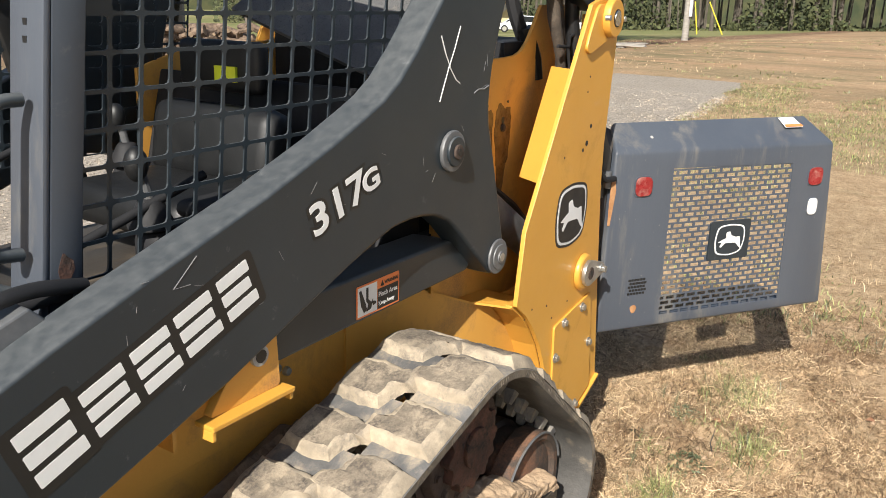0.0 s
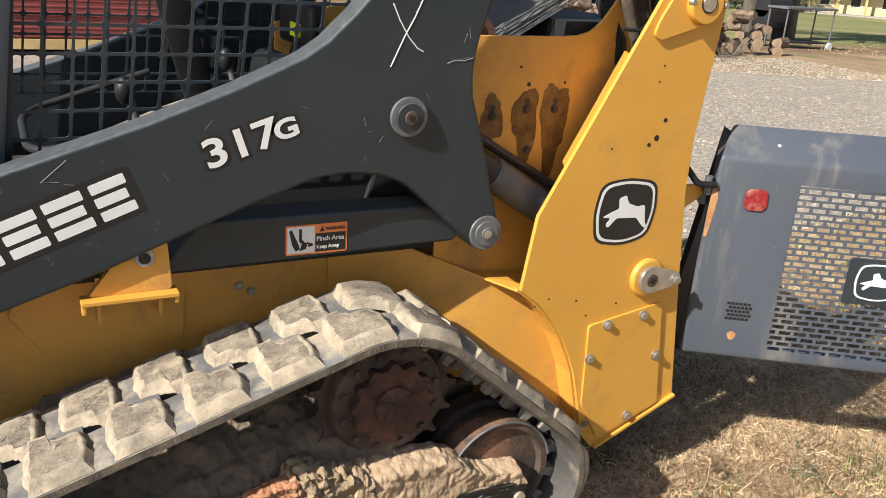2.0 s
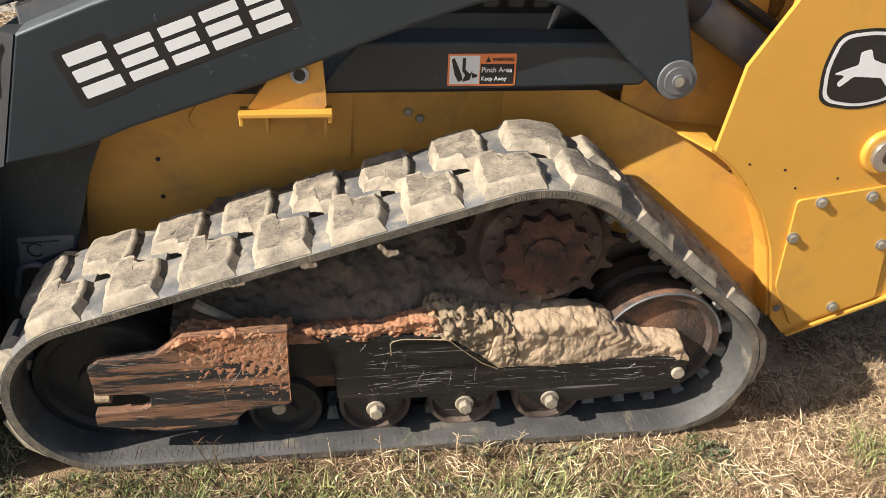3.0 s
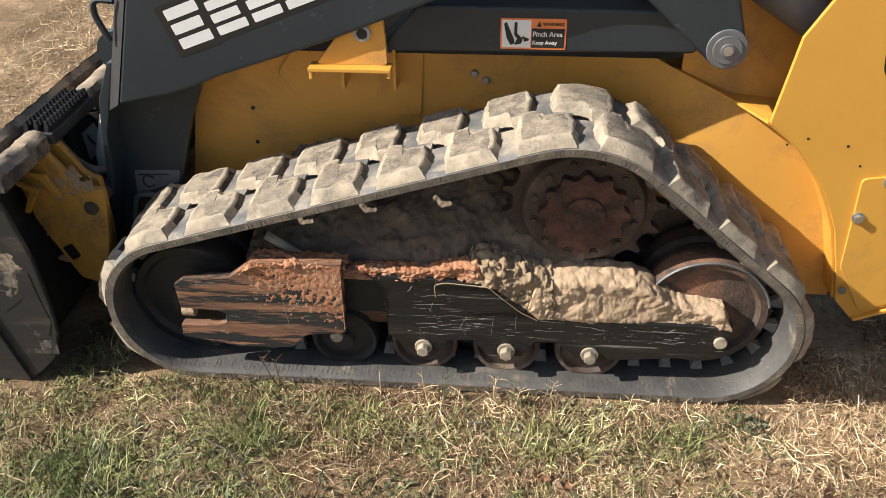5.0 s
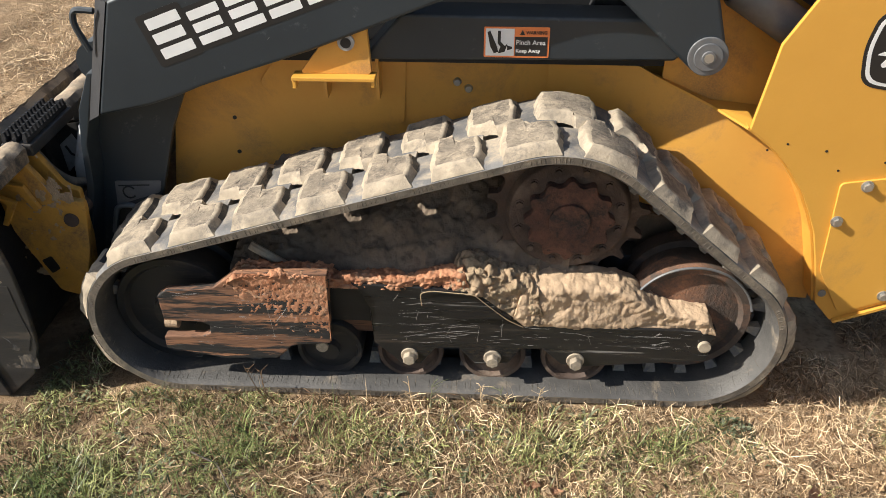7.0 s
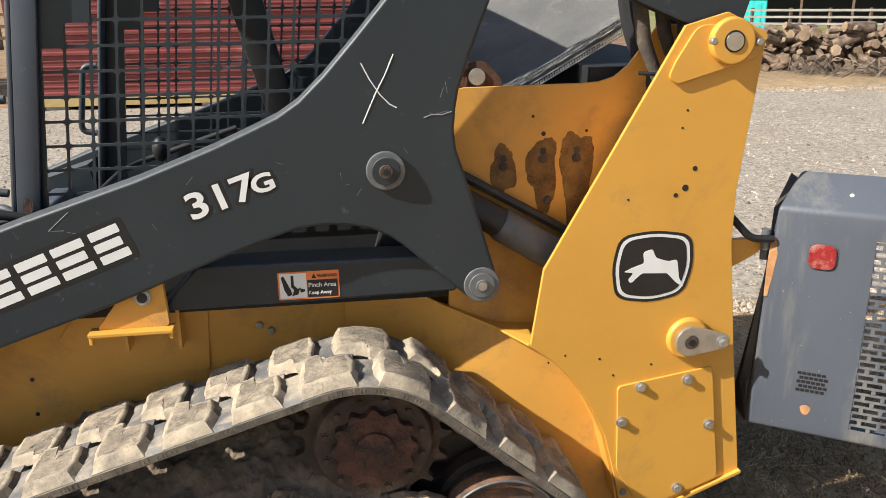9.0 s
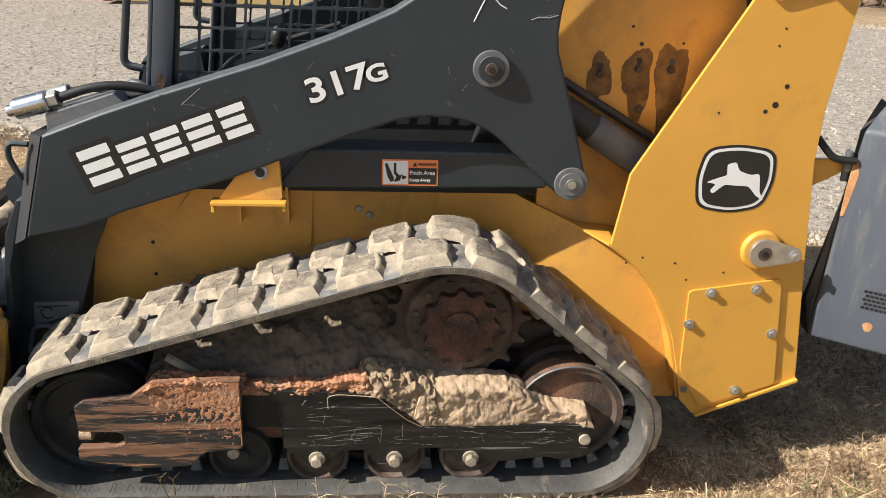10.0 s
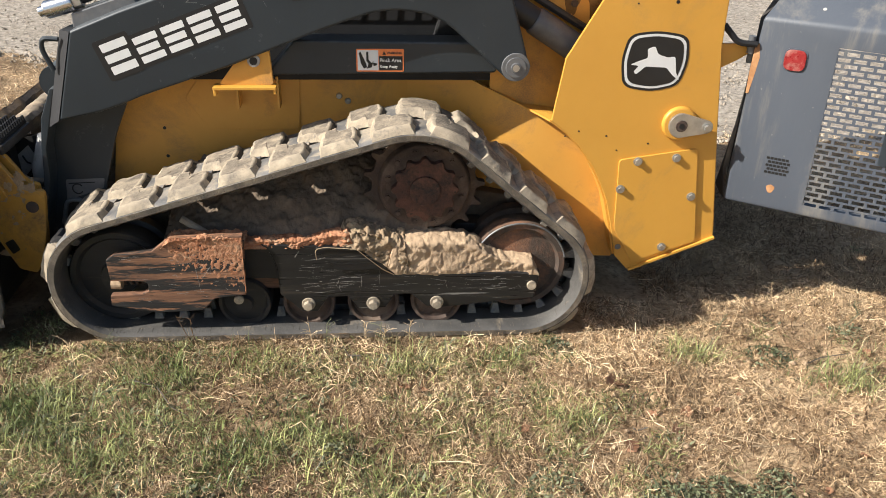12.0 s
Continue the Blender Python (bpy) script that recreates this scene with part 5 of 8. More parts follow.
# top pivot with its welded doubler plate
dbl = part("doubler_plate", prism(rounded([(1.136, 1.388), (1.150, 1.425), (1.196, 1.500), (1.215, 1.512), (1.25, 1.512), (1.335, 1.512), (1.372, 1.470), (1.365, 1.432), (1.16, 1.372)], 0.018), 0.168, 0.178, 0.003), YEL, tower, "yellow welded doubler plate", smooth=True)
bm = rod((1.286, 0.170, 1.473), (1.286, 0.146, 1.473), 0.058, 0.055, n=40, bevel=0.006)
top = part("pivot_boss", bm, YEL, tower, "yellow pivot boss with a bright steel pin", smooth=True)
part("pivot_ring", rod((1.286, 0.147, 1.473), (1.286, 0.1445, 1.473), 0.026, n=32), DECALBLACK, top)
part("pivot_pin", rod((1.286, 0.146, 1.473), (1.286, 0.142, 1.473), 0.0225, n=32, bevel=0.002), CHROME, top, smooth=True)
for x, z in ((1.236, 1.474), (1.352, 1.470)):
    part("grease_bolt", rod((x, 0.160, z), (x, 0.145, z), 0.011, 0.008, n=10, bevel=0.002), STEEL, top, smooth=True)


def badge(parent, m, wide, high, material_back=DECALBLACK):
    """A shield badge: black field, white rim and a plain white leaping shape."""
    shield = rounded([(-0.42, 0.46), (0.0, 0.52), (0.46, 0.44), (0.5, 0.0), (0.40, -0.42), (0.0, -0.52), (-0.44, -0.44), (-0.5, 0.02)], 0.16, 5)

    def plate(name, pts, d0, d1, mat, par):
        bm = prism(pts, -d1, -d0)
        bmesh.ops.transform(bm, matrix=m, verts=bm.verts)
        return part(name, bm, mat, par)
    sc = lambda pts, k: [(x * wide * k, z * high * k) for x, z in pts]
    field = plate("badge", sc(shield, 1.0), 0.0002, 0.0012, material_back, parent)
    plate("badge_rim", sc(shield, 0.92), 0.0012, 0.0018, WHITE, field)
    plate("badge_field", sc(shield, 0.84), 0.0018, 0.0024, material_back, field)
    shape = rounded([(-0.36, -0.05), (-0.22, 0.02), (-0.11, 0.06), (-0.13, 0.22), (-0.02, 0.26), (0.03, 0.13), (0.18, 0.07), (0.29, 0.09), (0.31, -0.02), (0.33, -0.18), (0.40, -0.32), (0.29, -0.24), (0.18, -0.10), (0.0, -0.09), (-0.13, -0.08), (-0.26, -0.22), (-0.30, -0.17), (-0.23, -0.07)], 0.03, 2)
    plate("badge_shape", sc(shape, 1.0), 0.0024, 0.0030, WHITE, field)
    return field


badge(tower, Matrix.Translation((1.131, 0.178, 0.906)), 0.222, 0.190)

# ---- canopy: posts, side screens, grab bars ----
SCR_Y = 0.32


def lean_x(z):
    return 0.12 * (z - 1.157)


def build_canopy(y0, y1, near):
    """A folded post with its perforated side screen and grab bar; the outer side lies at y0 (near) or y1 (far)."""
    ys, d = (y0, 1) if near else (y1, -1)
    two = lambda a, c: sorted((ys + d * a, ys + d * c))
    face = [(-0.4625, 0.93), (-0.408, 0.93), (-0.376 + lean_x(1.95), 1.95), (-0.4335 + lean_x(1.95), 1.95)]
    p = part("canopy_post", prism(face, *two(0.0, 0.012), 0.003), POSTGREY, loader, "weathered charcoal folded canopy post", smooth=True)
    # paler grey than the post's side: sunlight on this face is in the colour
    part("post_flange", prism([(-0.475, 0.93), (-0.463, 0.93), (-0.434 + lean_x(1.95), 1.95), (-0.446 + lean_x(1.95), 1.95)], *two(0.0, 0.085), 0.004), GREY_WORN, p, "front face of the post in a paler grey, as if sunlit", smooth=True)
    pitch, w = 0.0588, 0.0066
    row0 = 1.188 - 4 * pitch
    xk = lambda z, k: -0.2905 + pitch * (k - 1) + 0.10 * (z - 1.418)
    bm = bmesh.new()
    cells_x, cells_z = 17, 16
    r = 0.008
    for i in range(cells_x):
        for j in range(2, cells_z):
            za, zb = row0 + j * pitch, row0 + (j + 1) * pitch
            zm = (za + zb) / 2
            xa, xb = xk(zm, i), xk(zm, i + 1)
            sh = lambda z: 0.10 * (z - zm)
            o = [(xa, za), (xb, za), (xb, zb), (xa, zb)]
            h = rounded([(xa + w / 2, za + w / 2), (xb - w / 2, za + w / 2), (xb - w / 2, zb - w / 2), (xa + w / 2, zb - w / 2)], r, 2)
            for yy in two(0.020, 0.024):
                ov = [bm.verts.new((x + sh(z), yy, z)) for x, z in o]
                hv = [bm.verts.new((x + sh(z), yy, z)) for x, z in h]
                for c in range(4):
                    bm.faces.new((ov[c], ov[(c + 1) % 4], hv[((c + 1) % 4) * 3], hv[c * 3 + 2]))
                    bm.faces.new((ov[c], hv[c * 3 + 2], hv[c * 3 + 1], hv[c * 3]))
                if yy == two(0.020, 0.024)[0]:
                    first = hv
                else:
                    for c in range(12):
                        bm.faces.new((first[c], first[(c + 1) % 12], hv[(c + 1) % 12], hv[c]))
    part("side_screen", bm, GREY, p, "charcoal perforated steel side screen")
    part("screen_border", prism([(xk(0.95, 0) - 0.06, 0.93), (xk(0.95, 0) + 0.006, 0.93), (xk(1.9, 0) + 0.006, 1.9), (xk(1.9, 0) - 0.06, 1.9)], *two(0.018, 0.028)), GREY, p)
    part("screen_corner", prism([(xk(1.482, 0), 1.478), (xk(1.482, 1), 1.478), (xk(1.54, 1), 1.535), (xk(1.54, 2), 1.535), (xk(1.9, 2), 1.9), (xk(1.9, 0), 1.9)], *two(0.0185, 0.0275)), GREY, p)
    hx, hy = -0.462, ys + d * 0.03
    bm = tube([(hx + lean_x(1.36), hy, 1.362), (hx - 0.045 + lean_x(1.36), hy, 1.362), (hx - 0.052 + lean_x(1.14), hy, 1.142), (hx + lean_x(1.14), hy, 1.135)], 0.0105, 10, round_corner=0.035)
    part("grab_bar", bm, GREY, p, "bent charcoal grab bar", smooth=True)
    for zz in (1.47, 1.445):
        part("slot", box((-0.4756 + 0.1216 * (zz - 0.93), ys + d * 0.045 - 0.005, zz - 0.005), (-0.470 + 0.1216 * (zz - 0.93), ys + d * 0.045 + 0.005, zz + 0.005)), DECALBLACK, p)
    return p


build_canopy(SCR_Y, SCR_Y + 0.075, True)
build_canopy(2 * YC - SCR_Y - 0.075, 2 * YC - SCR_Y, False)
# roof is out of view; its front edge is drawn forward to shade the cab
part("canopy_roof", box((-0.56, 0.30, 1.93), (0.29, 1.30, 1.99), 0.02), GREY, loader, "charcoal canopy roof")
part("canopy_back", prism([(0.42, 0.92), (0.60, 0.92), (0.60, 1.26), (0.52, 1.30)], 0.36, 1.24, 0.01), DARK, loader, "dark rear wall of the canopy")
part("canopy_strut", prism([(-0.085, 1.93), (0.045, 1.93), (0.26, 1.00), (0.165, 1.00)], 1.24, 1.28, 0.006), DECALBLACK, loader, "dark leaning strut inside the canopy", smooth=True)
part("cab_floor", box((-0.62, 0.42, 0.86), (0.45, 1.18, 0.90)), BLACK, loader)
# front threshold and lap bar
part("threshold", prism([(-0.66, 0.80), (-0.62, 0.96), (-0.56, 0.96), (-0.50, 0.86), (-0.50, 0.80)], 0.40, 1.20, 0.01), GREY_WORN, loader, "dusty grey cab threshold", smooth=True)
bm = tube([(-0.50, 0.36, 0.985), (-0.60, 0.36, 1.035), (-0.70, 0.36, 1.02), (-0.72, 0.37, 0.95)], 0.012, 10, round_corner=0.04)
tube([(-0.46, 0.40, 1.06), (-0.52, 0.42, 1.09), (-0.56, 0.44, 1.02), (-0.57, 0.44, 0.95)], 0.012, 10, bm=bm, round_corner=0.03)
part("hose_guard", bm, GREY, loader, "bent charcoal bars over the hoses", smooth=True)
bm = tube([(-0.735, 0.205, 0.962), (-0.785, 0.205, 0.965), (-0.79, 0.205, 0.93), (-0.765, 0.205, 0.865)], 0.008, 8, round_corner=0.02)
part("hose_loop", bm, GREY, arm, "small bent rod on the arm's nose", smooth=True)

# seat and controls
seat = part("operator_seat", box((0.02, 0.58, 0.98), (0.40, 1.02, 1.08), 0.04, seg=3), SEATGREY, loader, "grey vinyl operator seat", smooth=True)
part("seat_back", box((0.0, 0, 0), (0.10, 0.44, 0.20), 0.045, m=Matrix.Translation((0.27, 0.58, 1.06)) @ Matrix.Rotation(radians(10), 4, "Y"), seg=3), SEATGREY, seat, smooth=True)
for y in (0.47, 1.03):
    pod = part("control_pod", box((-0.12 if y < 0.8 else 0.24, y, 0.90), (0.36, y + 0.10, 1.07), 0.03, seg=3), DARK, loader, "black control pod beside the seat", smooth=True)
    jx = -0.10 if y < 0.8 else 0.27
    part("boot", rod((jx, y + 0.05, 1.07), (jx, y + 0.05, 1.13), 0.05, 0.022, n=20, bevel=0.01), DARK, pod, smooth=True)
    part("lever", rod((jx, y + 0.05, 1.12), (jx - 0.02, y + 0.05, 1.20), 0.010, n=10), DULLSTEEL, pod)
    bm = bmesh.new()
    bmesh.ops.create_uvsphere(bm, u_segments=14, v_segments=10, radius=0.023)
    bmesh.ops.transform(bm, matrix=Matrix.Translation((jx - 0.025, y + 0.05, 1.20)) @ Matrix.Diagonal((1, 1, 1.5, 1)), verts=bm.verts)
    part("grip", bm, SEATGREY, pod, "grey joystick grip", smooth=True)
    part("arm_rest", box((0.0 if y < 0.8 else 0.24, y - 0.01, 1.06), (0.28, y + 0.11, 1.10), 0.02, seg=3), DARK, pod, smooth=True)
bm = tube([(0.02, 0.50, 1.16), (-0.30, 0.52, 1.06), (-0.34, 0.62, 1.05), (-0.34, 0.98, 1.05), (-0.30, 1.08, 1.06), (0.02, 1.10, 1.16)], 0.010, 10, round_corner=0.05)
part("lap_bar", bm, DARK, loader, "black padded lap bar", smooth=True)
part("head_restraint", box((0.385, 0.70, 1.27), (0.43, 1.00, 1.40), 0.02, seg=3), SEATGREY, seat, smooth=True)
part("reflective_tag", box((0.376, 0.775, 1.300), (0.384, 0.850, 1.338)), SAFETY, loader, "fluorescent yellow tag")
# black panel put in for the shade inside the opening under the arm
part("arch_dark_panel", prism([(-0.10, 0.90), (-0.10, 0.96), (0.25, 1.09), (0.66, 1.09), (0.66, 0.90)], 0.372, 0.38), DARK, loader, "black panel for the dark opening under the arm")
# pale bars stand for daylight seen through small gaps
for x0, x1 in ((0.127, 0.165), (0.172, 0.19), (0.196, 0.222), (0.23, 0.261)):
    part("light_gap_bar", box((x0, 0.3705, 0.918), (x1, 0.3718, 0.924)), PALESTEEL, loader)
part("rust_patch", prism([(-0.414 + 0.011 * math.cos(a) * (1 + 0.3 * math.sin(2 * a + 1)), 1.106 + 0.024 * math.sin(a) * (1 + 0.2 * math.cos(3 * a))) for a in np.linspace(0, 6.0, 16)], 0.3192, 0.3198), RUST, loader, "small orange rust patch")

# coupler and hoses on top of the near arm
cp = part("hydraulic_coupler", rod((-0.80, 0.27, 1.030), (-0.775, 0.27, 1.037), 0.016, n=16, bevel=0.003), CHROME, loader, "bright steel hydraulic coupler with black hoses", smooth=True)
part("sleeve", rod((-0.78, 0.27, 1.036), (-0.69, 0.27, 1.062), 0.028, n=22, bevel=0.006), CHROME, cp, smooth=True)
part("nut", rod((-0.69, 0.27, 1.062), (-0.665, 0.27, 1.069), 0.024, n=6, bevel=0.002), STEEL, cp, smooth=True)
part("second_sleeve", rod((-0.72, 0.34, 1.055), (-0.66, 0.34, 1.072), 0.020, n=18, bevel=0.004), STEEL, cp, smooth=True)
bm = tube([(-0.67, 0.27, 1.067), (-0.58, 0.27, 1.10), (-0.50, 0.28, 1.105), (-0.40, 0.30, 1.08)], 0.012, 10, round_corner=0.04)
tube([(-0.66, 0.34, 1.072), (-0.58, 0.33, 1.085), (-0.52, 0.31, 1.07), (-0.42, 0.31, 1.07)], 0.010, 10, bm=bm, round_corner=0.04)
part("hydraulic_hose", bm, DARK, cp, "black rubber hoses", smooth=True)
part("coupler_mount", prism([(-0.70, 0.97), (-0.70, 1.03), (-0.52, 1.09), (-0.48, 1.05)], 0.25, 0.37, 0.004), DULLSTEEL, cp)

# engine cover between the uprights
cov = part("engine_cover", prism([(0.60, 0.80), (0.60, 1.16), (0.72, 1.19), (0.98, 1.20), (1.36, 1.14), (1.36, 0.80)], 0.50, 1.10, 0.02), DARK, loader, "dark engine cover", smooth=True)


def mesh_panel(parent):
    bm = bmesh.new()
    a, b = Vector((0.855, 0.44, 1.335)), Vector((1.17, 0.44, 1.512))
    d = b - a
    n = 46
    for k in range(n):
        p = a + d * (k / n)
        for j in range(3):
            q = p + Vector((0.0, 0.012 * j, 0.012 * j))
            box((q.x, q.y, q.z), (q.x + 0.0045, q.y + 0.003, q.z + 0.008), bm=bm)
    for j in range(4):
        o = Vector((0, 0.012 * j - 0.002, 0.012 * j - 0.003))
        tube([a + o, b + o], 0.0022, 5, bm=bm)
    return part("mesh_edge", bm, STEEL, parent, "bright perforated mesh edge")


mesh_panel(cov)
b = bmesh.new()
fs = [b.faces.new([b.verts.new(c) for c in ((0.70, 0.452, 1.258), (1.17, 0.452, 1.522), (1.17, 1.12, 1.726), (0.70, 1.12, 1.462))])]
thicken(b, geom=fs, thickness=-0.010)
part("air_screen", b, MESHGREY, cov, "pale grey perforated air intake screen, dusty")
part("cover_hinge", rod((0.70, 0.36, 1.385), (0.70, 0.345, 1.385), 0.022, n=20, bevel=0.003), STEEL, cov, smooth=True)
part("hinge_ear", prism(rounded([(0.63, 1.345), (0.66, 1.42), (0.72, 1.425), (0.765, 1.38), (0.77, 1.345)], 0.015), 0.352, 0.362, 0.002), RUST, cov, "rusty hinge ear")
bm = tube([(1.10, 0.42, 1.62), (1.12, 0.40, 1.48), (1.16, 0.37, 1.38), (1.17, 0.36, 1.30)], 0.022, 8, round_corner=0.06)
tube([(1.15, 0.45, 1.62), (1.16, 0.42, 1.48), (1.18, 0.38, 1.36), (1.175, 0.36, 1.28)], 0.016, 8, bm=bm, round_corner=0.06)
part("hydraulic_hose", bm, DARK, loader, "black hydraulic hose loop", smooth=True)
part("hose_sleeve", tube([(1.135, 0.365, 1.44), (1.165, 0.35, 1.35), (1.172, 0.345, 1.29)], 0.024, 8), SEATGREY, loader, "loose grey hose sleeve", smooth=True)
part("top_link", prism([(0.98, 1.60), (1.06, 1.75), (1.36, 1.60), (1.33, 1.50), (1.24, 1.49)], 0.205, 0.26, 0.008), GREY, loader, "charcoal top link of the arm", smooth=True)

# ---- open rear door ----
DOOR = Matrix.Translation((1.665, 0.05, 0)) @ Matrix.Rotation(radians(-33.8), 4, "Z")      # x along the door, -y its outer face


def door_part(name, bm, material, parent, label="", smooth=False):
    bmesh.ops.transform(bm, matrix=DOOR, verts=bm.verts)
    return part(name, bm, material, parent, label, smooth)


def door_shell():
    """A pressed shell: front face with the grille opening, sloping top and turned-in sides."""
    F = [(-0.262, 0.412), (0.775, 0.405), (0.722, 1.043), (-0.242, 1.046)]       # front face, z up
    G = [(-0.003, 0.452), (0.550, 0.447), (0.533, 0.974), (0.000, 0.982)]        # grille opening
    Bk = [(-0.305, 0.425), (0.785, 0.418), (0.66, 1.128), (-0.20, 1.128)]        # back rim
    b = bmesh.new()
    f = [b.verts.new((x, 0, z)) for x, z in F]
    g = [b.verts.new((x, 0, z)) for x, z in G]
    k = [b.verts.new((x, 0.098, z)) for x, z in Bk]
    for i in range(4):
        j = (i + 1) % 4
        b.faces.new((f[i], f[j], g[j], g[i]))
        b.faces.new((f[i], k[i], k[j], f[j]))
    bmesh.ops.recalc_face_normals(b, faces=b.faces)
    es = [e for e in b.edges if len(e.link_faces) == 2 and e.calc_face_angle(0) > radians(20)]
    bmesh.ops.bevel(b, geom=es, offset=0.012, segments=3, affect="EDGES", profile=0.5)
    thicken(b, geom=b.faces[:], thickness=0.004)
    return b


door = door_part("rear_door", door_shell(), GREY_WORN, loader, "open weathered grey rear engine door with a slotted grille", smooth=True)
bm = bmesh.new()
PX, PZ = 0.0465, 0.01885
for r in range(29):
    z = 0.447 + r * PZ
    box((-0.003, 0.002, z - 0.0032), (0.552, 0.005, z + 0.0032), bm=bm)
    if r < 28:
        for c in range(13):
            x = -0.003 + (c + (0.5 if r % 2 else 0.0)) * PX
            if x < 0.548:
                box((x - 0.005, 0.002, z + 0.003), (x + 0.005, 0.005, z + PZ - 0.003), bm=bm)
door_part("grille", bm, GREY_WORN, door, "staggered slotted steel grille")
for u, z, mat, r in ((-0.120, 0.927, RED, 0.033), (0.648, 0.920, RED, 0.033), (0.653, 0.805, CLEAR, 0.032)):
    sq = rounded([(u - r, z - r), (u + r, z - r), (u + r, z + r), (u - r, z + r)] if mat is RED else [(u - r * .7, z - r), (u + r * .7, z - r), (u + r * .7, z + r), (u - r * .7, z + r)], r * 0.7, 5)
    ring = door_part("lamp_rim", prism([(u + (a - u) * 1.12, z + (c - z) * 1.12) for a, c in sq], -0.002, 0.001), GREY_WORN, door)
    door_part("tail_lamp" if mat is RED else "reverse_lamp", prism(sq, -0.007, -0.001, 0.002), mat, door, "red tail lamp" if mat is RED else "clear reverse lamp", smooth=True)
for r in range(5):
    for c in range(6):
        x, z = -0.140 + c * 0.0122 + (0.006 if r % 2 else 0), 0.545 + r * 0.0125
        door_part("vent_slot", prism([(x - 0.0048, z - 0.004), (x + 0.0048, z - 0.004), (x + 0.0048, z + 0.004), (x - 0.0048, z + 0.004)], -0.0012, 0.0), DECALBLACK, door)
pl = door_part("badge_plate", prism(rounded([(0.185, 0.635), (0.367, 0.635), (0.367, 0.780), (0.185, 0.780)], 0.01), -0.004, 0.002), GREY, door)
badge(door, DOOR @ Matrix.Translation((0.276, -0.004, 0.708)), 0.150, 0.125, GREY)
lab = bmesh.new()
q = [lab.verts.new(c) for c in ((0.52, 0.045, 1.098), (0.60, 0.045, 1.098), (0.585, 0.085, 1.128), (0.515, 0.085, 1.128))]
lab.faces.new(q)
thicken(lab, geom=lab.faces[:], thickness=0.003)
door_part("caution_label", lab, WHITE, door, "white and orange caution label")
lab = bmesh.new()
q = [lab.verts.new(c) for c in ((0.52, 0.044, 1.101), (0.60, 0.044, 1.101), (0.597, 0.053, 1.108), (0.519, 0.053, 1.108))]
lab.faces.new(q)
thicken(lab, geom=lab.faces[:], thickness=0.004)
door_part("label_band", lab, ORANGE, door)
door_part("rust_spot", prism([(-0.115 + 0.013 * math.cos(a) * (1 + 0.2 * math.sin(3 * a)), 0.487 + 0.015 * math.sin(a)) for a in np.linspace(0, 6, 12)], -0.0006, 0.0), RUSTSPOT, door)
# black wedge paints the shade on the door's turned-in hinge side
lab = bmesh.new()
q = [lab.verts.new(c) for c in ((-0.268, 0.012, 0.416), (-0.318, 0.112, 0.425), (-0.222, 0.112, 1.118), (-0.250, 0.012, 1.043), (-0.225, 0.060, 0.43), (-0.19, 0.09, 1.10))]
for fc in ((0, 1, 2, 3), (1, 4, 5, 2), (0, 3, 5, 4), (0, 4, 1), (3, 2, 5)):
    lab.faces.new([q[i] for i in fc])
door_part("door_edge_shade", lab, BLACK, door, "black wedge for the shaded, turned-in hinge side")
rd = random.Random(12)
for k in range(26):
    x, z, s = rd.choice((rd.uniform(-0.25, -0.02), rd.uniform(-0.25, 0.72))), rd.uniform(0.43, 1.03), rd.uniform(0.0012, 0.0034)
    if -0.01 < x < 0.56 and z < 0.99:
        continue
    door_part("paint_chip", prism([(x + s * math.cos(a) * rd.uniform(0.5, 1.2), z + s * 1.3 * math.sin(a) * rd.uniform(0.5, 1.2)) for a in (0.3, 1.3, 2.4, 3.4, 4.4, 5.5)], -0.0006, 0.0), DULLSTEEL, door)
for x, y, z in ((-0.07, 0.045, 1.087), (-0.085, 0.040, 1.078)):
    door_part("paint_chip", rod((x, y + 0.002, z - 0.004), (x, y + 0.0006, z - 0.0022), 0.006, n=9), PALESTEEL, door)
door_part("rust_streak", prism([(-0.248, 0.96), (-0.236, 0.965), (-0.228, 0.92), (-0.235, 0.86), (-0.243, 0.80), (-0.252, 0.80), (-0.252, 0.88)], -0.0006, 0.0), RUSTSPOT, door, "tan rusty streak below the hinge")
for z, w in ((0.50, 0.03), (0.92, 0.03)):
    door_part("hinge_edge", box((-0.275, 0.03, z - w), (-0.255, 0.09, z + w), 0.003), DULLSTEEL, door)
# hinge arm from the tower to the door
part("door_hinge", prism(rounded([(1.34, 0.86), (1.34, 0.955), (1.44, 0.955), (1.46, 0.925), (1.42, 0.90)], 0.015), 0.22, 0.235, 0.003), YEL, loader, "yellow door hinge bracket", smooth=True)
bm = tube([(1.35, 0.20, 1.02), (1.40, 0.19, 0.965), (1.46, 0.18, 0.962)], 0.010, 8, round_corner=0.02)
part("gas_strut", bm, DARK, loader, "black door stay", smooth=True)
part("hinge_pin", rod((1.45, 0.20, 0.93), (1.45, 0.20, 0.985), 0.012, n=14), DULLSTEEL, loader)
# engine bay behind the door
part("engine_bay", prism([(1.0, 0.22), (1.0, 1.40), (1.36, 1.40), (1.40, 0.95), (1.42, 0.30)], 0.36, 1.24), DARK, loader, "dark engine bay")

# ---- bucket ----
bucket = thing("loader_bucket", "scratched black loader bucket resting on the ground in front", "bucket", at=(-1.3, 0.8, 0))


def bpart(name, bm, material, parent, label="", smooth=False):
    ob = part(name, bm, material, parent, label, smooth)
    if parent is bucket:
        ob.matrix_parent_inverse = Matrix.Translation((1.3, -0.8, 0))
    return ob


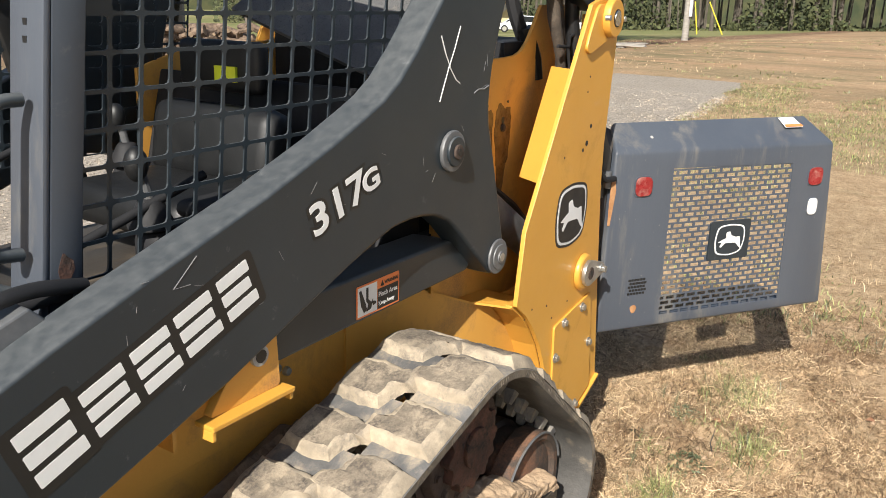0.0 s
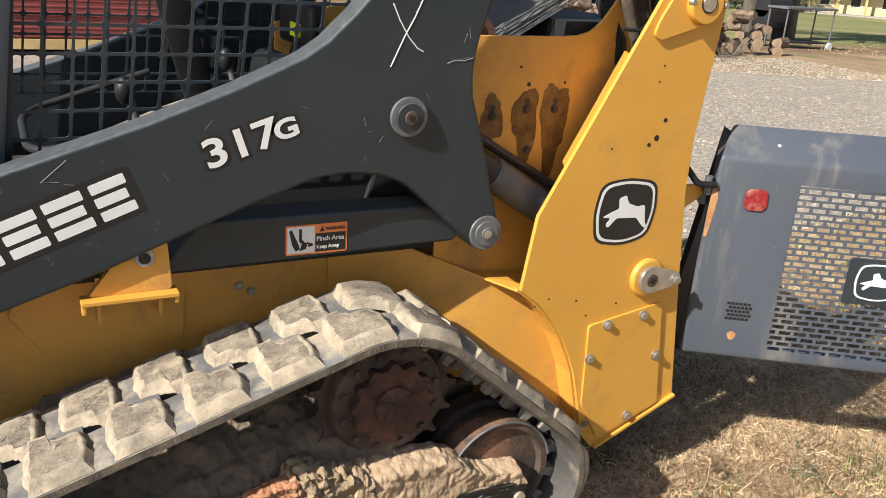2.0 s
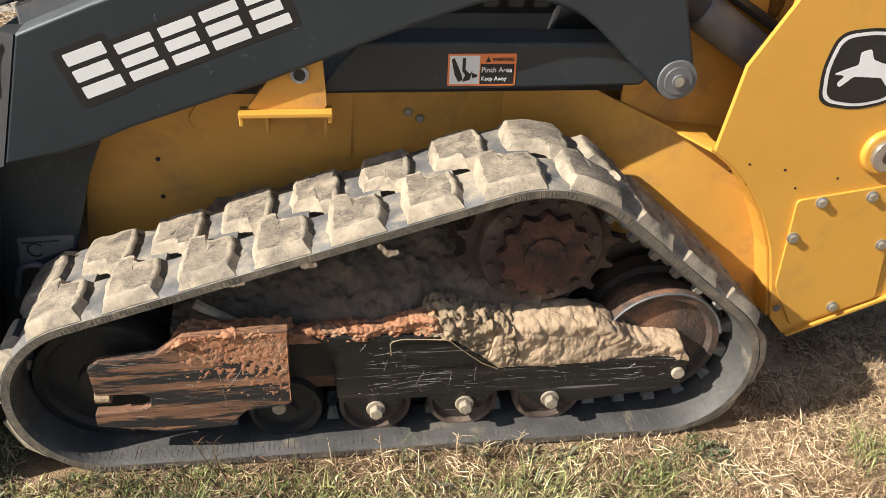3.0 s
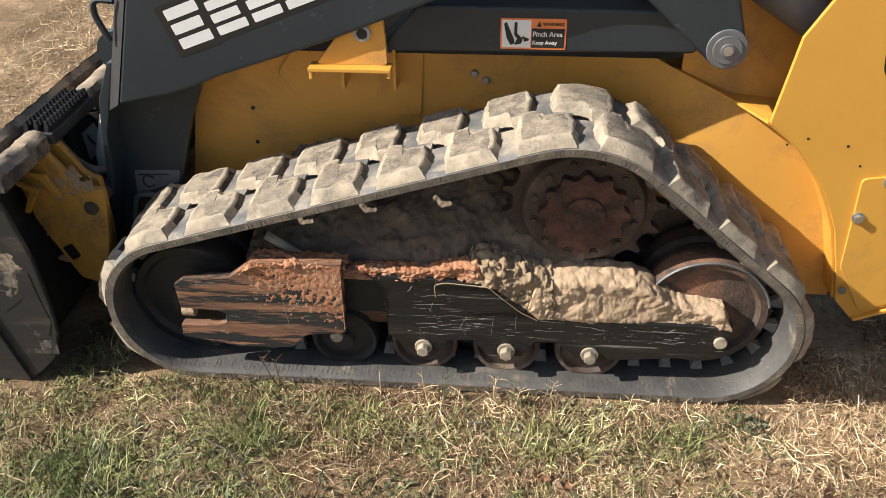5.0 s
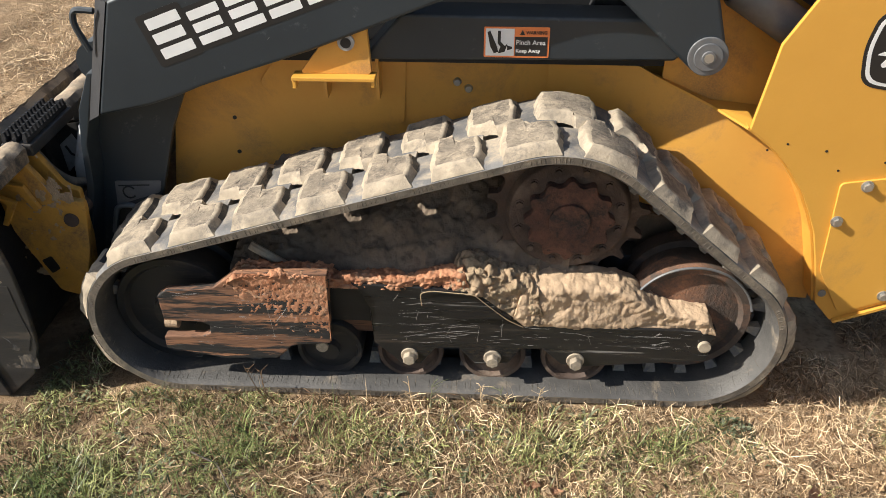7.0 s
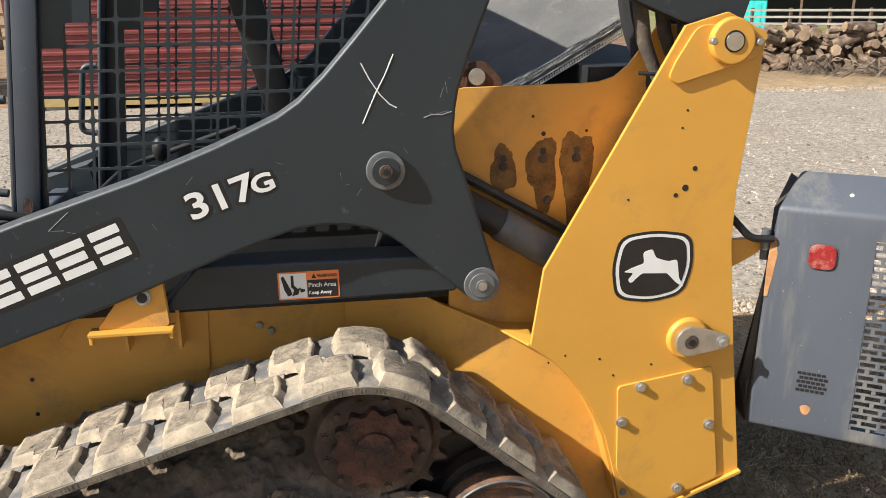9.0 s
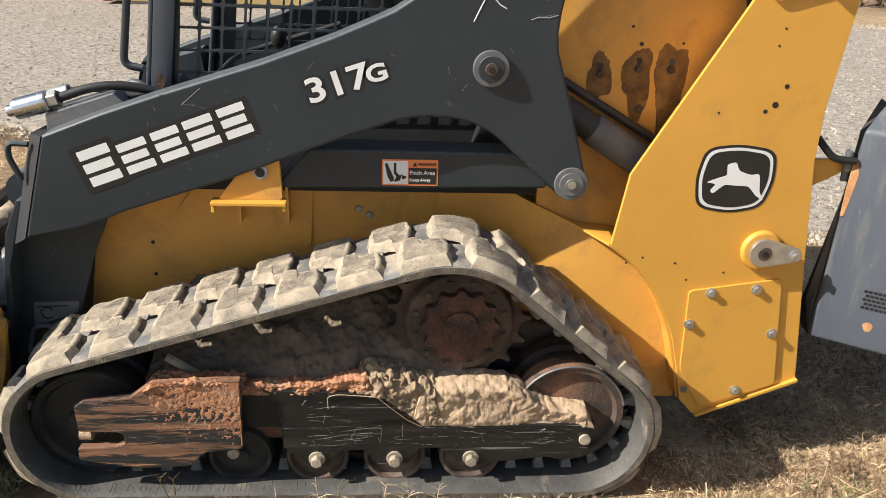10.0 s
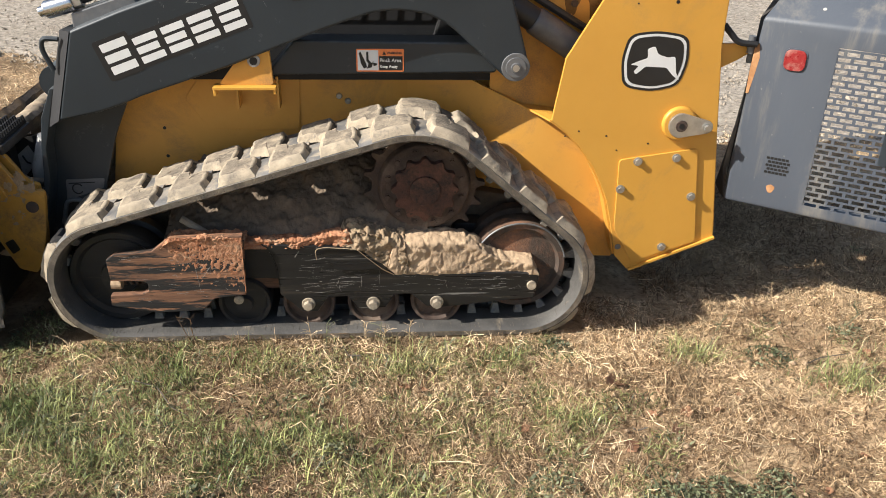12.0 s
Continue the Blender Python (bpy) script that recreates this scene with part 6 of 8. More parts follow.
WORN = [(-1.004, 0.362), (-0.978, 0.363), (-0.972, 0.29), (-0.960, 0.21), (-0.978, 0.16), (-0.99, 0.168), (-0.991, 0.249), (-1.012, 0.285), (-1.07, 0.24), (-1.062, 0.255), (-1.02, 0.305)]
BUCK = [(-1.03, 0.605), (-1.006, 0.588), (-0.984, 0.535), (-0.958, 0.407), (-0.950, 0.28), (-0.953, 0.17), (-0.985, 0.08), (-1.065, 0.006), (-1.36, 0.004), (-1.33, 0.10), (-1.20, 0.45), (-1.13, 0.605)]
for y in (-0.07, 1.655):
    sp = bpart("side_plate", prism(BUCK, y, y + 0.014, 0.003), BLACK, bucket, "scratched black side plate")
back = [(-1.10, 0.615), (-1.10, 0.50), (-1.09, 0.34), (-1.085, 0.18), (-1.09, 0.06), (-1.12, 0.004), (-1.36, 0.002)]
b = bmesh.new()
rows = [(b.verts.new((x, -0.056, z)), b.verts.new((x, 1.655, z))) for x, z in back]
fs = [b.faces.new((a[0], c[0], c[1], a[1])) for a, c in zip(rows, rows[1:])]
thicken(b, geom=fs, thickness=-0.012)
bpart("back_sheet", b, BLACK, bucket, "curved black back sheet", smooth=True)


def worn_beam(x0, x1, z0, z1, y0, y1, seed):
    """A box beam whose top is crusted with dry mud."""
    n = int((y1 - y0) / 0.012)
    prof = [(x0, z0), (x0, z1 - 0.012), (x0 + 0.012, z1), ((x0 + x1) / 2, z1 + 0.003), (x1 - 0.014, z1 - 0.002), (x1, z1 - 0.016), (x1, z0)]
    bm = bmesh.new()
    rings = []
    for i in range(n + 1):
        y = y0 + (y1 - y0) * i / n
        ring = []
        for k, (x, z) in enumerate(prof):
            p = Vector((x, y, z))
            d = 0.007 * noise.fractal(p * 22 + Vector((seed, 0, 0)), 0.8, 2.0, 4) if 0 < k < 6 else 0.0
            ring.append(bm.verts.new(p + Vector((0.4, 0, 1)) * d))
        rings.append(ring)
    m = len(prof)
    for u, v in zip(rings, rings[1:]):
        for k in range(m):
            bm.faces.new((u[k], u[(k + 1) % m], v[(k + 1) % m], v[k]))
    bm.faces.new(rings[0][::-1])
    bm.faces.new(rings[-1])
    return bm


bpart("top_beam", worn_beam(-1.030, -0.972, 0.585, 0.638, -0.06, 0.165, 3), BEAM, bucket, "mud-dusted end of the top beam", smooth=True)
bpart("top_beam", worn_beam(-1.03, -0.965, 0.585, 0.640, 0.42, 1.655, 9), BEAM, bucket, "mud-dusted top beam", smooth=True)
bpart("top_lip", worn_beam(-1.10, -1.070, 0.585, 0.640, -0.06, 1.655, 5), BEAM, bucket, "dusty rear lip of the bucket", smooth=True)
bpart("top_web", box((-1.072, -0.05, 0.575), (-1.03, 1.65, 0.600)), BLACK, bucket)
bpart("side_cutter", prism([(-1.065, 0.008), (-1.150, 0.31), (-1.235, 0.35), (-1.325, 0.10), (-1.352, 0.008)], -0.080, -0.070, 0.002), BLACK, bucket, "scraped black side cutter")
lb = bpart("inspection_label", prism([(-1.064, 0.445), (-1.046, 0.389), (-1.083, 0.349), (-1.105, 0.411)], -0.0718, -0.0702), WHITE, bucket, "scuffed white label")
for k in range(4):
    z = 0.372 + 0.016 * k
    part("print_line", prism([(-1.090 + 0.004 * k, z), (-1.066 + 0.004 * k, z + 0.022), (-1.067 + 0.004 * k, z + 0.025), (-1.091 + 0.004 * k, z + 0.003)], -0.0724, -0.0719), SCRATCH, lb)
nl = bpart("name_label", prism([(-1.120, 0.476), (-1.083, 0.514), (-1.079, 0.497), (-1.12, 0.456)], -0.0718, -0.0702), WHITE, bucket, "white and orange strip label")
part("orange_end", prism([(-1.093, 0.504), (-1.083, 0.514), (-1.079, 0.497), (-1.089, 0.487)], -0.0726, -0.0719), ORANGE, nl)
for x in (-1.110, -1.096):
    bpart("printed_bar", prism([(x, 0.452), (x + 0.009, 0.461), (x + 0.013, 0.444), (x + 0.004, 0.435)], -0.0718, -0.0702), WHITE, bucket)
bpart("worn_patch", prism(WORN, -0.0712, -0.0701), BLACK, bucket, "patch worn to dull metal")
rb = random.Random(77)
for k in range(12):
    x, z = rb.uniform(-1.18, -1.0), rb.uniform(0.06, 0.50)
    an, d = rb.gauss(-1.0, 0.5), rb.uniform(0.02, 0.09)
    x2, z2 = x + d * math.cos(an), z + d * math.sin(an)
    if x2 < -0.995 and z2 > 0.03:
        bpart("scratch", tube([(x, -0.0705, z), ((x + x2) / 2 + 0.004, -0.0705, (z + z2) / 2), (x2, -0.0705, z2)], [0.0002, 0.0007, 0.0002], 4), SCRATCH, bucket)
smear("mud_streaks", -1.10, -0.965, 0.10, 0.42, -0.0700, lambda x, z: 0.10 - 14.0 * abs(x + 1.03 - 0.20 * (0.30 - z)) + 0.6 * math.sin(z * 21), BEAM, "pale mud smeared down the bucket's side", 44, 0.003, 30.0, 0.004)
for j in range(3):
    bm = box((-1.030 + j * 0.027, 0.17, 0.630), (-1.020 + j * 0.027, 0.40, 0.646))
    for k in range(13):
        y = 0.172 + k * 0.0178
        prism([(-1.032 + j * 0.027, 0.642), (-1.018 + j * 0.027, 0.642), (-1.022 + j * 0.027, 0.660), (-1.028 + j * 0.027, 0.660)], y, y + 0.009, bm=bm)
    bpart("step_tread", bm, DARK, bucket, "black serrated step tread")
bpart("step_bracket", box((-1.035, 0.165, 0.60), (-0.955, 0.405, 0.632), 0.004), BLACK, bucket)
o = crust("dried_mud", -1.15, -1.085, -0.05, 0.22, ([-1.15, -1.085], [0.565, 0.575]), ([-1.15, -1.12, -1.085], [0.60, 0.635, 0.635]), MUD, "dried tan mud on the bucket's upper corner", 31, 0.014, 30.0)
# quick coupler between arm and bucket
COUP = [(-1.075, 0.520), (-1.036, 0.556), (-0.990, 0.594), (-0.972, 0.585), (-0.946, 0.545), (-0.925, 0.505), (-0.905, 0.490), (-0.846, 0.485), (-0.842, 0.455), (-0.862, 0.34), (-0.895, 0.225), (-0.92, 0.185), (-0.975, 0.20), (-1.017, 0.298), (-1.056, 0.388)]
for y in (0.14, 1.43):
    for dy in (0.0, 0.06):
        part("coupler_plate", prism(rounded([(min(x, -0.846 - dy * 0.6), z) for x, z in COUP], 0.010, 2), y + dy, y + dy + 0.022, 0.004), MUDYEL, loader, "muddy yellow attachment coupler plate", smooth=True)
    for dy, pts in ((-0.018, [(-1.05, 0.545), (-0.985, 0.535), (-0.955, 0.47), (-0.972, 0.468), (-1.0, 0.515)]), (-0.034, [(-1.075, 0.525), (-1.005, 0.495), (-1.045, 0.425), (-1.058, 0.43), (-1.03, 0.490)]), (0.07, [(-1.0, 0.590), (-0.955, 0.555), (-0.925, 0.50), (-0.95, 0.49), (-0.99, 0.55)])):
        part("coupler_rib", prism(pts, y + dy, y + dy + 0.014, 0.002), MUDYEL, loader)
    part("coupler_back", prism([(-1.075, 0.520), (-1.056, 0.530), (-1.0, 0.32), (-0.955, 0.20), (-0.975, 0.20), (-1.056, 0.388)], y + 0.02, y + 0.06, 0.002), MUDYEL, loader, "muddy yellow back of the coupler")
    part("coupler_pin", rod((-0.890, y - 0.006, 0.430), (-0.890, y + 0.17, 0.430), 0.020, n=18, bevel=0.003), RUSTDARK, loader, smooth=True)
    part("lock_hole", prism(rounded([(-1.005, 0.30), (-0.975, 0.315), (-0.958, 0.275), (-0.985, 0.258)], 0.006), y - 0.001, y + 0.001), DECALBLACK, loader)
smear("coupler_mud", -1.05, -0.87, 0.25, 0.58, 0.139, lambda x, z: -0.42 + 1.4 * (z - 0.42) - 14 * max(0.0, z - 0.50) - 10 * max(0.0, x + 0.90) - 10 * max(0.0, -1.0 - x), MUDDARK, "dry brown mud stuck to the coupler plate", 51, 0.004, 34.0, 0.004)
part("coupler_frame", prism([(-1.06, 0.16), (-1.065, 0.565), (-1.03, 0.565), (-1.005, 0.16)], 0.36, 1.28, 0.01), BLACK, loader, "black attachment frame")
part("tilt_cylinder", tube([(-0.872, 0.34, 0.60), (-0.897, 0.34, 0.525), (-0.912, 0.34, 0.49), (-0.925, 0.34, 0.45), (-0.932, 0.34, 0.43)], [0.040, 0.040, 0.038, 0.032, 0.026], 20), PALESTEEL, loader, "pale dusty tilt cylinder end", smooth=True)
part("tilt_rod", rod((-0.985, 0.33, 0.36), (-0.93, 0.33, 0.49), 0.014, n=18), CHROME, loader, smooth=True)
part("cylinder_hose", tube([(-1.01, 0.26, 0.56), (-0.985, 0.27, 0.50), (-0.95, 0.29, 0.455), (-0.91, 0.31, 0.45)], 0.016, 10, round_corner=0.03), BEAM, loader, "dusty black hose", smooth=True)
pl = part("paper_label", prism([(-1.068, 0.473), (-0.984, 0.543), (-0.958, 0.487), (-1.018, 0.422)], 0.42, 0.4215), PALESTEEL, loader, "scuffed white label on the frame")
part("label_mark", tube([(-1.01, 0.419, 0.505), (-0.998, 0.419, 0.48), (-0.985, 0.419, 0.475)], 0.0035, 6), DECALBLACK, pl)
part("label_plate", prism([(-1.09, 0.40), (-1.09, 0.55), (-0.86, 0.60), (-0.86, 0.40)], 0.4225, 0.44), BLACK, loader)


# ---- yard behind the machine ----
def gz1(x, y):
    return float(ground_z(np.array([x]), np.array([y]))[0])


def shed():
    s = thing("metal_shed", "low shed clad in ribbed dark red metal", "shed", at=(-0.3, 10.6, 0))
    inv = Matrix.Translation((0.3, -10.6, 0))
    z, prof = 0.20, []
    while z < 2.6:
        prof += [(z, 0.0), (z + 0.018, -0.026), (z + 0.045, -0.026), (z + 0.063, 0.0), (z + 0.115, 0.0), (z + 0.123, -0.008), (z + 0.133, -0.008), (z + 0.141, 0.0), (z + 0.19, 0.0), (z + 0.198, -0.008), (z + 0.208, -0.008), (z + 0.216, 0.0)]
        z += 0.27
    b = bmesh.new()
    rows = [(b.verts.new((-3.72, 10.6 + y, zz)), b.verts.new((3.4, 10.6 + y, zz))) for zz, y in prof]
    fs = [b.faces.new((a[0], c[0], c[1], a[1])) for a, c in zip(rows, rows[1:])]
    thicken(b, geom=fs, thickness=0.004)
    o = [part("wall", b, REDMETAL, s, "ribbed red metal siding")]
    o.append(part("corner_board", box((-3.80, 10.55, 0.05), (-3.68, 10.66, 2.7), 0.006), REDMETAL, s))
    o.append(part("sill_board", box((-3.72, 10.565, 0.06), (3.4, 10.64, 0.19), 0.004), YTRIM, s, "ochre sill board"))
    o.append(part("side_wall", box((-3.79, 10.66, 0.05), (-3.74, 14.0, 2.66)), REDMETAL, s))
    o.append(part("side_wall", box((3.36, 10.61, 0.05), (3.41, 14.0, 2.66)), REDMETAL, s))
    o.append(part("back_wall", box((-3.74, 13.95, -0.2), (3.36, 14.0, 2.66)), REDMETAL, s))
    o.append(part("roof", box((-4.0, 10.3, 2.66), (3.7, 14.3, 2.74)), ROOF, s))
    for x in (-3.3, -1.2, 0.9, 3.0):
        o.append(part("foot_block", box((x - 0.15, 10.6, -0.1), (x + 0.15, 10.9, 0.06)), WOODGREY, s))
    for p in o:
        p.matrix_parent_inverse = inv


shed()


def fence(p0, p1, n, height, name_label, rails=3, rail_material=WOODGREY, post_material=POSTWOOD, z_over=None):
    a, c = Vector(p0), Vector(p1)
    f = thing("rail_fence", name_label, "fence", at=(*a, gz1(*a)))
    inv = Matrix.Translation((-a.x, -a.y, -gz1(*a)))
    d = (c - a) / n
    u = d.normalized()
    for i in range(n + 1):
        p = a + d * i
        z = gz1(*p) if z_over is None else z_over
        o = part("post", box((p.x - 0.09, p.y - 0.09, min(z, gz1(*p)) - 0.3), (p.x + 0.09, p.y + 0.09, z + height), 0.012), post_material, f)
        o.matrix_parent_inverse = inv
        if i < n:
            q = p + d
            z2 = gz1(*q) if z_over is None else z_over
            for k in range(rails):
                h = height * (0.30 + 0.60 * k / (rails - 1))
                b = bmesh.new()
                off = Vector((-u.y, u.x)) * -0.10
                vs = [b.verts.new((x + off.x * s, y + off.y * s, zz + dz)) for x, y, zz in ((p.x, p.y, z + h), (q.x, q.y, z2 + h)) for s in (0.95, 1.25) for dz in (-0.075, 0.075)]
                for fc in ((0, 1, 3, 2), (4, 6, 7, 5), (0, 4, 5, 1), (2, 3, 7, 6), (1, 5, 7, 3), (0, 2, 6, 4)):
                    b.faces.new([vs[t] for t in fc])
                o = part("rail", b, rail_material, f)
                o.matrix_parent_inverse = inv
    return f


fence((27.2, 54.2), (37.5, 48.2), 5, 1.45, "weathered board fence with brown posts", z_over=-1.52)
fence((-20.0, 39.0), (-12.2, 41.4), 4, 1.75, "sunlit cream rail fence at the yard's edge", rail_material=YTRIM)

# far open barn and a teal cabin
barn = thing("open_barn", "dark open-fronted barn with thin posts", "barn", at=(41, 67, gz1(41, 67)))
binv = Matrix.Translation((-41, -67, -gz1(41, 67)))
bt = Matrix.Translation((41, 67, gz1(41, 67))) @ Matrix.Rotation(radians(-31), 4, "Z")
for nm, lo, hi, mat in (("back_wall", (-12, 5.8, 0), (12, 6, 4.2), DARK), ("side_wall", (-12, 0, 0), (-11.8, 6, 4.2), DARK), ("side_wall", (11.8, 0, 0), (12, 6, 4.2), DARK), ("roof", (-12.5, -0.6, 4.2), (12.5, 6.5, 4.45), ROOF)):
    part(nm, box(lo, hi, m=bt), mat, barn).matrix_parent_inverse = binv
for x in (-8, -4, 0, 4, 8):
    part("post", box((x - 0.1, 0, 0), (x + 0.1, 0.2, 4.2), m=bt), POSTWOOD, barn).matrix_parent_inverse = binv
cab = thing("teal_cabin", "teal plastic site cabin behind the fence", "cabin", at=(32.2, 58.1, gz1(32.2, 58.1)))
ci = Matrix.Translation((-32.2, -58.1, -gz1(32.2, 58.1)))
cm = Matrix.Translation((32.2, 58.1, gz1(32.2, 58.1))) @ Matrix.Rotation(radians(-30), 4, "Z")
part("cabin_wall", box((-0.75, -0.6, 0), (0.75, 0.6, 2.2), 0.05, m=cm), TEAL, cab).matrix_parent_inverse = ci
part("cabin_roof", box((-0.8, -0.65, 2.2), (0.8, 0.65, 2.4), 0.08, m=cm), TEAL, cab).matrix_parent_inverse = ci
part("cabin_door", box((-0.40, -0.63, 0.1), (0.40, -0.6, 2.0), 0.01, m=cm), TEAL, cab).matrix_parent_inverse = ci
rng = random.Random(5)


# ---- log pile ----
def log(x, y, z, length, r, yaw, pitch):
    n, rings = 13, []
    b = bmesh.new()
    rr = [r * rng.uniform(0.86, 1.12) for _ in range(n)]
    for t in (-0.5, 0.0, 0.5):
        k = rng.uniform(0.93, 1.05)
        rings.append([b.verts.new((t * length, rr[i] * k * math.cos(2 * math.pi * i / n), rr[i] * k * math.sin(2 * math.pi * i / n))) for i in range(n)])
    for p, q in zip(rings, rings[1:]):
        for i in range(n):
            b.faces.new((p[i], p[(i + 1) % n], q[(i + 1) % n], q[i]))
    for ring in (rings[0][::-1], rings[-1]):
        b.faces.new(ring).material_index = 1
    ob = part("log", b, [LOGBARK, LOGEND], None)
    ob.matrix_world = Matrix.Translation((x, y, z)) @ Matrix.Rotation(radians(yaw), 4, "Z") @ Matrix.Rotation(radians(pitch), 4, "Y")
    tagged(ob, "cut firewood log with pale ends in the pile", "log", "firewood logs in the pile")


a, c = Vector((8.15, 14.0)), Vector((13.2, 10.9))
u = (c - a).normalized()
back = Vector((-u.y, u.x))
face_yaw = math.degrees(math.atan2(back.y, back.x))
for tier in range(6):
    n = 31 - tier
    for i in range(n):
        depth = rng.uniform(-0.1, 0.7) + tier * 0.06
        if tier and rng.random() < 0.08:
            continue
        p = a + u * ((i + 0.5 * (tier % 2) + rng.uniform(-0.3, 0.3)) * 0.185 + tier * 0.07) + back * (0.25 + depth * 0.5)
        r = rng.choice((0.035, 0.05, 0.06, 0.075, 0.10)) * rng.uniform(0.9, 1.1)
        log(p.x, p.y, gz1(p.x, p.y) + 0.07 + tier * 0.134 + rng.uniform(-0.05, 0.07), rng.uniform(0.28, 0.58), r, face_yaw + rng.gauss(0, 42) + (70 if rng.random() < 0.3 else 0), rng.gauss(0, 16))
    for i in range(n // 2):
        p = a + u * (i * 0.46 + rng.uniform(0, 0.4)) + back * rng.uniform(0.7, 1.3)
        log(p.x, p.y, gz1(p.x, p.y) + 0.10 + tier * 0.136 + rng.uniform(-0.03, 0.05), 0.5, rng.uniform(0.08, 0.12), face_yaw + rng.gauss(0, 30), 0)
bm = bmesh.new()
for k in range(190):
    p = a + u * rng.uniform(1.3, 5.4) - back * rng.uniform(0.05, 0.8)
    z = gz1(p.x, p.y)
    an, ln = rng.uniform(0, 6.28), rng.uniform(0.3, 1.2)
    q = [(p.x + math.cos(an) * ln * t + rng.gauss(0, 0.05), p.y + math.sin(an) * ln * 0.5 * t + rng.gauss(0, 0.05), z + 0.02 + rng.uniform(0, 0.34) * math.sin(t * 3.1)) for t in (0, 0.33, 0.66, 1)]
    tube(q, rng.uniform(0.003, 0.011), 5, bm=bm)
tagged(part("brush_pile", bm, BRUSH), "tangle of grey-brown cut branches in front of the log pile", "brush", kind="stuff")


# ---- trees ----
def limb(bm, p, d, length, r, depth, tips):
    pts, rad = [p], [r]
    for k in range(4):
        d = (d + Vector((rng.gauss(0, 0.16), rng.gauss(0, 0.16), rng.gauss(0.04, 0.10)))).normalized()
        pts.append(pts[-1] + d * length / 4)
        rad.append(r * (1 - 0.16 * (k + 1)))
    tube(pts, rad, 7 if r > 0.1 else 5, bm=bm)
    tips.append(pts[-1])
    if depth:
        for k in range(3 if depth > 1 else 2):
            i = rng.choice((2, 3, 4))
            e = (d + Vector((rng.gauss(0, 0.7), rng.gauss(0, 0.7), rng.uniform(-0.1, 0.5)))).normalized()
            limb(bm, pts[i], e, length * rng.uniform(0.5, 0.75), rad[i] * 0.6, depth - 1, tips)


def tree(x, y, height, r, leaf, label, size=0.32, leaves=900, spread=1.6, bare=0.45):
    t = thing("tree", label, "tree", "trees round the yard", at=(x, y, gz1(x, y)))
    bm, tips = bmesh.new(), []
    h = height * bare
    tube([(0, 0, -0.3), (0.02, 0, 0.0), (0.03, 0.02, h * 0.5), (0.0, 0.08, h)], [r * 1.5, r * 1.15, r * 0.92, r * 0.75], 12, bm=bm)
    for k in range(5):
        an = k * 1.26 + rng.uniform(-0.3, 0.3)
        limb(bm, Vector((0, 0.06, h * rng.uniform(0.75, 1.0))), Vector((math.cos(an), math.sin(an), rng.uniform(0.6, 1.5))).normalized(), height * 0.34, r * 0.5, 2, tips)
    part("trunk", bm, BARK, t, smooth=True)
    verts, faces = [], []
    for k in range(leaves):
        c = rng.choice(tips) + Vector((rng.gauss(0, 0.45), rng.gauss(0, 0.45), rng.gauss(0, 0.4))) * spread
        n = Vector((rng.gauss(0, 1), rng.gauss(0, 1), rng.gauss(0, 1))).normalized()
        e = n.orthogonal().normalized()
        f = n.cross(e)
        s = size * rng.uniform(0.5, 1.2)
        m = len(verts)
        verts += [c + e * s, c + f * s * 0.6, c - e * s, c - f * s * 0.6 + n * s * 0.3]
        faces.append((m, m + 1, m + 2, m + 3))
    raw("crown", verts, faces, leaf, t)
    return t


tree(25.05, 15.9, 13, 0.36, LEAFDARK, "large dark-trunked tree at the lawn's edge", 0.30, 2600, 2.0)
tree(22.35, 19.9, 11, 0.24, LEAFDARK, "dark tree in a row at the lawn's edge", 0.30, 1500, 1.9)
tree(22.9, 19.4, 12, 0.33, LEAFDARK, "pale-barked tree in a row at the lawn's edge", 0.30, 1500, 1.9)
tree(24.5, 20.3, 12, 0.42, LEAFDARK, "thick dark tree in a row at the lawn's edge", 0.30, 1500, 1.9)
# unseen tree, put here only to throw shade beside the shed
tree(-10.8, 12.6, 9, 0.26, LEAFDARK, "leafy tree added out of view to shade the yard's edge", 0.26, 2600, 1.7)
tree(41.3, 16.7, 12, 0.42, LEAFRED, "pale-trunked autumn tree beside a heap of boards", 0.30, 1600, 1.8)
models = [tree(96 + 3 * k, -6 + 5 * k, 13 + k, 0.17 + 0.03 * k, LEAFRED if k % 2 else LEAFDARK, "bare-stemmed autumn tree at the wood's edge", 0.20, 2600, 1.7, 0.5) for k in range(4)]
for k in range(86):
    an, rr = radians(-16 + 62 * k / 85 + rng.uniform(-0.5, 0.5)), rng.uniform(101, 128)
    rr += 24 if radians(25) < an < radians(43) else 0
    x, y = rr * math.cos(an), rr * math.sin(an)
    copy_thing(rng.choice(models), Matrix.Translation((x, y, gz1(x, y))) @ Matrix.Rotation(rng.uniform(0, 6.28), 4, "Z"))
verts, faces = [], []
for k in range(26000):
    an, rr = radians(rng.uniform(-18, 48)), rng.uniform(104, 136)
    rr += 24 if radians(25) < an < radians(43) else 0
    c = Vector((rr * math.cos(an), rr * math.sin(an), 0))
    c.z = gz1(c.x, c.y) + abs(rng.gauss(0, 2.6)) * (0.5 + 0.5 * math.sin(an * 40))
    s = rng.uniform(0.10, 0.42)
    e = Vector((rng.gauss(0, 1), rng.gauss(0, 1), rng.gauss(0, 1))).normalized()
    f = e.orthogonal().normalized()
    m = len(verts)
    verts += [c + e * s, c + f * s * 0.7, c - e * s, c - f * s * 0.7]
    faces.append((m, m + 1, m + 2, m + 3))
tagged(raw("woodland_undergrowth", verts, faces, LEAFDARK), "dark undergrowth of the far woods", "woods", kind="stuff")
bm = bmesh.new()
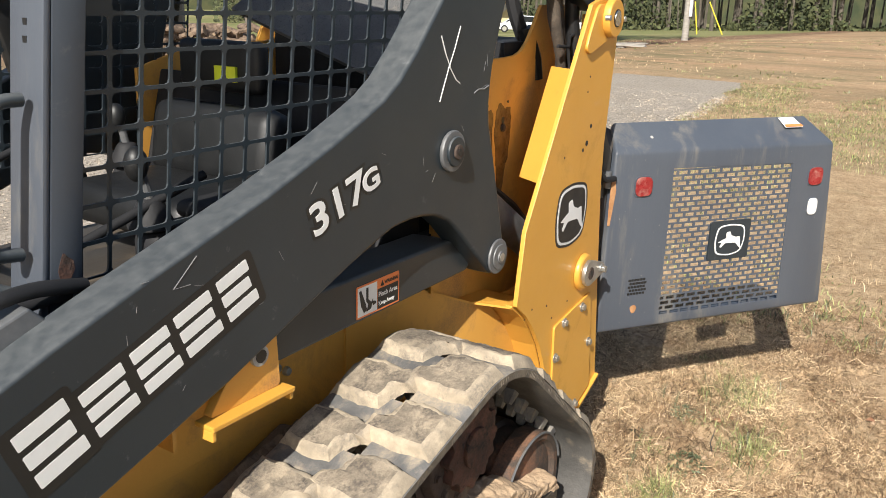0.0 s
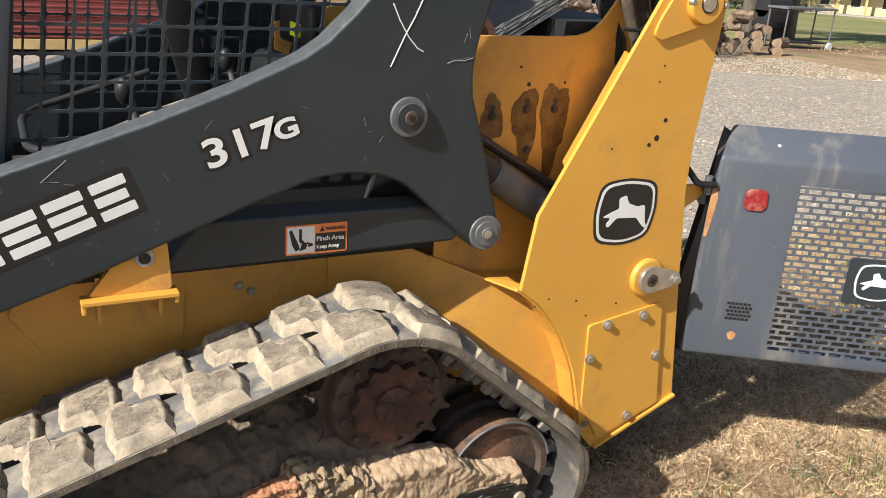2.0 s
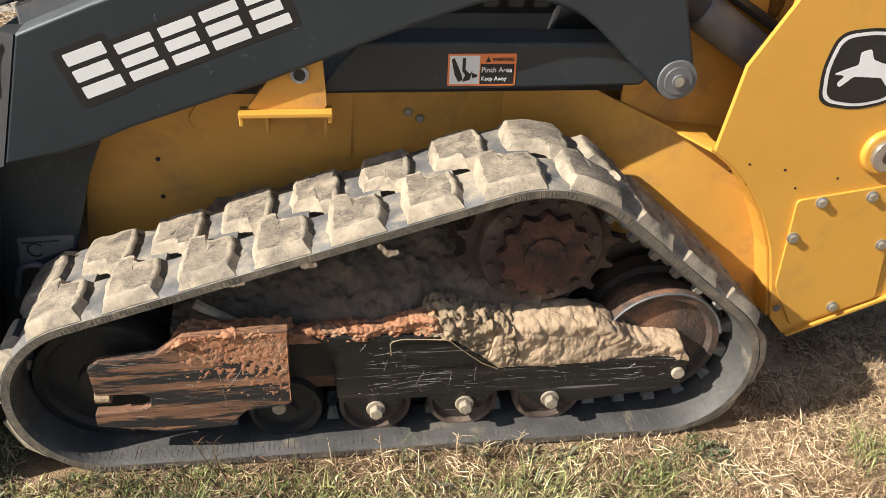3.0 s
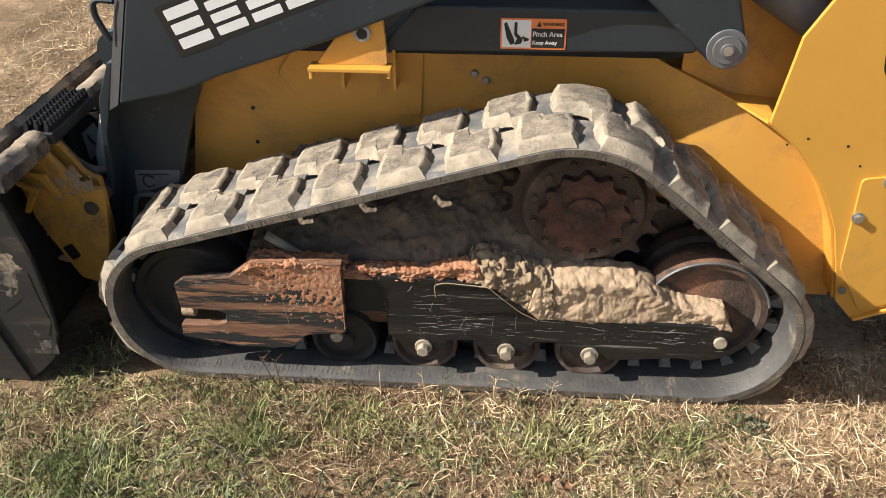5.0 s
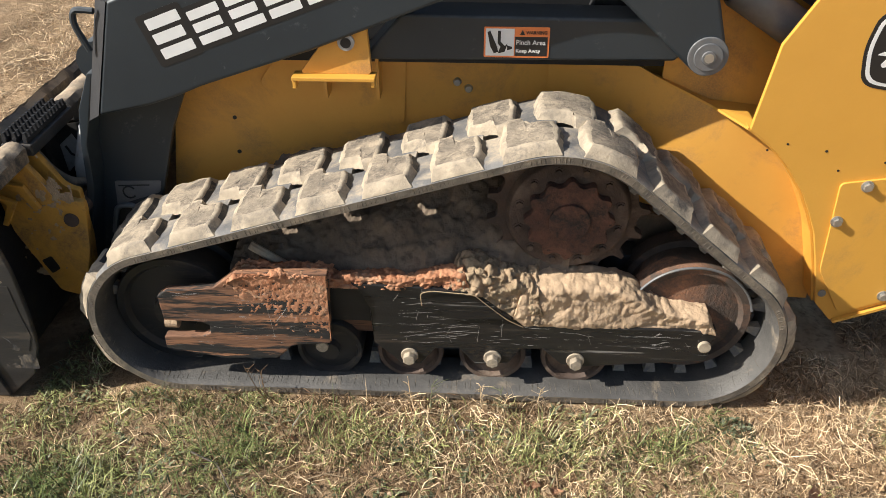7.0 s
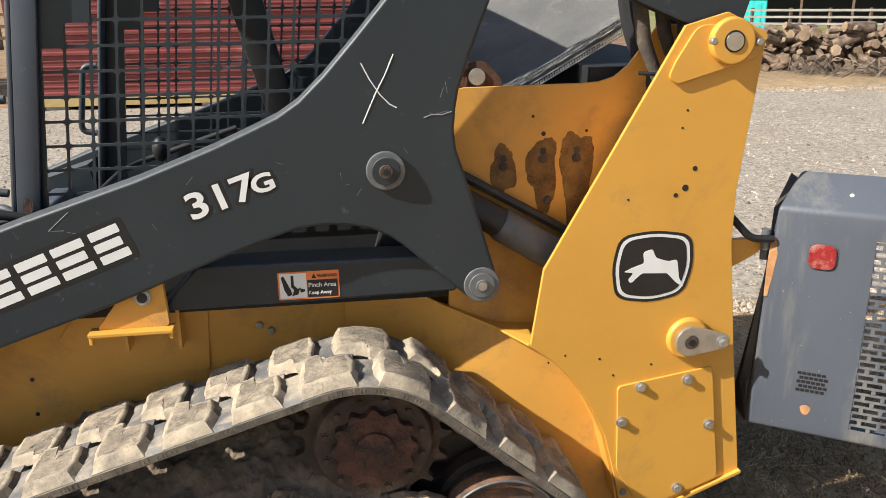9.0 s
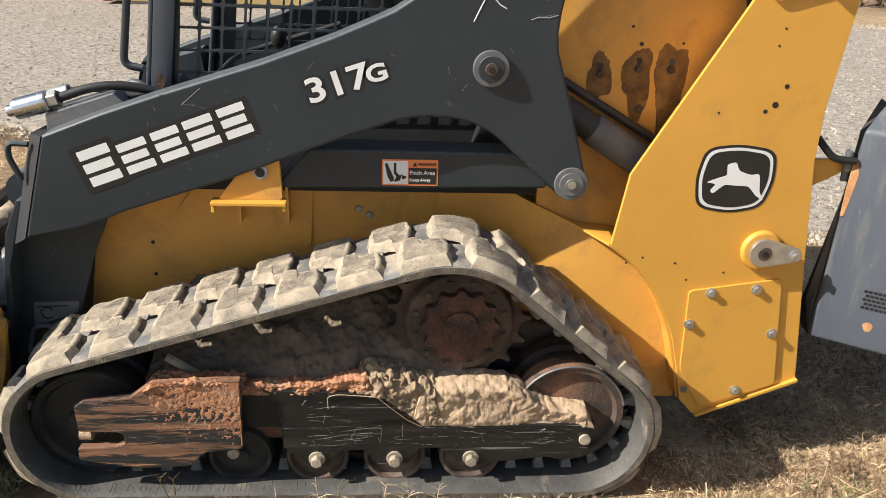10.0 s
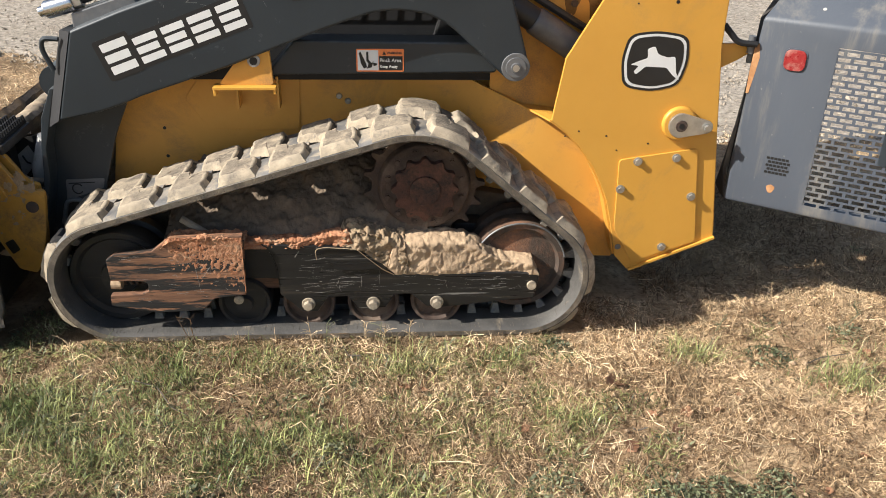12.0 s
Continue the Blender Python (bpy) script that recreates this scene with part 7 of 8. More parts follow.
for k in range(240):
    an, rr = radians(rng.uniform(-17, 47)), rng.uniform(104, 140)
    rr += 24 if radians(25) < an < radians(43) else 0
    x, y = rr * math.cos(an), rr * math.sin(an)
    z = gz1(x, y)
    tube([(x, y, z - 0.2), (x + rng.gauss(0, 0.3), y + rng.gauss(0, 0.3), z + rng.uniform(6, 12))], [rng.uniform(0.08, 0.2), 0.05], 5, bm=bm)
tagged(part("far_trunks", bm, BARK), "thin bare trunks of the far woods", "woods", kind="stuff")
b = bmesh.new()
rows = []
for k in range(40):
    an = radians(-30 + 100 * k / 39)
    x, y = 175 * math.cos(an), 175 * math.sin(an)
    rows.append((b.verts.new((x, y, -4)), b.verts.new((x, y, 13 + 3 * math.sin(k * 1.7)))))
for p, q in zip(rows, rows[1:]):
    b.faces.new((p[0], q[0], q[1], p[1]))
thicken(b, geom=b.faces[:], thickness=0.5)
tagged(part("backdrop_woods", b, LEAFDARK), "dark mass of the far woods", "woods", kind="structure")

# ---- poles, cars, house ----
pole = thing("utility_pole", "weathered wooden utility pole in the field", "pole", at=(46.5, 14.25, gz1(46.5, 14.25)))
part("pole_shaft", tube([(0, 0, -0.3), (0, 0, 9.0)], [0.19, 0.14], 12), WOODGREY, pole, smooth=True)
part("cross_arm", box((-0.06, -1.2, 8.2), (0.06, 1.2, 8.35)), WOODGREY, pole)
part("riser_box", box((-0.25, -0.32, 1.3), (-0.1, -0.16, 2.3), 0.02), PAINTW, pole)
guy = thing("guy_wire", "yellow guarded guy wires of the pole line", "wire", at=(70.6, 20.9, gz1(70.6, 20.9)))
part("wire_guard", tube([(0, 0, -0.1), (-0.1, 0.4, 2.6)], 0.055, 6), SAFETYWIRE, guy)
part("wire_guard", tube([(0.5, -2.0, -0.1), (0.2, -0.7, 2.6)], 0.055, 6), SAFETYWIRE, guy)


def car(x, y, yaw, label, pickup=False, long=4.5, high=1.5):
    c = thing("parked_car", label, "car", "cars parked by the lawn", at=(x, y, gz1(x, y)))
    c.rotation_euler = (0, 0, radians(yaw))
    L, H = long / 2, high
    if pickup:
        body = [(-L, 0.45), (-L, 0.95), (-0.1 * L, 0.98), (0.05 * L, 1.0), (0.62 * L, 1.0), (0.96 * L, 0.92), (L, 0.75), (L, 0.40), (-L, 0.40)]
        cab_ = [(-0.12 * L, 0.98), (-0.08 * L, H), (0.42 * L, H), (0.64 * L, 1.0)]
    else:
        body = [(-L, 0.35), (-L * 0.98, 0.80), (-0.8 * L, 0.92), (0.45 * L, 0.92), (0.95 * L, 0.75), (L, 0.45), (0.97 * L, 0.28), (-0.97 * L, 0.28)]
        cab_ = [(-0.86 * L, 0.92), (-0.62 * L, H * 0.96), (-0.1 * L, H), (0.18 * L, H * 0.95), (0.55 * L, 0.91)]
    w = 0.88
    part("car_body", prism(body, -w, w, 0.05), PAINTW, c, smooth=True)
    part("car_cabin", prism(cab_, -w * 0.86, w * 0.86, 0.06), PAINTW, c, smooth=True)
    mx, mz = sum(p[0] for p in cab_) / len(cab_), sum(p[1] for p in cab_) / len(cab_)
    for s in (-1, 1):
        part("side_window", prism([(mx + (p - mx) * 0.84, mz + (q - mz) * 0.78) for p, q in cab_], s * w * 0.86 - 0.012, s * w * 0.86 + 0.012), GLASSDARK, c)
    for sx in (-0.62, 0.64):
        for s in (-1, 1):
            tyre = part("wheel", rod((sx * L, s * (w - 0.16), 0.34), (sx * L, s * (w + 0.02), 0.34), 0.34, n=22, bevel=0.03), DARK, c, smooth=True)
            part("rim", rod((sx * L, s * (w + 0.015), 0.34), (sx * L, s * (w + 0.03), 0.34), 0.21, n=18), STEEL, tyre)


car(75.0, 34.3, 116, "silver pickup truck parked on the grass", True, 5.4, 1.8)
car(86.8, 47.0, 120, "silver hatchback parked by the house", False, 4.3, 1.5)
car(92.6, 45.0, 118, "pale car parked by the house", False, 4.4, 1.5)
car(72.9, 38.7, 116, "white car parked by the lawn", False, 4.5, 1.6)

hs = thing("farmhouse", "long cream house with a porch on square posts", "house", at=(92, 61, gz1(92, 61)))
hm = Matrix.Translation((92, 61, gz1(92, 61))) @ Matrix.Rotation(radians(-57), 4, "Z")
hi = Matrix.Translation((-92, -61, -gz1(92, 61)))
for nm, lo, hi_, mat in (("house_wall", (-12, 2.4, 0), (10, 9, 3.4), WALLTAN), ("porch_floor", (-12, 0, 0), (10, 2.4, 0.18), WOODGREY), ("house_roof", (-12.6, -0.4, 3.4), (10.6, 9.6, 4.0), ROOF)):
    part(nm, box(lo, hi_, m=hm), mat, hs).matrix_parent_inverse = hi
for k in range(8):
    x = -11.6 + k * 3.05
    part("porch_post", box((x - 0.14, 0.1, 0.18), (x + 0.14, 0.38, 3.4), m=hm), YTRIM, hs).matrix_parent_inverse = hi
for k in range(6):
    x = -10.2 + k * 3.4
    wdw = part("window", box((x - 0.6, 2.34, 1.0), (x + 0.6, 2.40, 2.4), m=hm), WHITE, hs)
    wdw.matrix_parent_inverse = hi
    part("pane", box((x - 0.52, 2.30, 1.08), (x + 0.52, 2.345, 2.32), m=hm), GLASSDARK, wdw)

tb = thing("wheeled_table", "steel work table on small wheels under the trees", "table", at=(18.8, 14.7, gz1(18.8, 14.7)))
part("tabletop", box((-0.95, -0.35, 1.02), (0.95, 0.35, 1.08), 0.01), DULLSTEEL, tb)
part("lower_shelf", box((-0.85, -0.3, 0.16), (0.85, 0.3, 0.20), 0.01), DARK, tb)
for sx in (-0.88, 0.88):
    for sy in (-0.3, 0.3):
        part("table_leg", rod((sx, sy, 0.06), (sx, sy, 1.02), 0.022, n=10), DULLSTEEL, tb)
    part("table_wheel", rod((sx, -0.36, 0.10), (sx, -0.30, 0.10), 0.10, n=18, bevel=0.01), PAINTW, tb, smooth=True)
grill = thing("covered_grill", "black covered grill standing behind the table", "grill", at=(18.6, 15.5, gz1(18.6, 15.5)))
part("grill_body", box((-0.45, -0.3, 0.5), (0.45, 0.3, 1.0), 0.05, seg=3), DARK, grill, smooth=True)
part("grill_lid", rod((-0.45, 0, 1.02), (0.45, 0, 1.02), 0.28, n=24, bevel=0.03), DARK, grill, smooth=True)
for sx in (-0.38, 0.38):
    part("grill_leg", box((sx - 0.03, -0.25, 0.0), (sx + 0.03, 0.25, 0.52), 0.01), DARK, grill)

boards = thing("board_heap", "heap of pale cut boards on the ground", "boards", at=(31.7, 13.7, gz1(31.7, 13.7)))
for k in range(16):
    m = Matrix.Translation((rng.gauss(0, 0.5), rng.gauss(0, 0.9), 0.04 + 0.03 * k * 0.4)) @ Matrix.Rotation(rng.uniform(0.9, 2.6), 4, "Z")
    part("board", box((-1.0, -0.12, -0.02), (1.0, 0.12, 0.02), m=m), WOODGREY, boards)


# ---- ground cover ----
nr = np.random.RandomState(7)


def blades(name, bx, by, length, width, lean, material, label, bend=0.5):
    """Many narrow leaves, each two quads tall and a tip, standing at (bx, by)."""
    n = len(bx)
    an = nr.uniform(0, 2 * math.pi, n)
    tilt = np.clip(nr.normal(lean, 0.25, n), 0.05, 1.5)
    dx, dy = np.cos(an), np.sin(an)
    sx, sy = -dy, dx
    z0 = ground_z(bx, by) - 0.006
    h1, r1 = length * 0.5 * np.cos(tilt * 0.7), length * 0.5 * np.sin(tilt * 0.7)
    t2 = np.clip(tilt * (1 + bend), 0, 1.75)
    h2, r2 = h1 + length * 0.5 * np.cos(t2), r1 + length * 0.5 * np.sin(t2)
    h2 = np.maximum(h2, 0.002)
    v = np.empty((n, 5, 3))
    v[:, 0] = np.stack([bx + sx * width / 2, by + sy * width / 2, z0], -1)
    v[:, 1] = np.stack([bx - sx * width / 2, by - sy * width / 2, z0], -1)
    v[:, 2] = np.stack([bx + dx * r1 - sx * width * 0.4, by + dy * r1 - sy * width * 0.4, z0 + h1], -1)
    v[:, 3] = np.stack([bx + dx * r1 + sx * width * 0.4, by + dy * r1 + sy * width * 0.4, z0 + h1], -1)
    v[:, 4] = np.stack([bx + dx * r2, by + dy * r2, z0 + h2], -1)
    k = np.arange(n)[:, None] * 5
    quads = (k + np.array([0, 1, 2, 3])).tolist()
    tris = (k + np.array([3, 2, 4])).tolist()
    return tagged(raw(name, v.reshape(-1, 3).tolist(), quads + tris, material), label, "grass", kind="stuff")


def litter(name, bx, by, length, width, material, label, lift=0.012):
    """Dry stalks lying about, each a slightly bent strip."""
    n = len(bx)
    an = nr.uniform(0, 2 * math.pi, n)
    turn = nr.normal(0, 0.35, n)
    d1, d2 = np.stack([np.cos(an), np.sin(an)], -1), np.stack([np.cos(an + turn), np.sin(an + turn)], -1)
    p1 = np.stack([bx, by], -1)
    p0, p2 = p1 - d1 * length[:, None] / 2, p1 + d2 * length[:, None] / 2
    w = width[:, None] / 2
    s1, s2 = np.stack([-d1[:, 1], d1[:, 0]], -1) * w, np.stack([-d2[:, 1], d2[:, 0]], -1) * w
    v = np.empty((n, 6, 3))
    zs = nr.uniform(0.001, 1, (n, 3)) ** 2 * lift
    for i, (p, s) in enumerate(((p0, s1 * 0.5), (p1, s1), (p2, s2 * 0.5))):
        for j, sg in enumerate((1, -1)):
            q = p + s * sg
            v[:, i * 2 + j, :2] = q
            v[:, i * 2 + j, 2] = ground_z(q[:, 0], q[:, 1]) + zs[:, i] + (0.0015 if sg > 0 else 0.0)
    k = np.arange(n)[:, None] * 6
    f = (k + np.array([0, 1, 3, 2])).tolist() + (k + np.array([2, 3, 5, 4])).tolist()
    return tagged(raw(name, v.reshape(-1, 3).tolist(), f, material), label, "straw", kind="stuff")


def spread(n, x0, x1, y0, y1):
    return nr.uniform(x0, x1, n), nr.uniform(y0, y1, n)


def clear_of_machine(x, y):
    under = (x > -0.84) & (x < 0.95) & (y > -0.045) & (y < 1.64)
    beneath = (x > -1.1) & (x < 1.25) & (y > 0.20) & (y < 1.5)
    bucket_ = (x > -1.80) & (x < -1.0) & (y > -0.09) & (y < 1.68)
    edge = np.minimum(np.minimum(x + 2.6, 3.6 - x), y + 1.5)
    return ~(under | beneath | bucket_) & (edge > 0.45 * hashed(np.floor(x * 997), np.floor(y * 991), 3) ** 2)


def greenness(x, y):
    g = fbm(x * 1.7 + 5, y * 1.7, 3, 41) * 0.50 + fbm(x * 8, y * 8, 2, 47) * 0.50
    return g + 0.15 * np.clip(0.55 - x, -1.2, 1.2) + 0.05 * np.clip(-y - 0.3, -0.5, 1)


def tufts(n, per, x0, x1, y0, y1, need, radius):
    x, y = spread(n, x0, x1, y0, y1)
    keep = (greenness(x, y) > need + nr.uniform(-0.06, 0.06, n)) & clear_of_machine(x, y) & (y < gravel_edge(x) + 0.1)
    x, y = x[keep], y[keep]
    bx = np.repeat(x, per) + nr.normal(0, radius, len(x) * per)
    by = np.repeat(y, per) + nr.normal(0, radius, len(x) * per)
    ok = clear_of_machine(bx, by)
    return bx[ok], by[ok]


bx, by = tufts(11000, 22, -2.6, 3.4, -1.5, 1.4, 0.55, 0.018)
blades("green_grass", bx, by, nr.uniform(0.015, 0.060, len(bx)), nr.uniform(0.0018, 0.0044, len(bx)), 1.12, GREENBLADE, "thin patchy green grass", 0.75)
bx, by = tufts(900, 9, -2.6, 3.4, -1.5, 0.6, 0.52, 0.02)
blades("broad_weeds", bx, by, nr.uniform(0.02, 0.05, len(bx)), nr.uniform(0.008, 0.014, len(bx)), 1.1, WEED, "low broad-leaved weeds", 0.3)
bx, by = tufts(4200, 7, -3.2, 4.2, -1.5, 3.4, 0.39, 0.03)
blades("dry_grass", bx, by, nr.uniform(0.03, 0.10, len(bx)), nr.uniform(0.0011, 0.0024, len(bx)), 0.85, STRAW, "standing dry grass", 0.7)
x, y = spread(230000, -2.6, 3.6, -1.5, 1.4)
ok = clear_of_machine(x, y) & (fbm(x * 2.3, y * 2.3, 3, 88) + nr.uniform(-0.16, 0.16, len(x)) - 0.22 * np.clip(x - 0.8, 0, 1) - 0.07 * np.clip(-0.2 - x, 0, 1) > 0.36)
x, y = x[ok], y[ok]
litter("straw_litter", x, y, nr.gamma(1.6, 0.011, len(x)) + 0.006, nr.uniform(0.0006, 0.0016, len(x)), STRAW, "dry straw lying on the ground", 0.030)
x, y = spread(1500, -2.6, 3.6, -1.5, 1.4)
ok = clear_of_machine(x, y)
x, y = x[ok], y[ok]
litter("long_straw", x, y, nr.gamma(3.0, 0.022, len(x)) + 0.04, nr.uniform(0.0012, 0.0028, len(x)), STRAW, "long pale straws lying on the ground", 0.045)
x, y = spread(90000, -2.6, 3.6, -1.5, 1.4)
ok = clear_of_machine(x, y) & (fbm(x * 3.1, y * 3.1, 3, 55) + nr.uniform(-0.2, 0.2, len(x)) > 0.46)
litter("dark_litter", x[ok], y[ok], nr.gamma(1.8, 0.012, ok.sum()) + 0.006, nr.uniform(0.001, 0.0032, ok.sum()), BROWNLITTER, "brown rotting stalks on the ground", 0.032)
x, y = spread(42000, -6, 5, 1.2, 4.3)
ok = clear_of_machine(x, y) & (y < gravel_edge(x) + 0.15)
litter("far_straw_litter", x[ok], y[ok], nr.gamma(2.0, 0.02, ok.sum()) + 0.012, nr.uniform(0.0014, 0.0034, ok.sum()), STRAW, "dry straw lying on the ground", 0.03)


# field beside the yard: clumps of straw and weeds
def field(n, x0, x1, y0, y1, need, per, long, wide, material, name, label, seed):
    x, y = spread(n, x0, x1, y0, y1)
    keep = (fbm(x * 0.45, y * 0.7, 4, seed) > need) & ((y < gravel_edge(x)) | (x > 17.5))
    x, y = x[keep], y[keep]
    bx = np.repeat(x, per) + nr.normal(0, 0.07, len(x) * per)
    by = np.repeat(y, per) + nr.normal(0, 0.07, len(x) * per)
    blades(name, bx, by, nr.uniform(0.5, 1.1, len(bx)) * long, nr.uniform(0.6, 1.2, len(bx)) * wide, 0.8, material, label, 0.6)


field(9000, 3.2, 16, -7, 5, 0.42, 6, 0.06, 0.0045, STRAW, "field_straw", "dry straw clumps in the field", 61)
field(8000, 3.0, 18, -7, 5, 0.49, 10, 0.09, 0.006, GREENBLADE, "field_weeds", "green weeds in the field", 67)
field(5200, 16, 60, -24, 18, 0.48, 6, 0.09, 0.012, STRAW, "far_field_straw", "dry straw clumps in the far field", 71)
field(2600, 14, 60, -24, 18, 0.58, 8, 0.12, 0.018, GREENBLADE, "far_field_weeds", "green weeds in the far field", 79)

# gravel stones
def stones(name, x, y, size, material, label, cat, sink=0.35):
    n = len(x)
    base_ = np.array([(1, 0, 0), (0.3, 0.95, 0), (-0.8, 0.6, 0), (-0.75, -0.65, 0), (0.35, -0.9, 0), (0.1, 0.1, 0.5)], float)
    v = base_[None] * nr.uniform(0.7, 1.25, (n, 6, 1)) * size[:, None, None]
    a = nr.uniform(0, 6.28, n)
    ca, sa = np.cos(a)[:, None], np.sin(a)[:, None]
    vx, vy = v[..., 0] * ca - v[..., 1] * sa, (v[..., 0] * sa + v[..., 1] * ca) * 0.85
    z = ground_z(x, y) + 0.008
    w = np.stack([vx + x[:, None], vy + y[:, None], v[..., 2] + z[:, None] - (size * sink)[:, None] * (base_[None, :, 2] == 0)], -1)
    k = np.arange(n)[:, None] * 6
    f = sum(((k + np.array([i, (i + 1) % 5, 5])).tolist() for i in range(5)), [])
    return tagged(raw(name, w.reshape(-1, 3).tolist(), f, material), label, cat, kind="stuff")


x, y = nr.uniform(-6, 14, 190000), 2.0 + 8.8 * nr.uniform(0, 1, 190000) ** 1.4
ok = y > gravel_edge(x) - 0.25 * nr.uniform(0, 1, 190000)
x, y = x[ok], y[ok]
stones("gravel_stones", x, y, np.clip(nr.gamma(1.5, 0.0056, len(x)) + 0.003, 0, 0.040), PEBBLE, "loose crushed stones of the gravel yard", "gravel")
x, y = spread(9000, -2.4, 3.6, -1.5, 1.4)
ok = clear_of_machine(x, y) & (x + 0.8 * nr.normal(0, 1, 9000) > 0.5)
stones("soil_crumbs", x[ok], y[ok], np.clip(nr.gamma(1.5, 0.0024, ok.sum()) + 0.0015, 0, 0.012), MUD, "crumbs of dry soil", "soil")

x, y = spread(2600, 0.2, 3.4, -1.4, 0.9)
ok = clear_of_machine(x, y) & (fbm(x * 3, y * 3, 3, 91) + 0.10 * np.clip(x - 0.6, -1, 0.8) > 0.50)
stones("soil_clods", x[ok], y[ok], np.clip(nr.gamma(1.8, 0.005, ok.sum()) + 0.004, 0, 0.030), SOIL, "dry broken clods of sandy soil", "soil", 0.45)


# tussocks of taller grass and leafy weeds that stand out from the rest
def clump(cx, cy, r, n):
    bx, by = cx + nr.normal(0, r, n), cy + nr.normal(0, r * 0.7, n)
    blades("grass_tussock", bx, by, nr.uniform(0.04, 0.11, n), nr.uniform(0.0018, 0.004, n), 0.8, GREENBLADE, "tussock of taller green grass", 0.7)


for cx, cy, r in ((-0.715, -0.46, 0.10), (-0.548, -0.612, 0.07), (-0.411, -0.249, 0.06), (-0.111, -0.603, 0.09), (0.084, -0.566, 0.06), (-0.797, -0.342, 0.07), (-0.121, -0.2, 0.06), (-0.95, -0.55, 0.09), (-0.6, -0.95, 0.12), (0.34, -0.22, 0.06), (0.25, -0.75, 0.08), (0.62, -0.20, 0.05), (0.813, -0.518, 0.04), (1.30, -0.12, 0.06), (1.75, -0.30, 0.08), (2.2, -0.15, 0.10)):
    clump(cx, cy, r, int(3800 * r))


def leafy(cx, cy, r, n):
    """A low weed: small pointed leaves at all angles on short branching stems."""
    a, d = nr.uniform(0, 2 * math.pi, n), r * np.sqrt(nr.uniform(0, 1, n))
    x, y = cx + np.cos(a) * d, cy + np.sin(a) * d * 0.8
    z = ground_z(x, y) + nr.uniform(0.004, 0.05, n) * (1.1 - d / r)
    s = nr.uniform(0.004, 0.010, n)
    e = nr.normal(0, 1, (n, 3)) * (1, 1, 0.45)
    e /= np.linalg.norm(e, axis=1)[:, None]
    f = np.cross(e, nr.normal(0, 1, (n, 3)))
    f /= np.linalg.norm(f, axis=1)[:, None]
    c = np.stack([x, y, z], -1)
    v = np.stack([c - e * s[:, None], c + f * s[:, None] * 0.45, c + e * s[:, None], c - f * s[:, None] * 0.45], 1)
    k = np.arange(n)[:, None] * 4
    tagged(raw("leafy_weed", v.reshape(-1, 3).tolist(), (k + np.array([0, 1, 2, 3])).tolist(), WEED), "low dark-green leafy weeds on the soil", "weed", kind="stuff")


for cx, cy, r, n in ((1.012, -0.844, 0.09, 420), (1.132, -0.829, 0.10, 520), (1.24, -0.851, 0.09, 420), (0.708, -0.781, 0.08, 240), (0.829, -0.117, 0.05, 160), (1.318, -0.76, 0.05, 140), (-0.238, -0.781, 0.05, 120), (0.11, -0.62, 0.06, 160), (-0.70, -0.48, 0.09, 260), (1.55, -0.14, 0.08, 200), (1.9, -0.02, 0.07, 160), (0.42, -0.95, 0.09, 260)):
    leafy(cx, cy, r * 1.1, int(n * 1.3))


# fallen leaves and twigs, one by one
def leaf(x, y, s, an):
    b = bmesh.new()
    out = [(0, -1.0), (0.35, -0.55), (0.75, -0.35), (0.55, 0.1), (0.45, 0.55), (0, 1.0), (-0.4, 0.5), (-0.6, 0.1), (-0.7, -0.4), (-0.3, -0.6)]
    mid = [b.verts.new((0, v * s, 0.10 * s)) for v in (-0.5, 0.4)]
    ring = [b.verts.new((p * s, q * s, s * (0.35 * abs(p) + rng.uniform(0, 0.25)))) for p, q in out]
    for i in range(10):
        b.faces.new((ring[i], ring[(i + 1) % 10], mid[0] if out[i][1] + out[(i + 1) % 10][1] < 0 else mid[1]))
    b.faces.new((ring[3], mid[0], mid[1]))
    b.faces.new((ring[7], mid[1], mid[0]))
    o = part("fallen_leaf", b, DEADLEAF, None, smooth=True)
    o.matrix_world = Matrix.Translation((x, y, gz1(x, y) + 0.006)) @ Euler((rng.uniform(-0.4, 0.4), rng.uniform(-0.4, 0.4), an)).to_matrix().to_4x4()
    tagged(o, "curled russet dead leaf on the ground", "leaf", "fallen leaves")


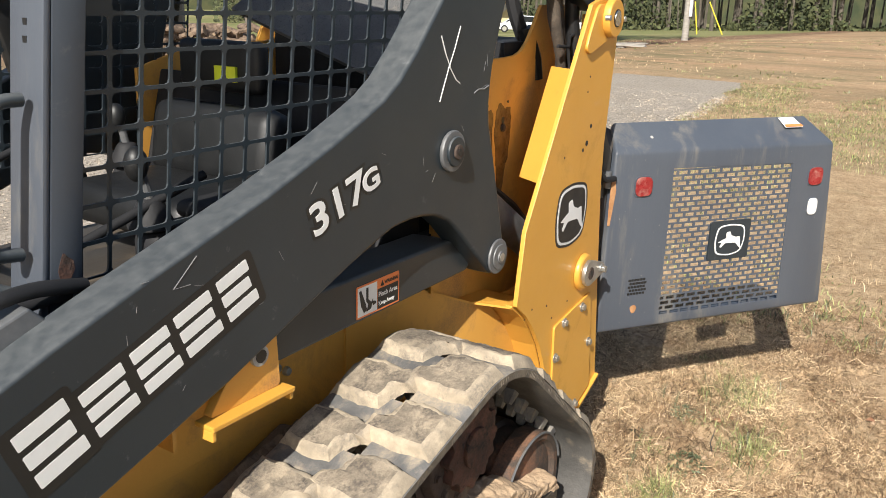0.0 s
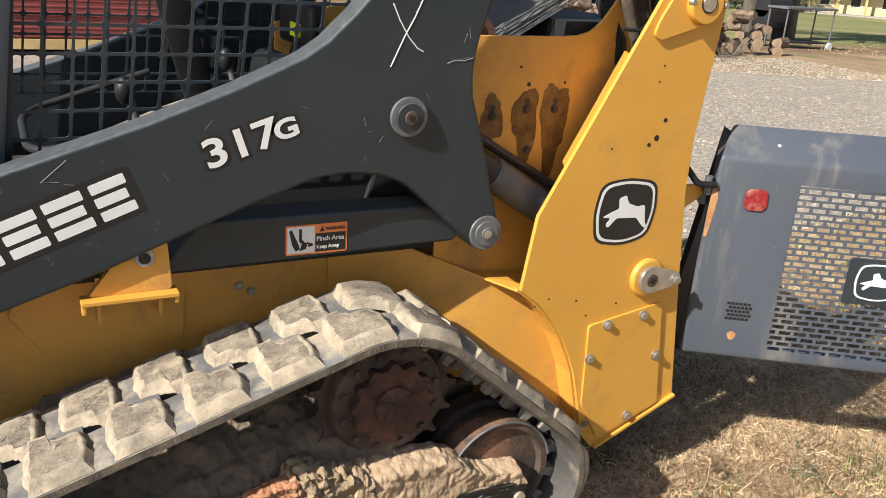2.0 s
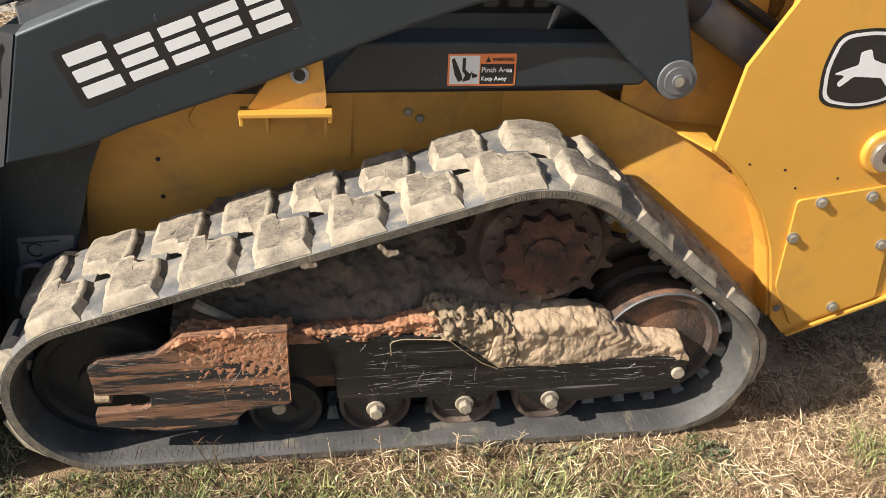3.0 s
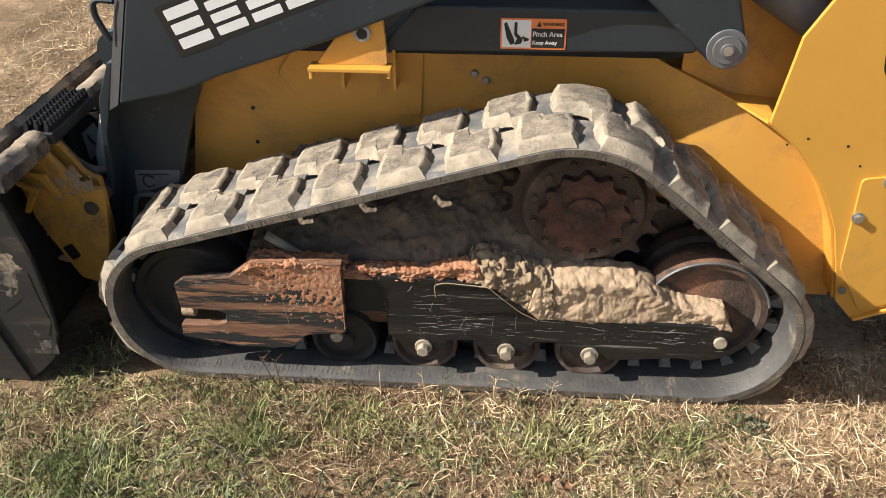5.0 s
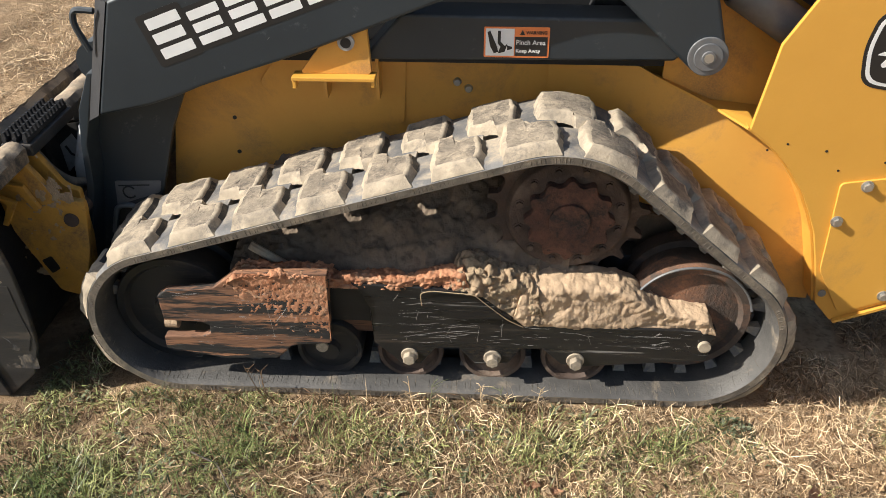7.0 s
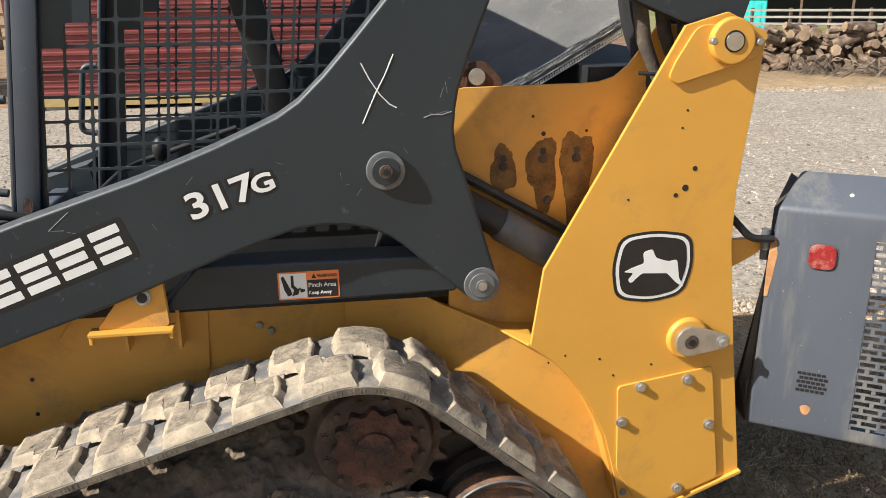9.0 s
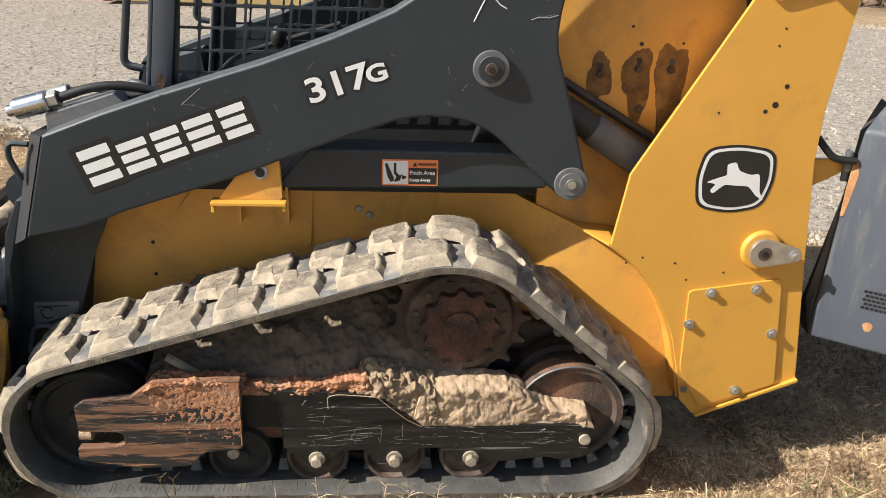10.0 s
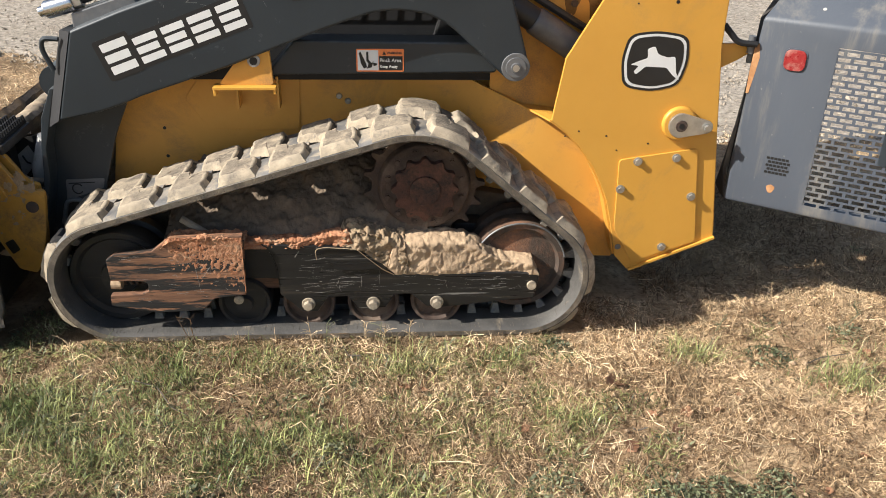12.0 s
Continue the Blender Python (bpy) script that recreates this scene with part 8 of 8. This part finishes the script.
for x, y, s in ((0.969, -0.334, 0.045), (0.31, -0.314, 0.03), (-0.513, -0.521, 0.035), (1.10, -0.56, 0.03), (1.16, -0.47, 0.03), (1.27, -0.45, 0.026), (0.95, -0.62, 0.03)):
    leaf(x, y, s, rng.uniform(0, 6.28))
for k in range(46):
    x, y = rng.uniform(-1.8, 3.0), rng.uniform(-1.4, -0.12)
    leaf(x, y, rng.uniform(0.010, 0.024), rng.uniform(0, 6.28))
for k in range(34):
    x, y = rng.uniform(-1.4, 2.6), rng.uniform(-1.3, -0.08)
    an, ln = rng.uniform(0, 6.28), rng.uniform(0.06, 0.28)
    pts = []
    for t in (0, 0.3, 0.6, 1):
        px, py = x + math.cos(an) * ln * t + rng.gauss(0, 0.01), y + math.sin(an) * ln * t + rng.gauss(0, 0.01)
        pts.append((px, py, gz1(px, py) + 0.006 + rng.uniform(0, 0.02)))
    tagged(part("twig", tube(pts, [0.0026, 0.0023, 0.0019, 0.0010], 5), rng.choice((STRAW, BROWNLITTER, BARK, BROWNLITTER)), None, smooth=True), "thin dry twig lying on the ground", "twig", "twigs on the ground")
# dead stalks beside the track
def dead_stalk(x, y, hgt):
    bm = bmesh.new()
    z = gz1(x, y)
    root = Vector((x, y, z - 0.01))
    tip = Vector((x + rng.gauss(0, 0.03), y + rng.gauss(0, 0.012), z + hgt))
    mid = (root + tip) / 2 + Vector((rng.gauss(0, 0.012), rng.gauss(0, 0.006), 0))
    tube([root, mid, tip], [0.0018, 0.0014, 0.0007], 5, bm=bm)
    for k in range(9):
        t = rng.uniform(0.25, 1.0)
        p = root.lerp(mid, t * 2) if t < 0.5 else mid.lerp(tip, t * 2 - 1)
        d = Vector((rng.gauss(0, 0.022), rng.gauss(0, 0.012), rng.uniform(0.004, 0.028)))
        tube([p, p + d * 0.5 + Vector((0, 0, 0.004)), p + d], [0.0010, 0.0008, 0.0004], 4, bm=bm)
        tube([p + d * 0.5, p + d * 0.5 + Vector((rng.gauss(0, 0.01), rng.gauss(0, 0.006), rng.uniform(0, 0.014)))], [0.0007, 0.0004], 4, bm=bm)
    tagged(part("dead_stalk", bm, rng.choice((STRAW, BROWNLITTER, WEED)), None), "branched dead weed stalk beside the track", "weed", "dead stalks by the track")


for x, y in ((-0.365, -0.075), (-0.35, -0.085), (-0.24, -0.08), (0.20, -0.08), (0.24, -0.085), (0.27, -0.085), (0.36, -0.08), (0.02, -0.085), (0.06, -0.09), (-0.60, -0.10), (-0.78, -0.09), (1.35, -0.05), (1.42, 0.02), (1.72, 0.18), (1.62, 0.10), (1.5, 0.05), (1.9, 0.02), (2.0, 0.1)):
    dead_stalk(x, y, rng.uniform(0.05, 0.13))
